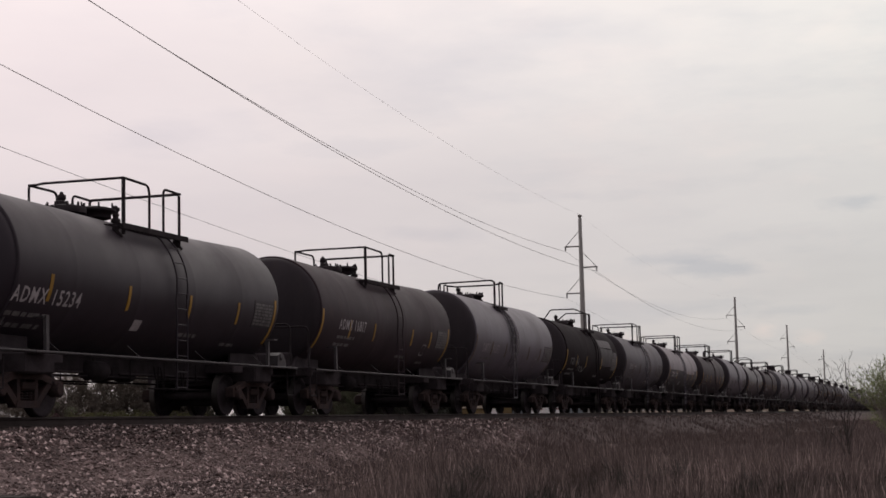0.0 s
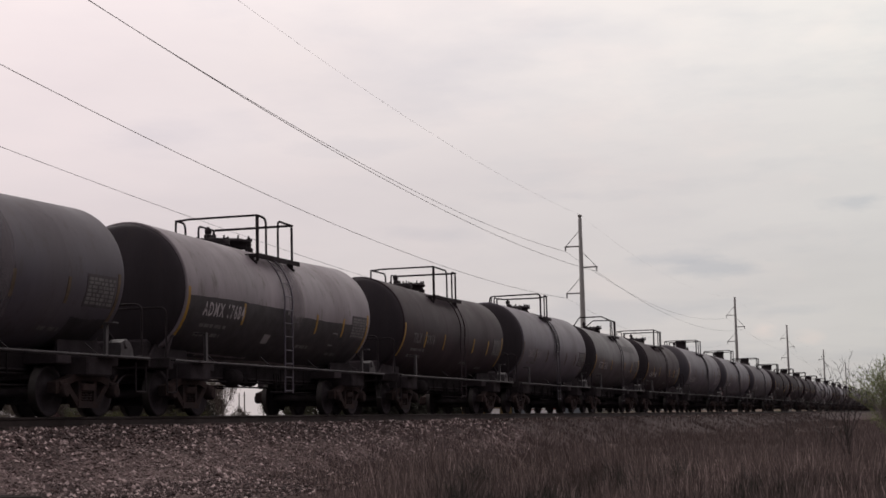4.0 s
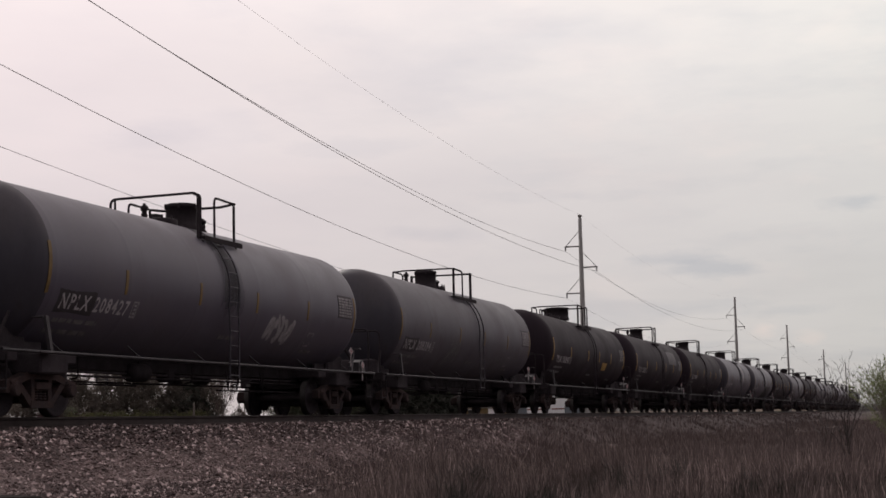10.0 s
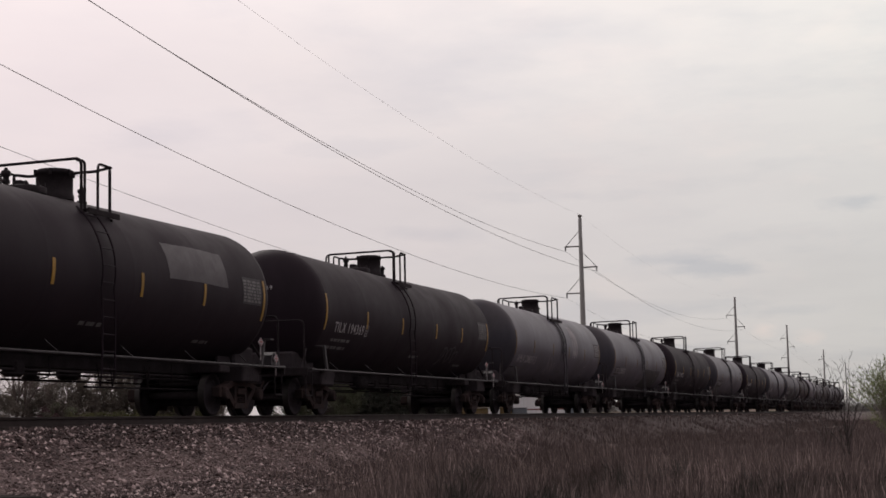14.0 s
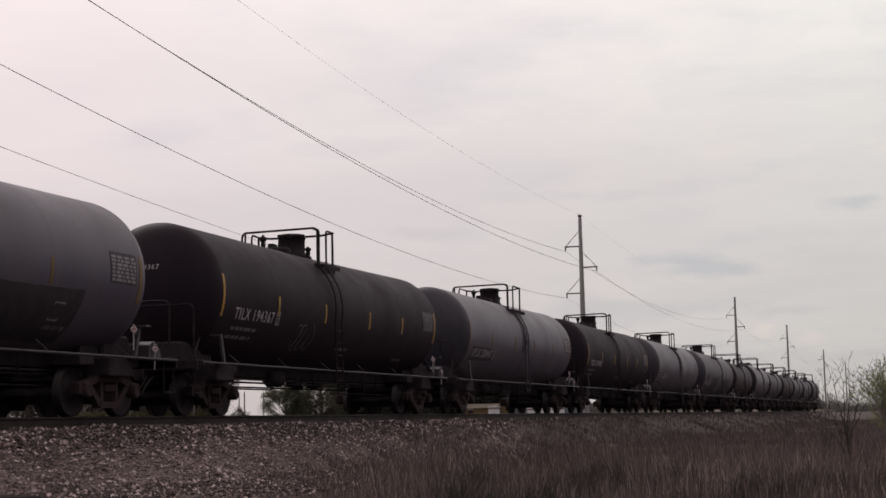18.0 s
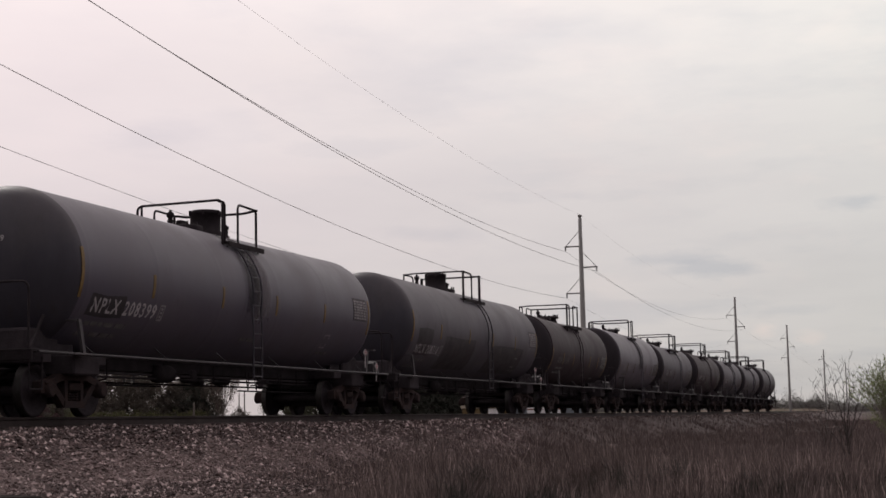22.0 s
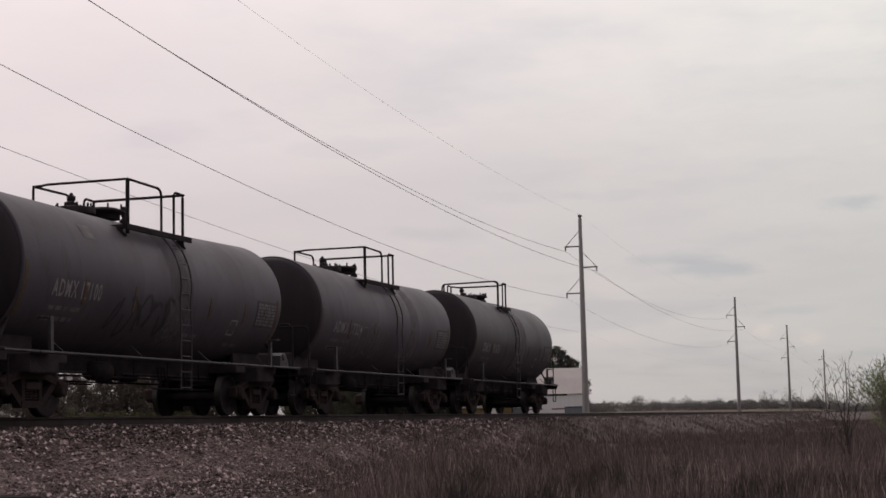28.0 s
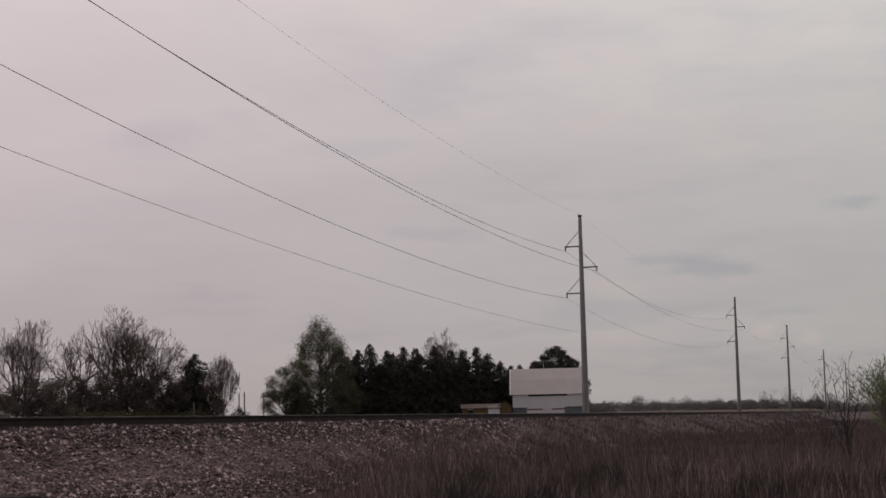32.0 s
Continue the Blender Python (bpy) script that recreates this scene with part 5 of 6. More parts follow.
tank_car(LT, 259.5, 259.36, "black", "black tank car with white lettering and yellow strips", "TILX 194369", extras=[("scrawl", 2.6, 1.55, 1.6, 0.5, 41, "dark_patch", 0.05, 5)])
tank_car(LN, 279.33, 278.0, "grey", "grey tank car with white scrawls beside its ladder", "NPLX 208351", strip_ink="yellow_dim", extras=[("bubble", 1.95, 3.05, 0.75, 0.55, 50, "white"), ("scrawl", 1.9, 2.25, 0.9, 1.15, 51, "white", 0.06, 7), ("bubble", -2.2, 1.55, 1.3, 0.6, 52, "white_mid")])
# a long dark patch low on the right of the flank, and a number board
tank_car(LN, 297.6, 296.54, "grey", "grey tank car with overpainted and other dark patches", "NPLX 208335", strip_ink="yellow_dim", extras=[("patch", 0.9, 5.4, 1.3, 2.2, "dark_patch"), ("patch", -6.95, -6.0, 1.8, 2.15, "dark_patch")])
tank_car(LT, 315.2, 315.02, "black", "black tank car with white lettering and yellow strips", "TILX 194367", extras=[("scrawl", -3.2, 1.5, 1.1, 0.7, 61, "white_dim", 0.02, 4)])
tank_car(LN, 334.65, 333.65, "grey", "grey tank car with a dark number board", "NPLX 208447", strip_ink="yellow_dim", extras=[("patch", -7.0, -4.3, 1.75, 2.18, "dark_patch")])
tank_car(LT, 352.3, 352.15, "black", "black tank car with white lettering and yellow strips", "TILX 319089")
tank_car(LN, 371.95, 370.78, "grey", "grey tank car with dull yellow strips", "NPLX 208399", strip_ink="yellow_dim", extras=[("spill", 0.5, 0.6, 1.9, "spill_grey"), ("patch", -7.0, -5.7, 1.79, 2.18, "dark_patch")])
tank_car(LM, 390.76, 389.4, "grey_old", "grey tank car with overpainted and other dark patches", "NPLX 208316", strip_ink="yellow_dim", at=(-6.87, 1.78, 2.2, 0.26), extras=[("patch", -6.9, -5.5, 1.72, 2.5, "dark_patch"), ("patch", -4.2, -0.9, 1.4, 2.35, "dark_patch"), ("patch", 1.0, 5.4, 1.4, 2.3, "dark_patch")])
tank_car(SC, 406.36, 405.35, "brown", "brown-black tank car with dark ends", "ADMX 16564", at=(-4.35, 2.0, 1.95, 0.25), ink="white_dim", strip_ink="yellow_dim")
tank_car(SB, 419.7, 419.2, "grey_light", "grey tank car with an orange-edged head", "DMIX 190286", at=(-4.4, 2.04, 2.0, 0.3), extras=[FR], **DIM)
tank_car(SA, 433.9, 432.6, "grey_old", "weathered grey tank car with dark head", "ADMX 17818", **DIM)
tank_car(SA, 447.2, 446.1, "brown", "dark tank car with a pale spray scrawl", "ADMX 17229", extras=[("bubble", -1.6, 1.6, 1.9, 0.8, 71, "white_dim")], **DIM)
tank_car(SA, 460.62, 459.5, "grey_old", "weathered grey tank car with a dark spray scrawl", "ADMX 17100", at=(-4.45, 2.06, 1.65, 0.31), extras=[FR, ("spill", 0.35, 0.8, 1.3, "spill_grey"), ("scrawl", -2.2, 1.55, 2.3, 0.75, 81, "dark_patch", 0.07, 7), ("patch", -3.2, -2.8, 3.2, 3.45, "white_dim")], **DIM)
tank_car(SA, 474.0, 472.95, "grey_old", "weathered grey tank car with outlined spray letters", "ADMX 17324", extras=[("spill", 1.9, 0.7, 1.3, "spill_grey"), ("bubble", -3.1, 1.5, 2.8, 0.9, 91, "white_dim"), ("patch", 1.25, 1.5, 2.95, 3.25, "white_dim")], **DIM)
tank_car(SB, 486.6, 486.49, "slate", "last tank car, slate grey with a dusty band", "DMIX 190626", at=(-4.4, 2.04, 2.05, 0.32), extras=[FR, ("spill", 0.55, 1.3, 1.25, "spill_grey")], **DIM)


# ---- power line ----
LINE_Y = 30.0
POLES = [(141.4, 19.64), (260.9, 20.19), (358.0, 20.6), (481.1, 19.61), (604.8, 19.3)]


def power_pole(x, top):
    z0 = float(ground_z(x, LINE_Y)) - 0.4
    pole = thing("power_pole", "tall grey power pole with three bracketed arms", "power pole", "power line", at=pose(x, LINE_Y, z0))
    h = top - z0
    b = Builder()
    b.lathe([(0.33, 0), (0.16, h - 0.35), (0.12, h - 0.33), (0.12, h - 0.2), (0.2, h - 0.18), (0.2, h - 0.05), (0.06, h)], (0, 0, 0), "z", 14)
    part("shaft", b, M["pole"], pole)
    ends = {}
    for name, drop, s in (("upper", 3.05, 1), ("middle", 5.0, -1), ("lower", 7.35, 1)):
        z = h - drop
        arm = part("cross_arm", Builder().box((0, s * 0.75, z + 0.12), (0.12, 1.5, 0.12), 0.02), M["pole"], pole)
        part("brace", Builder().tube([(0, s * 1.4, z + 0.15), (0, s * 0.1, z + 1.55)], 0.03, 6), M["pole"], arm)
        ins = Builder()
        ins.lathe([(0.03, 0.0)] + [(0.05 + 0.03 * (k % 2), -0.05 * k - 0.03) for k in range(7)] + [(0.03, -0.4)], (0, s * 1.42, z + 0.1), "z", 10)
        part("insulator", ins, M["insulator"], arm)
        ends[name] = (x, LINE_Y + s * 1.42, z0 + z - 0.3)
    ends["top"] = (x, LINE_Y, top)
    part("insulator", Builder().lathe([(0.05, 0), (0.08, 0.05), (0.05, 0.1), (0.03, 0.25)], (-0.14, -0.1, h - 11.1), "z", 8), M["insulator"], pole)
    ends["low"] = (x, LINE_Y - 0.2, top - 10.9)
    return ends


ends = [power_pole(*p) for p in POLES]
# the next pole towards the camera's side stands taller, outside the view
first = {"upper": (21.0, LINE_Y + 1.42, 21.67), "middle": (21.0, LINE_Y - 1.42, 19.58), "lower": (21.0, LINE_Y + 1.42, 16.98), "top": (21.0, LINE_Y, 24.8), "low": (21.0, LINE_Y - 0.2, 12.3)}
SAG = {"upper": 0.00068, "middle": 0.00064, "lower": 0.00063, "top": 0.00059, "low": 0.00036}


def wire(name, a, c, k, thin):
    """A hanging wire: a parabola of curvature k between two ends."""
    b = Builder()
    pts = []
    L = c[0] - a[0]
    n = 40
    for i in range(n + 1):
        t = i / n
        x = a[0] + L * t
        pts.append((x, a[1] + (c[1] - a[1]) * t, a[2] + (c[2] - a[2]) * t - k * (x - a[0]) * (c[0] - x)))
    b.tube(pts, thin * {"upper": 0.016, "middle": 0.016, "lower": 0.0145, "low": 0.0095, "top": 0.005}[name], 5)
    ob = part("power_wire", b, M["wire"])
    tagged(ob, "dark sagging overhead power wire", "wire", "power line wires")


chain = [first] + ends
for i in range(len(chain) - 1):
    for name in SAG:
        wire(name, chain[i][name], chain[i + 1][name], SAG[name] * (1.0 if i == 0 else 0.9), 1.0 if i == 0 else 0.4 if name == "low" else 0.7 if i == 1 else 0.5)

# ---- barn ----
M["barn_white"] = plain("white_barn_siding", (0.88, 0.87, 0.89), 0.7, 0.0, 0.08, 0.6, 8, 0.1, rnd=0.04, stretch=(1, 1, 0.2))
M["barn_roof"] = plain("pale_metal_roof", (0.54, 0.505, 0.485), 0.6, 0.0, 0.08, 0.4, 6, 0.1, rnd=0.03)
M["barn_dark"] = plain("dark_barn_opening", (0.03, 0.028, 0.028), 0.8, 0.0, 0.2, 1, 8, 0.0)
M["red_trim"] = plain("red_painted_trim", (0.22, 0.06, 0.05), 0.7, 0.0, 0.2, 1, 8, 0.0)
M["shed_yellow"] = plain("ochre_shed_boards", (0.2, 0.14, 0.062), 0.75, 0.0, 0.2, 1, 8, 0.1)
M["shed_roof"] = plain("dull_brown_shed_roof", (0.12, 0.09, 0.06), 0.8, 0.0, 0.2, 1, 8, 0.1)
M["steel_blue"] = plain("blue_grey_sheet_metal", (0.17, 0.19, 0.22), 0.5, 0.0, 0.15, 1, 8, 0.0)


def barn():
    L, W, eave, ridge = 10.9, 9.0, 3.6, 7.45
    g = thing("barn", "white barn with a pale metal roof", "barn", at=pose(243.5, 57.7, 1.4, 0, 0, -76.5))
    w = Builder()
    # boards of the long front, each a narrow plank, over the gable body
    body = [(-W / 2, 0), (W / 2, 0), (W / 2, eave), (W / 4, eave + 2.1), (0, ridge), (-W / 4, eave + 2.1), (-W / 2, eave)]
    vs = [(s * L / 2, p, q) for s in (-1, 1) for p, q in body]
    w.add(vs, [tuple(range(6, -1, -1)), tuple(range(7, 14))] + [(i, (i + 1) % 7, (i + 1) % 7 + 7, i + 7) for i in (0, 1, 6)])
    part("wall", w, M["barn_white"], g)
    board = Builder().box((0, 0, 0), (0.299, 0.03, eave - 0.25), 0.006).mesh("board", M["barn_white"])
    for i in range(36):
        part("board", board, parent=g, at=(-L / 2 + 0.155 + i * (L - 0.31) / 35, -W / 2 - 0.016, eave / 2 + 0.05))
    for s in (-1, 1):
        r = Builder()
        a, c, e = (s * (W / 2 + 0.3), eave - 0.15), (s * (W / 4), eave + 2.15), (0, ridge + 0.05)
        for p, q in ((a, c), (c, e)):
            nx = Vector((0, q[1] - p[1], -(q[0] - p[0]))).normalized() * 0.08
            r.add([(x, y, z) for x in (-L / 2 - 0.3, L / 2 + 0.3) for y, z in (p, q)] + [(x, y + nx.y, z + abs(nx.z)) for x in (-L / 2 - 0.3, L / 2 + 0.3) for y, z in (p, q)],
                  [(0, 1, 3, 2), (4, 6, 7, 5), (0, 2, 6, 4), (1, 5, 7, 3), (0, 4, 5, 1), (2, 3, 7, 6)])
        part("roof", r, M["barn_roof"], g)
    rake = Builder()
    for y0, z0, y1, z1 in ((-W / 2 - 0.32, eave - 0.15, -W / 4, eave + 2.15), (-W / 4, eave + 2.15, 0, ridge + 0.05)):
        rake.tube([(-L / 2 - 0.34, y0, z0), (-L / 2 - 0.34, y1, z1)], 0.11, 6)
    part("rake_board", rake, M["barn_white"], g)
    for x in (-2.2, 1.9):
        d = part("door", Builder().box((x, -W / 2 - 0.05, 0.65), (2.9, 0.06, 1.3), 0.01), M["barn_white"], g)
        part("door_trim", Builder().box((x, -W / 2 - 0.09, 1.18), (2.7, 0.03, 0.2), 0.005), M["red_trim"], d)
    part("loft_slot", Builder().box((0, -W / 2 - 0.04, eave - 0.28), (6.0, 0.06, 0.28), 0.01), M["barn_dark"], g)


barn()


# ---- farmyard ----
def gable_building(name, label, cat, at, L, W, eave, ridge, wall, roof, openings):
    g = thing(name, label, cat, at=at)
    w = Builder()
    body = [(-W / 2, 0), (W / 2, 0), (W / 2, eave), (0, ridge), (-W / 2, eave)]
    w.add([(s * L / 2, p, q) for s in (-1, 1) for p, q in body], [(4, 3, 2, 1, 0), (5, 6, 7, 8, 9)] + [(i, (i + 1) % 5, (i + 1) % 5 + 5, i + 5) for i in (0, 1, 4)])
    part("wall", w, wall, g)
    for s in (-1, 1):
        r = Builder()
        y0, y1, z0, z1 = s * (W / 2 + 0.25), 0, eave - 0.12, ridge + 0.06
        vs = [(x, y, z + t) for t in (0, 0.1) for x in (-L / 2 - 0.25, L / 2 + 0.25) for y, z in ((y0, z0), (y1, z1))]
        r.add(vs, [(0, 1, 3, 2), (4, 6, 7, 5), (0, 2, 6, 4), (1, 5, 7, 3), (0, 4, 5, 1), (2, 3, 7, 6)])
        part("roof", r, roof, g)
    for what, x, z, sx, sz, mt in openings:
        o = part(what, Builder().box((x, -W / 2 - 0.03, z), (sx, 0.07, sz), 0.01), M[mt], g)
        part("frame", Builder().box((x, -W / 2 - 0.05, z + sz / 2 + 0.05), (sx + 0.2, 0.06, 0.1), 0.01), M["barn_white"], o)
    return g


gable_building("shed", "low ochre shed with a white door under the trees", "shed", pose(228.1, 64.26, 1.15, 0, 0, -74), 5.6, 4.0, 1.75, 2.2, M["shed_yellow"], M["shed_roof"], [("door", 1.85, 0.95, 1.7, 1.75, "barn_white"), ("window", -1.6, 1.2, 0.7, 0.6, "barn_dark")])
gable_building("shed", "small ochre shed with a pointed gable beside the barn", "shed", pose(229.1, 60.9, 1.15, 0, 0, 16), 3.0, 1.9, 1.9, 2.65, M["shed_yellow"], M["shed_roof"], [])
gable_building("farmhouse", "white farmhouse half hidden behind spruces", "house", pose(269.0, 95.0, 1.4, 0, 0, -70), 9.5, 7.0, 3.2, 5.6, M["barn_white"], M["barn_roof"], [("door", -0.5, 1.1, 1.0, 2.1, "barn_dark"), ("window", -3.2, 1.7, 1.0, 1.2, "barn_dark"), ("window", 2.6, 1.7, 1.0, 1.2, "barn_dark")])


def feed_bin(x, y, w):
    b = thing("stock_tank", "low blue-grey sheet metal trough beside the barn", "trough", "troughs by the barn", at=pose(x, y, 1.3, 0, 0, -76))
    part("body", Builder().box((0, 0, 0.75), (w, 1.6, 1.5), 0.15), M["steel_blue"], b)
    part("rim", Builder().box((0, 0, 1.5), (w + 0.12, 1.7, 0.1), 0.03), M["pale_steel"], b)


feed_bin(233.8, 59.8, 2.2)
feed_bin(235.0, 51.6, 3.0)

for x, y, h in ((300.5, 136.4, 7.0), (273.6, 123.1, 6.7), (330.0, 143.8, 7.0), (170.7, 83.3, 3.9)):
    z = float(ground_z(x, y))
    pole = thing("utility_pole", "distant weathered wooden utility pole", "utility pole", "farm poles", at=pose(x, y, z - 0.3))
    part("shaft", Builder().lathe([(0.15, 0), (0.11, h - 0.3), (0.02, h - 0.2)], (0, 0, 0), "z", 8), M["wood_pole"], pole)
    if h > 5:
        part("cross_arm", Builder().box((0, 0, h - 0.9), (0.07, 0.6, 0.07), 0.01), M["wood_pole"], pole)


# ---- trees ----
def leaf_material(name, a, c, rough=0.8, mid=0.5, patch=(0.5, 0.7, 1.15), through_light=0.4):
    """Leaves or blades, each a shade of its own, in lighter and darker patches."""
    m, n, l, b = nodes_of(name)
    geo = n.new("ShaderNodeNewGeometry")
    co = n.new("ShaderNodeTexCoord").outputs["Object"]
    half = tuple((p + q) / 2 if mid == 0.5 else p + (q - p) * 0.3 for p, q in zip(a, c))
    col = ramp(n, l, geo.outputs["Random Per Island"], [(0.0, a), (mid, half), (1.0, c)])
    col = mixc(n, l, "MULTIPLY", 1.0, col, ramp(n, l, tex_noise(n, l, co, patch[0], 4), [(0.32, patch[1]), (0.68, patch[2])]))
    l.new(col, b.inputs["Base Color"])
    b.inputs["Roughness"].default_value = rough
    b.inputs["Specular IOR Level"].default_value = 0.15
    thin = n.new("ShaderNodeBsdfTranslucent")
    l.new(col, thin.inputs[0])
    both = n.new("ShaderNodeMixShader")
    both.inputs[0].default_value = through_light
    l.new(b.outputs[0], both.inputs[1])
    l.new(thin.outputs[0], both.inputs[2])
    l.new(both.outputs[0], n["Material Output"].inputs[0])
    return m


M["needles"] = leaf_material("spruce_needles", (0.066, 0.07, 0.06), (0.098, 0.102, 0.086), through_light=0.25)
M["spring_leaf"] = leaf_material("young_green_leaves", (0.12, 0.131, 0.088), (0.2, 0.21, 0.145))
M["willow_leaf"] = leaf_material("pale_green_leaves", (0.15, 0.185, 0.085), (0.31, 0.345, 0.18))
M["weed_leaf"] = leaf_material("olive_green_weeds", (0.08, 0.085, 0.04), (0.17, 0.17, 0.09))
M["brush_leaf"] = leaf_material("brown_green_brush", (0.13, 0.115, 0.1), (0.22, 0.19, 0.165))
M["bud_leaf"] = leaf_material("pink_buds", (0.09, 0.05, 0.06), (0.15, 0.08, 0.10))
# the haze of distance is put into this pale grey leaf colour
M["far_leaf"] = leaf_material("haze_paled_hedgerow", (0.15, 0.145, 0.14), (0.2, 0.195, 0.185))
M["dry_blade"] = leaf_material("dry_grass_blades", (0.068, 0.052, 0.049), (0.48, 0.378, 0.355), 0.9, 0.8, (0.45, 0.55, 1.4), 0.15)
M["dry_blade_low"] = leaf_material("matted_dry_grass_blades", (0.085, 0.066, 0.063), (0.28, 0.22, 0.208), 0.9, 0.8, (0.3, 0.8, 1.25), 0.15)
M["dark_blade"] = leaf_material("dark_sedge_blades", (0.024, 0.0235, 0.0215), (0.085, 0.08, 0.074), 0.9)


def tubes_mesh(name, segs, sides, material):
    """Many tapered branch pieces in one mesh: p0, p1, r0, r1 each."""
    P0 = np.array([s[0] for s in segs], float)
    P1 = np.array([s[1] for s in segs], float)
    R0 = np.array([s[2] for s in segs])
    R1 = np.array([s[3] for s in segs])
    T = P1 - P0
    T /= np.maximum(np.linalg.norm(T, axis=1, keepdims=True), 1e-6)
    A = np.cross(T, np.array([0.31, 0.17, 0.4]))
    A /= np.maximum(np.linalg.norm(A, axis=1, keepdims=True), 1e-6)
    B = np.cross(T, A)
    w = 2 * np.pi * np.arange(sides) / sides
    ring = np.cos(w)[None, :, None] * A[:, None, :] + np.sin(w)[None, :, None] * B[:, None, :]
    V = np.concatenate([P0[:, None] + ring * R0[:, None, None], P1[:, None] + ring * R1[:, None, None]], 1)
    k = np.arange(sides)
    F = np.stack([k, (k + 1) % sides, (k + 1) % sides + sides, k + sides], 1)
    F = (F[None] + (np.arange(len(segs)) * 2 * sides)[:, None, None]).reshape(-1, 4)
    return raw_mesh(name, V.reshape(-1, 3), F, material, True)


def leaf_cloud(name, P, size, rng, material, parent, flat=0.0):
    n = len(P)
    s = size * (0.6 + 0.8 * rng.random(n))[:, None]
    A = rng.normal(size=(n, 3))
    A[:, 2] *= 1 - flat
    A /= np.linalg.norm(A, axis=1, keepdims=True)
    B = np.cross(A, rng.normal(size=(n, 3)))
    B /= np.maximum(np.linalg.norm(B, axis=1, keepdims=True), 1e-6)
    V = np.stack([P - A * s, P + B * s * 0.45 + A * s * 0.1, P + A * s, P - B * s * 0.45 - A * s * 0.1], 1)
    F = np.arange(n * 4).reshape(n, 4)
    ob = part(name, raw_mesh(name, V.reshape(-1, 3), F, material), parent=parent)
    ob["kind"] = "stuff"
    return ob


def gz(x, y):
    return float(ground_z(x, y))


def here(x, y, turn=0):
    return pose(x, y, gz(x, y), 0, 0, turn)


def fork(rnd, p, way, length, r, level, levels, out):
    """One limb and the forks that it ends in, with a few side shoots."""
    pts = [Vector(p)]
    w = way.normalized()
    for i in range(3):
        w = (w + Vector((rnd.gauss(0, 0.1), rnd.gauss(0, 0.1), rnd.gauss(0.03, 0.06)))).normalized()
        pts.append(pts[-1] + w * length / 3)
        out.append((level, tuple(pts[-2]), tuple(pts[-1]), r * (1 - 0.1 * i), r * (0.9 - 0.1 * i)))
    if level >= levels:
        return
    n = rnd.randint(3, 4) if level == 0 else rnd.choice((2, 2, 3))
    a0 = rnd.uniform(0, 6.283)
    side = w.cross(Vector((0.3, 0.2, 1.0))).normalized()
    other = w.cross(side)
    for k in range(n):
        a = a0 + 6.283 * k / n + rnd.gauss(0, 0.3)
        bend = math.tan(radians(rnd.uniform(18, 46) if level else rnd.uniform(20, 40)))
        v = w + (side * math.cos(a) + other * math.sin(a)) * bend + Vector((0, 0, 0.04))
        fork(rnd, pts[-1], v, length * rnd.uniform(0.62, 0.84), r * (0.62 if n > 2 else 0.7), level + 1, levels, out)
    if level:
        for k in range(rnd.randint(1, 2)):
            a = rnd.uniform(0, 6.283)
            v = w + (side * math.cos(a) + other * math.sin(a)) * 0.9 + Vector((0, 0, 0.2))
            fork(rnd, pts[rnd.choice((1, 2))], v, length * 0.5, r * 0.4, min(levels, level + 3), levels, out)


def fork_tree(at, height, width, seed, label, stems=1, levels=6, radius=0.28, low=0.17):
    """A bare broadleaf tree whose forks sweep up and out to a rounded crown of fine twigs."""
    rnd = random.Random(seed)
    out = []
    for k in range(stems):
        a = 6.283 * k / stems + rnd.gauss(0, 0.4)
        lean = 0.0 if stems == 1 else rnd.uniform(0.12, 0.35)
        fork(rnd, (0.2 * math.cos(a) * (stems > 1), 0.2 * math.sin(a) * (stems > 1), -0.2), Vector((lean * math.cos(a), lean * math.sin(a), 1)), height * low, radius * (1 if stems == 1 else 0.75), 0, levels, out)
    top = max(o[2][2] for o in out)
    reach = sorted(math.hypot(o[2][0], o[2][1]) for o in out)[int(len(out) * 0.97)]
    kz, kx = height / top, width / 2 / reach
    fit = lambda p: (p[0] * kx, p[1] * kx, p[2] * kz)
    segs = [(o[0], fit(o[1]), fit(o[2]), max(o[3], 0.011), max(o[4], 0.011)) for o in out]
    tree = thing("bare_tree", label, "tree", "bare trees", at=at)
    part("trunk", tubes_mesh("trunk", [q[1:] for q in segs if q[0] < 2], 8, M["bark"]), parent=tree)
    part("limb_work", tubes_mesh("limb_work", [q[1:] for q in segs if 2 <= q[0] < 5], 5, M["bark"]), parent=tree)["kind"] = "stuff"
    part("twig_mass", tubes_mesh("twig_mass", [q[1:] for q in segs if q[0] >= 5], 3, M["twig"]), parent=tree)["kind"] = "stuff"
    return tree


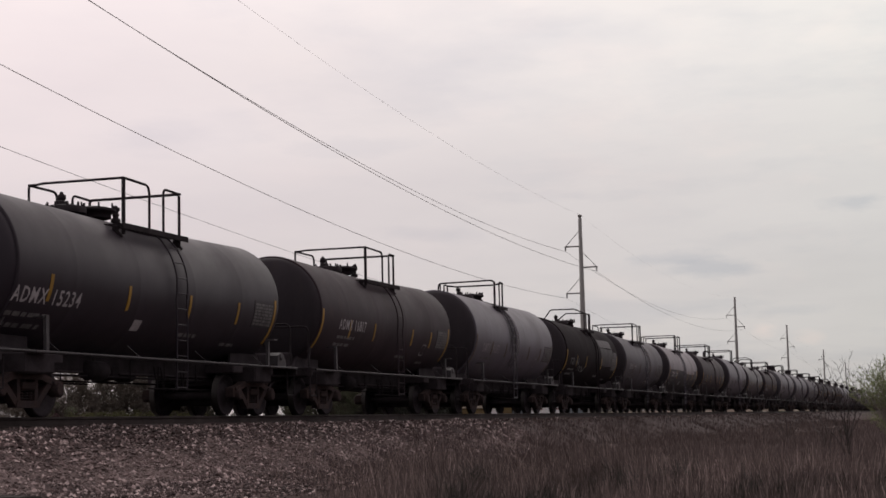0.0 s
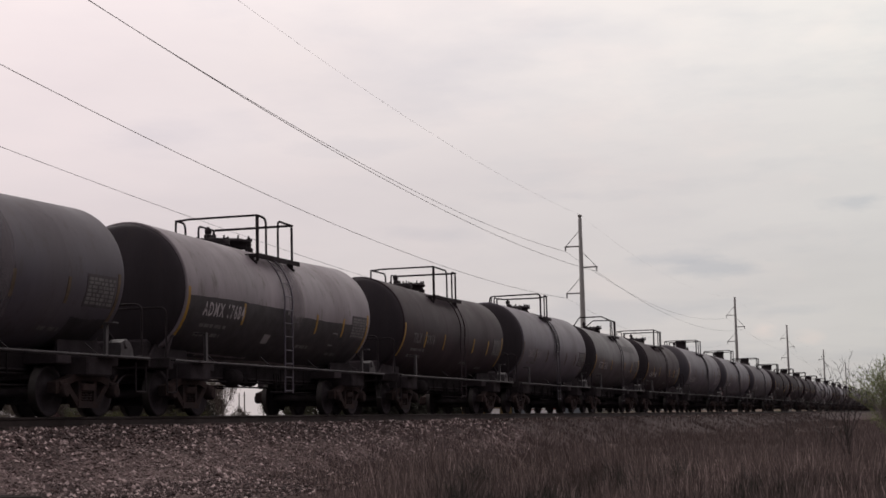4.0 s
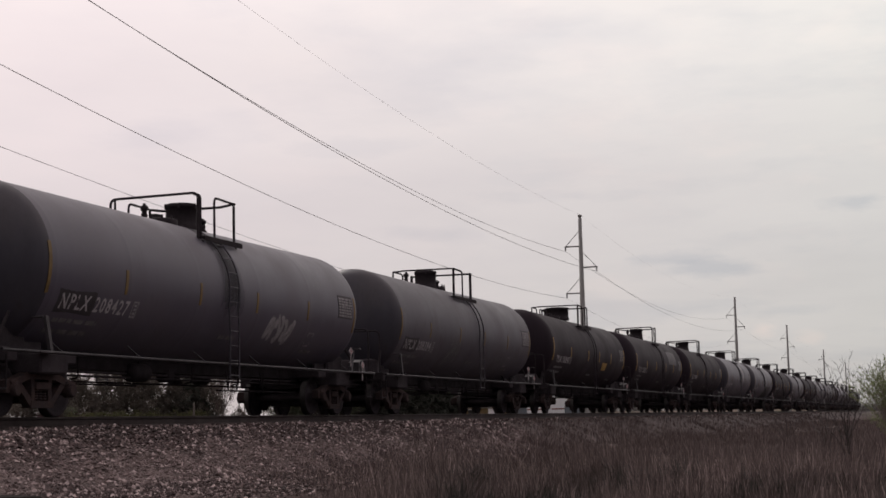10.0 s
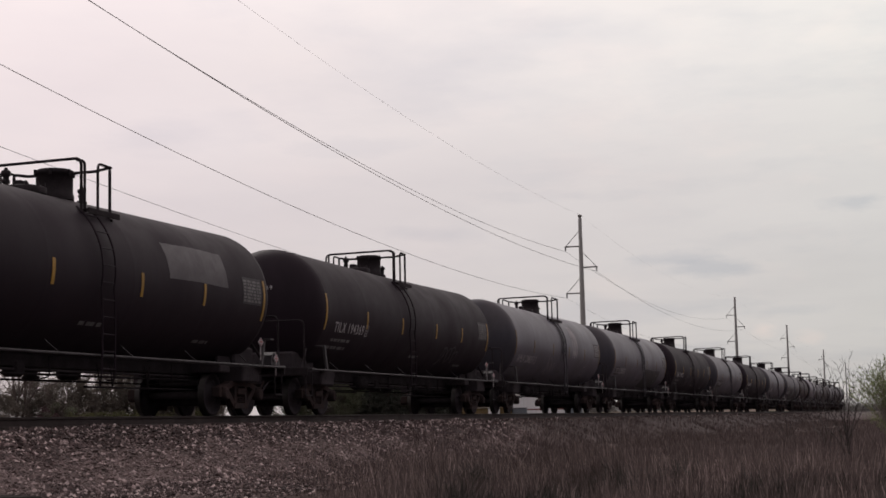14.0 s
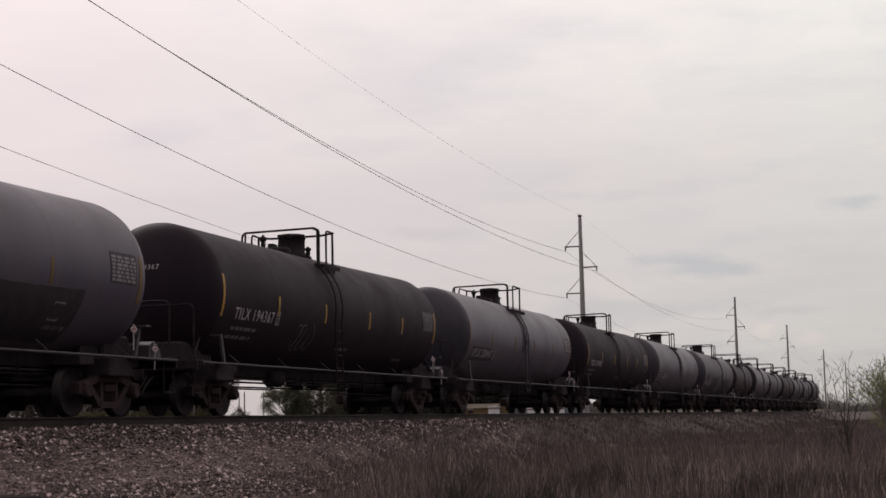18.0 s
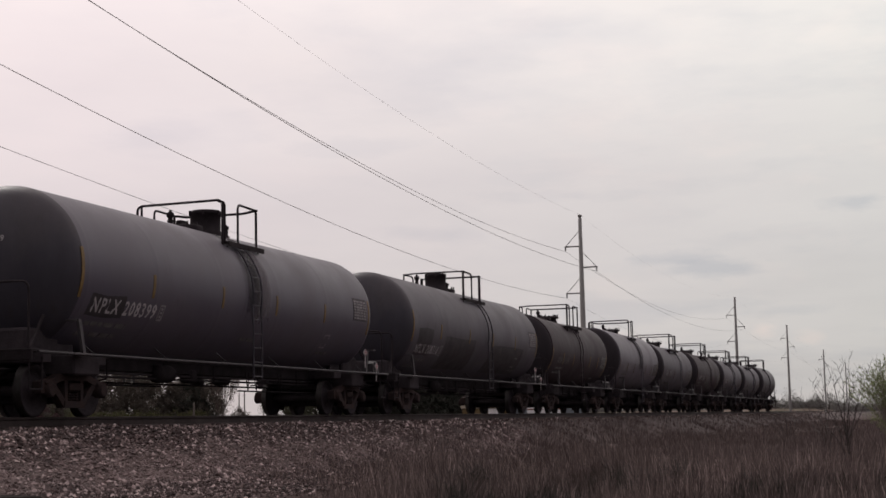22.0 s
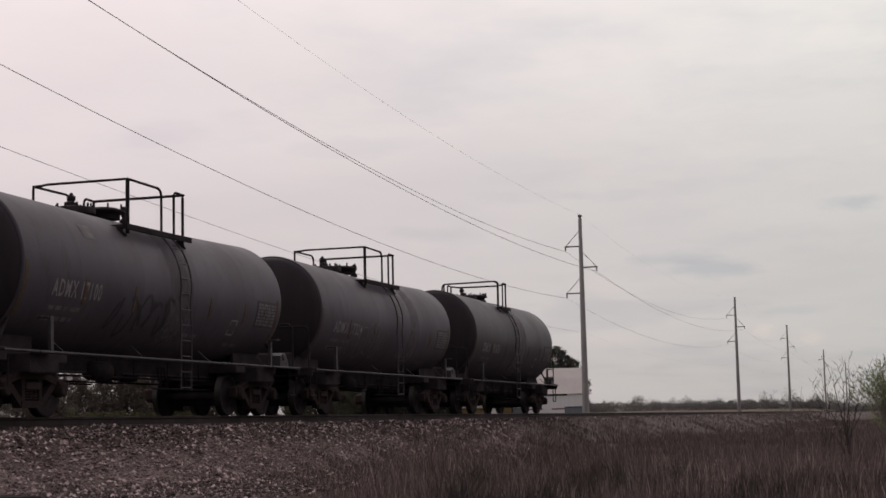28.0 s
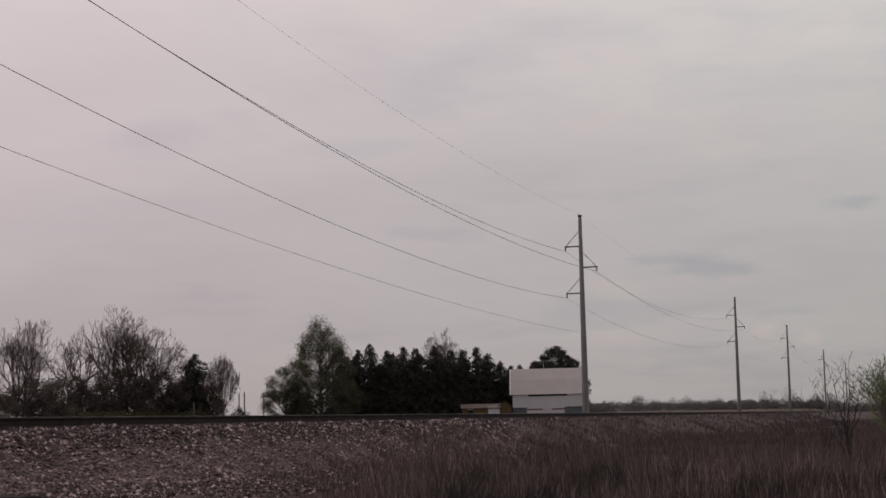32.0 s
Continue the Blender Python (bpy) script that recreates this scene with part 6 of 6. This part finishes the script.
def clump_tree(name, label, cat, at, profile, clumps, per, leaf_size, leaf_mat, seed, loose=0.5, radius=0.2, group="", shift=0.0):
    """A leafy crown: limbs reach out from the trunk to uneven clumps inside an outline of (height, radius) pairs."""
    rnd = random.Random(seed)
    rng = np.random.default_rng(seed)
    hs, rs = [p[0] for p in profile], [p[1] for p in profile]
    H = hs[-1]
    segs, P = [], []
    trunk = [(0, 0, -0.2)] + [(rnd.gauss(0, 0.12), rnd.gauss(0, 0.12), H * f) for f in (0.25, 0.5, 0.75, 0.97)]
    for i in range(4):
        segs.append((trunk[i], trunk[i + 1], radius * (1 - i * 0.24), radius * (0.76 - i * 0.24) + 0.01))
    for k in range(clumps):
        z = hs[0] + (H - hs[0]) * rnd.random()
        while (float(np.interp(z, hs, rs)) / max(rs)) ** 1.3 < rnd.random() * 0.9:
            z = hs[0] + (H - hs[0]) * rnd.random()
        r = float(np.interp(z, hs, rs)) * (0.45 + 0.6 * rnd.random() ** 0.6)
        w = rnd.uniform(0, 6.283)
        c = (r * math.cos(w), r * math.sin(w), z)
        f = max(0.1, z - r * rnd.uniform(0.5, 1.0))
        b0 = (0, 0, f)
        m = (c[0] * 0.55 + rnd.gauss(0, 0.15), c[1] * 0.55 + rnd.gauss(0, 0.15), f + (z - f) * 0.45)
        segs += [(b0, m, radius * 0.25, radius * 0.15), (m, c, radius * 0.15, 0.012)]
        for j in range(4):
            q = tuple(c[i] + rnd.gauss(0, loose * 0.9) for i in range(3))
            segs.append((m if j < 2 else c, q, 0.02, 0.01))
        n = int(per * rnd.uniform(0.5, 1.4))
        P.append(np.array(c) + np.clip(rng.normal(size=(n, 3)), -1.7, 1.7) * loose * np.array([1, 1, 0.8]) * rnd.uniform(0.6, 1.3))
    tree = thing(name, label, cat, group, at=at)
    part("trunk", tubes_mesh("trunk", segs[:4], 8, M["bark"]), parent=tree)
    part("limb_work", tubes_mesh("limb_work", segs[4:], 4, M["bark"]), parent=tree)["kind"] = "stuff"
    P = np.concatenate(P)
    P[:, 2] = np.maximum(P[:, 2], 0.1)
    leaf_cloud("leaves", P, leaf_size, rng, M[leaf_mat], tree)
    return tree


fork_tree(here(182.0, 113.8), 15.2, 10.5, 21, "tall bare tree with upswept spring branches", 2, 8)
fork_tree(here(193.6, 112.2), 13.6, 12.0, 22, "wide bare tree with upswept spring branches", 2, 6)
fork_tree(here(201.5, 107.2), 17.8, 17.5, 25, "broad-crowned bare tree, the tallest by the farm", 3, 8, 0.36)
fork_tree(here(198.6, 109.4), 16.2, 14.0, 27, "tall bare tree with a forked trunk", 2, 6, 0.3)
fork_tree(here(203.9, 95.2), 10.7, 5.2, 24, "small round bare tree", 3, 7, 0.14)
fork_tree(here(250.3, 77.4), 15.8, 9.0, 29, "bare tree behind the spruces", 2, 8, 0.2, 0.24)
fork_tree(here(178.0, 117.0), 11.5, 8.0, 30, "low bare tree at the end of the thicket", 2, 6, 0.2)
clump_tree("leafy_tree", "tall tree in thin young green leaf", "tree", here(216.5, 85.2), [(1.0, 4.4), (4.5, 5.4), (8.0, 4.6), (11.0, 3.4), (13.4, 1.9), (15.3, 0.5)], 320, 260, 0.085, "spring_leaf", 31, 0.54, 0.26)
clump_tree("leafy_tree", "low spreading tree in young green leaf", "tree", here(213.6, 89.6), [(0.6, 2.2), (3.0, 3.4), (5.6, 3.2), (7.4, 1.8), (8.4, 0.6)], 110, 200, 0.085, "spring_leaf", 35, 0.4, 0.16)
clump_tree("leafy_tree", "slim young tree just coming into leaf", "tree", here(219.4, 84.0), [(4.0, 1.6), (8.0, 1.9), (10.8, 0.8)], 40, 40, 0.12, "brush_leaf", 36, 0.4, 0.14)


def spruce(at, height, width, seed, label, name="spruce_tree"):
    """A conifer: tapered trunk and drooping whorls clad in needle sprays."""
    rng = np.random.default_rng(seed)
    tree = thing(name, label, "tree", "spruces", at=at)
    part("trunk", Builder().tube([(0, 0, -0.2), (0, 0, height * 0.5), (0, 0, height * 0.97)], 0.2, 7, 0.02), M["bark"], tree)
    pts, limbs = [], []
    z = height * 0.03
    while z < height * 0.985:
        t = z / height
        reach = width / 2 * min((1 - t) ** 0.5, 2.6 * (1 - t)) * rng.uniform(0.8, 1.1) + 0.06
        for k in range(rng.integers(5, 8)):
            a = rng.uniform(0, 6.283)
            r = reach * rng.uniform(0.6, 1.15)
            droop = -0.25 * r + rng.normal(0, 0.06)
            p1 = np.array([math.cos(a) * r, math.sin(a) * r, z + droop])
            limbs.append(((0, 0, z), tuple(p1), 0.03, 0.008))
            m = int(8 + r * 18)
            s = rng.random(m)[:, None] ** 0.7
            pts.append(np.array([0, 0, z])[None] * (1 - s) + p1[None] * s + rng.normal(0, 0.14, (m, 3)) + np.array([0, 0, -0.05]))
        z += height * rng.uniform(0.018, 0.03)
    part("limb_work", tubes_mesh("limb_work", limbs, 3, M["bark"]), parent=tree)["kind"] = "stuff"
    leaf_cloud("needles", np.concatenate(pts), 0.14, rng, M["needles"], tree, 0.3)
    return tree


SPRUCES = [(221.0, 82.8, 10.9, 4.2), (221.8, 81.4, 12.05, 4.4), (224.0, 80.3, 13.1, 4.8), (224.9, 77.8, 12.0, 4.6), (227.6, 76.2, 12.5, 5.2), (230.1, 75.0, 12.4, 5.2), (232.9, 72.8, 12.6, 5.2), (235.5, 71.1, 12.3, 5.0), (238.0, 69.8, 12.4, 4.4), (240.5, 68.3, 12.8, 4.6), (242.9, 67.2, 11.9, 4.4), (245.3, 65.8, 10.5, 4.4), (247.7, 64.6, 9.9, 3.8), (250.0, 63.8, 9.9, 3.6), (226.5, 79.6, 10.0, 5.4), (231.5, 76.0, 10.5, 5.6), (236.0, 73.0, 10.4, 5.6), (240.0, 70.6, 10.0, 5.4), (244.5, 68.0, 8.8, 5.0), (229.5, 78.6, 11.7, 5.6), (233.5, 75.6, 11.8, 5.8), (237.5, 73.4, 11.6, 5.8), (241.5, 71.0, 11.5, 5.4), (246.0, 68.4, 10.2, 5.0), (223.2, 82.6, 10.6, 5.2)]
for i, (x, y, top, w) in enumerate(SPRUCES):
    spruce(here(x, y), top - gz(x, y), w * (1.75 if i < 19 else 2.1), 100 + i, "dark green spruce in a dense windbreak")
clump_tree("pine_tree", "broad dark conifer behind the barn", "tree", here(261.1, 60.4), [(2.0, 5.2), (7.0, 5.0), (9.3, 3.8), (11.0, 2.0), (12.2, 0.5)], 340, 150, 0.14, "needles", 140, 0.36, 0.22, "spruces")
spruce(here(206.8, 100.7), 10.8, 10.5, 141, "dark conifer among bare trees", "pine_tree")
spruce(here(212.0, 104.0), 9.0, 10.0, 142, "dark conifer among bare trees", "pine_tree")


THICKET = [(180.5, 116.5, 5.4, 3.6), (186, 115, 7.2, 3.6), (189.5, 113.6, 6.8, 3.6), (192.5, 112.6, 7.8, 3.6), (195.5, 110.8, 7.4, 3.4), (198.5, 109, 8.4, 3.8), (201, 106.8, 7.8, 3.6), (203.6, 105, 9.0, 3.4), (206, 102.5, 7.2, 3.2), (208, 99.5, 6.5, 3.0), (176, 118, 4.3, 3.4)]
for i, (x, y, h, w) in enumerate(THICKET):
    clump_tree("thicket", "dense brown thicket coming into leaf under bare trees", "thicket", here(x, y), [(0.3, w * 0.9), (h * 0.45, w), (h * 0.8, w * 0.6), (h, w * 0.2)], 80, 170, 0.12, "brush_leaf", 300 + i, 0.5, 0.12, "farm thicket")
for i, (x, y, h, w, leaf, what) in enumerate(((184.4, 109, 4.4, 2.2, "spring_leaf", "low bush in fresh green leaf"), (181.6, 109.4, 3.0, 1.8, "bud_leaf", "low bush with pinkish buds"), (189, 108, 2.6, 1.8, "bud_leaf", "low bush with pinkish buds"), (205.6, 93.4, 3.4, 1.4, "brush_leaf", "low brown bush beside a bare tree"), (209.5, 90.5, 1.6, 1.8, "brush_leaf", "low brown bush beside a bare tree"))):
    clump_tree("shrub", what, "shrub", here(x, y), [(0.2, w), (h * 0.6, w * 0.8), (h, w * 0.25)], 26, 50, 0.11, leaf, 330 + i, 0.3, 0.06, "farm shrubs")


# rough green growth between the thicket and the track
for i, (x, y) in enumerate(((184.5, 106.5), (187.5, 105.2), (190.2, 103.8), (193, 102.2), (195.6, 100.8), (198.2, 99.2), (200.6, 97.6))):
    clump_tree("weed_patch", "low rough green growth at the edge of the farm", "weeds", here(x, y), [(0.1, 2.4), (1.2, 2.2), (2.3, 0.8)], 34, 90, 0.12, "weed_leaf", 360 + i, 0.35, 0.04, "farm weeds")


def hedgerow():
    """The far tree belt: hundreds of small crowns along a field edge."""
    rng = np.random.default_rng(9)
    P = []
    S = []
    for k in range(760):
        y = rng.uniform(-120, 230)
        x = 720 + rng.normal(0, 25)
        tall = rng.random() < 0.12
        h = rng.uniform(2.4, 4.8) * (1.7 if tall else 1)
        w = rng.uniform(3, 6) * (1.3 if tall else 1)
        m = 260
        u = rng.normal(size=(m, 3))
        u /= np.linalg.norm(u, axis=1, keepdims=True)
        u *= rng.random((m, 1)) ** 0.4
        P.append(np.array([x, y, gz(x, y) + h * 0.5]) + u * np.array([w / 2, w / 2, h * 0.55]))
    P = np.concatenate(P)
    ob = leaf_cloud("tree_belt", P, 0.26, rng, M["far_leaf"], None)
    tagged(ob, "low hedgerow trees along the far fields, haze put into their colour", "trees", kind="stuff")


hedgerow()

# bushes at the edge of the field near the line
def willow_bush(at, height, spread, stems, seed):
    """A dense young bush: many whips that arch outwards, clad in narrow leaves set along them."""
    rnd = random.Random(seed)
    rng = np.random.default_rng(seed)
    bush = thing("willow_bush", "young willow bush in pale green leaf", "bush", at=at)
    segs, V = [], []
    for k in range(stems):
        w, q = rnd.uniform(0, 6.283), rnd.random() ** 0.6
        tip = Vector((math.cos(w) * q * spread, math.sin(w) * q * spread, height * (1 - 0.35 * q * q) * rnd.uniform(0.7, 1.05)))
        mid = Vector((tip.x * 0.35, tip.y * 0.35, tip.z * 0.62))
        pts = [mid * (2 * t * (1 - t)) + tip * (t * t) for t in (0.0, 0.25, 0.5, 0.75, 1.0)]
        for i in range(4):
            segs.append((tuple(pts[i]), tuple(pts[i + 1]), 0.007 * (1 - i * 0.2), 0.007 * (0.8 - i * 0.2)))
        for j in range(34):
            t = rnd.uniform(0.56, 1.02)
            c = mid * (2 * t * (1 - t)) + tip * (t * t)
            way = (tip - mid).normalized() + Vector((rnd.gauss(0, 0.5), rnd.gauss(0, 0.5), rnd.gauss(0.15, 0.4)))
            way.normalize()
            ln = rnd.uniform(0.03, 0.085)
            side = way.cross(Vector((rnd.gauss(0, 1), rnd.gauss(0, 1), rnd.gauss(0, 1)))).normalized() * ln * 0.09
            V += [tuple(c), tuple(c + way * ln * 0.5 + side), tuple(c + way * ln), tuple(c + way * ln * 0.5 - side)]
    part("stem_work", tubes_mesh("stem_work", segs, 4, M["twig"]), parent=bush)["kind"] = "stuff"
    part("leaves", raw_mesh("leaves", np.array(V), np.arange(len(V)).reshape(-1, 4), M["willow_leaf"]), parent=bush)["kind"] = "stuff"


def fan_shrub(at, tips, seed, r):
    """A leafless shrub: a few stems that fan out from one foot, forked near the top and set with short spurs."""
    rnd = random.Random(seed)
    shrub = thing("bare_shrub", "leafless shrub of thin forked stems in the grass", "shrub", "bare shrubs", at=at)
    for dy, h in tips:
        segs = []
        pts = [Vector((0.03 * rnd.gauss(0, 1), 0.03 * rnd.gauss(0, 1), -0.1))]
        for i in range(1, 6):
            t = i / 5
            pts.append(Vector((rnd.gauss(0, 0.25) * t, dy * (0.55 * t + 0.45 * t * t) + rnd.gauss(0, 0.03), h * t)))
        for i in range(5):
            segs.append((tuple(pts[i]), tuple(pts[i + 1]), r * (1 - i * 0.16), r * (0.84 - i * 0.16)))
            if i < 1:
                continue
            for j in range(rnd.randint(2, 4)):
                q = pts[i].lerp(pts[i + 1], rnd.random())
                ln = rnd.uniform(0.1, 0.42) * (0.5 + 0.12 * i)
                v = Vector((rnd.gauss(0, 0.5), rnd.choice((-1, 1)) * rnd.uniform(0.25, 0.8), rnd.uniform(0.4, 1.1))).normalized() * ln
                segs.append((tuple(q), tuple(q + v), r * 0.4, r * 0.18))
                if ln > 0.22:
                    segs.append((tuple(q + v * 0.6), tuple(q + v * 0.6 + Vector((v.x, -v.y * 0.5, v.z)) * 0.6), r * 0.25, r * 0.14))
        part("stem", tubes_mesh("stem", segs, 5, M["dark_stem"]), parent=shrub)
    return shrub


willow_bush(pose(30.0, 0.6, 0.55), 1.5, 0.95, 300, 51)
willow_bush(pose(31.6, 0.42, 0.2), 1.2, 0.95, 180, 52)
fan_shrub(here(38.0, 1.93), ((0.84, 1.85), (0.37, 2.1), (0.1, 2.15), (-0.14, 2.35), (-0.65, 2.25), (-0.35, 1.6), (0.57, 1.4), (-0.95, 2.2), (1.0, 1.3), (-0.2, 1.9), (0.25, 1.7)), 58, 0.013)
fan_shrub(here(46.0, 2.9), ((0.3, 1.9), (-0.2, 2.1), (0.6, 1.5), (-0.55, 1.6), (0.05, 2.3), (0.9, 1.6), (-0.9, 1.9)), 60, 0.011)
fan_shrub(here(60.0, 5.2), ((0.5, 1.7), (-0.4, 1.9), (0.9, 1.5), (-0.8, 1.5), (0.1, 1.8), (1.4, 1.3), (-1.3, 1.7)), 61, 0.011)


def old_tie():
    """A cast-off sleeper, split and dark, half buried in the foot of the bank."""
    b = Builder().box((0, 0, 0), (1.9, 0.23, 0.17), 0.02)
    b.box((0.3, -0.03, 0.088), (1.6, 0.05, 0.012), 0.003)
    ob = part("discarded_tie", b, M["tie"], at=pose(17.05, 10.95, 0.2, 3, 1.5, 58))
    tagged(ob, "dark cast-off timber tie lying in the gravel", "timber tie")


old_tie()


# ---- grass ----
def grass_edge(x):
    """How far towards the track the standing grass reaches."""
    return np.interp(x, [12, 16, 20, 24, 28, 32.5, 36, 60, 100], [7.6, 8.4, 9.3, 10.7, 12.1, 13.1, 13.7, 14.2, 14.5])


def grass(name, count, x0, x1, y0, y1, hmin, hmax, width, seed, label, mat="dry_blade", tight=0.09, per=14, sparse=0.0):
    """Dry standing grass: bent tapering blades, in tufts of many heights."""
    rng = np.random.default_rng(seed)
    tufts = max(30, count // per)
    tx, ty = rng.uniform(x0, x1, tufts), rng.uniform(y0, y1, tufts)
    th = 0.45 + 0.85 * rng.random(tufts) ** 1.5
    th *= 0.8 + 0.35 * np.sin(tx * 0.9 + 1.0) * np.sin(ty * 1.7 + tx * 0.4)
    lx, ly = rng.normal(0, 0.14, tufts), rng.normal(0, 0.14, tufts)
    k = rng.integers(0, tufts, count)
    x, y = tx[k] + rng.normal(0, tight, count), ty[k] + rng.normal(0, tight, count)
    gap = grass_edge(x) - y
    ok = (gap > 0) | (rng.random(count) < sparse)
    x, y, k, gap = x[ok], y[ok], k[ok], gap[ok]
    count = len(x)
    h = (hmin + (hmax - hmin) * rng.random(count) ** 1.6) * th[k] * (0.25 + 0.75 * smooth_step(-0.1, 2.2, gap)) * (0.5 + 0.5 * smooth_step(13, 20, x))
    a = rng.uniform(0, 6.283, count)
    lean = np.abs(rng.normal(0, 0.3, count)) * h
    dx, dy = np.cos(a) * lean + lx[k] * h, np.sin(a) * lean + ly[k] * h
    w = (0.5 + 0.9 * rng.random(count)) * width
    sx, sy = -np.sin(a) * w, np.cos(a) * w
    z = np.maximum(ground_z(x, y), np.where(np.abs(y - TRACK_Y) < 4.9, ballast_z(x, y), -9)) - 0.03
    V = np.stack([
        np.stack([x - sx, y - sy, z], 1), np.stack([x + sx, y + sy, z], 1),
        np.stack([x + dx * 0.35 - sx * 0.8, y + dy * 0.35 - sy * 0.8, z + h * 0.6], 1), np.stack([x + dx * 0.35 + sx * 0.8, y + dy * 0.35 + sy * 0.8, z + h * 0.6], 1),
        np.stack([x + dx, y + dy, z + h], 1)], 1)
    o = (np.arange(count) * 5)[:, None]
    F = np.concatenate([np.array([[0, 1, 3]]) + o, np.array([[0, 3, 2]]) + o, np.array([[2, 3, 4]]) + o])
    ob = new(name, raw_mesh(name, V.reshape(-1, 3), F, M[mat]))
    tagged(ob, label, "grass", kind="stuff")


grass("dry_grass", 150000, 7, 32, -1.5, 13.4, 0.16, 0.62, 0.0042, 11, "dry brown grass in matted tufts beside the railway", sparse=0.07)
grass("dry_grass", 90000, 32, 75, -3, 14.2, 0.14, 0.46, 0.008, 12, "dry brown grass in matted tufts beside the railway", "dry_blade_low", tight=0.16, sparse=0.02)
grass("dry_grass", 60000, 75, 190, -6, 14.5, 0.16, 0.42, 0.016, 13, "dry brown grass in matted tufts beside the railway", "dry_blade_low", tight=0.3)
for i, (x0, x1, y0, y1, n) in enumerate(((15.5, 19.5, 4.1, 5.6, 3800), (14.5, 17.5, 3.2, 4.1, 1800), (16, 21, 0.9, 2.6, 1500), (21, 24, 3.4, 4.8, 1600), (18, 23, -0.2, 0.6, 1800), (24.8, 26.4, 7.1, 7.7, 700), (23.6, 25.2, 4.5, 5.1, 600))):
    grass("dark_sedge", int(n * 1.2), x0, x1, y0, y1, 0.2, 0.55, 0.005, 40 + i, "low dark green-brown tufts in the dry grass", "dark_blade", 0.12, 60)
grass("verge_grass", 30000, 60, 420, 19.8, 27, 0.15, 0.4, 0.03, 14, "low grass on the far side of the track", sparse=1.0)


def insect(length):
    bug = thing("flying_insect", "tiny dark flying insect in the air above the field", "insect", "insects", at=pose(5, -20, 3))
    b = Builder().lathe([(0.001, -0.5 * length), (0.14 * length, -0.3 * length), (0.17 * length, 0.0), (0.12 * length, 0.3 * length), (0.02 * length, 0.5 * length)], (0, 0, 0), "x", 8)
    part("body", b, M["iron"], bug)
    for s in (-1, 1):
        w = Builder()
        w.box((-0.05 * length, s * 0.42 * length, 0.1 * length), (0.34 * length, 0.62 * length, 0.02 * length), 0.004 * length)
        part("wing", w, M["iron"], bug)
    return bug


BUGS = [
    (insect(0.015), [(0, pose(40, -30, 3)), (22.3, pose(11, -1.2, 1.9)), (22.6, pose(5.78, 1.16, 1.84)), (22.7, pose(5.7, 1.43, 2.05)), (22.8, pose(5.67, 1.76, 1.94)), (22.9, pose(5.52, 2.18, 1.92)), (23.0, pose(5.32, 2.64, 1.92)), (23.1, pose(5.05, 3.11, 1.98)), (23.3, pose(4.4, 4.2, 2.2)), (32, pose(-30, 30, 6))]),
    (insect(0.02), [(0, pose(10, 40, 0.5)), (19.5, pose(7.0, 5.2, 1.2)), (19.9, pose(6.55, 3.95, 1.85)), (20.0, pose(6.9, 3.79, 2.43)), (20.1, pose(6.82, 3.85, 2.7)), (20.2, pose(6.71, 3.94, 2.93)), (20.4, pose(6.3, 4.0, 3.8)), (32, pose(-20, 20, 14))]),
    (insect(0.03), [(0, pose(60, -40, 1.5)), (13.7, pose(9.5, -3.5, 0.9)), (14.0, pose(6.17, -0.58, 0.97)), (14.1, pose(5.18, 0.4, 1.32)), (14.2, pose(4.42, 1.15, 1.6)), (14.3, pose(4.0, 1.67, 1.82)), (14.4, pose(3.76, 2.1, 1.96)), (14.5, pose(3.56, 2.55, 2.09)), (15, pose(2.5, 4.8, 2.7)), (32, pose(-40, 40, 12))]),
]


def motions():
    for bug, rows in BUGS:
        walk(bug, rows)
    for car, x in TRAIN:
        walk(car, [(0, pose(x, TRACK_Y, RAIL_Z)), (SECONDS, pose(x - SPEED * SECONDS, TRACK_Y, RAIL_Z))])
    # wheels roll on the rails; like wheelsets share one set of keys
    per_frame = math.degrees(SPEED / FPS / 0.457)
    total = int(SECONDS * FPS)
    done = {}
    for ws, s in WHEELSETS:
        if s not in done:
            walk(ws, [(k / FPS, pose(s * 0.889, 0, 0.457, 0, -per_frame * k, 0)) for k in range(total + 1)])
            done[s] = ws
        else:
            src = done[s].animation_data
            ws.rotation_mode = "QUATERNION"
            ws.animation_data_create()
            ws.animation_data.action = src.action
            ws.animation_data.action_slot = src.action_slot


motions()
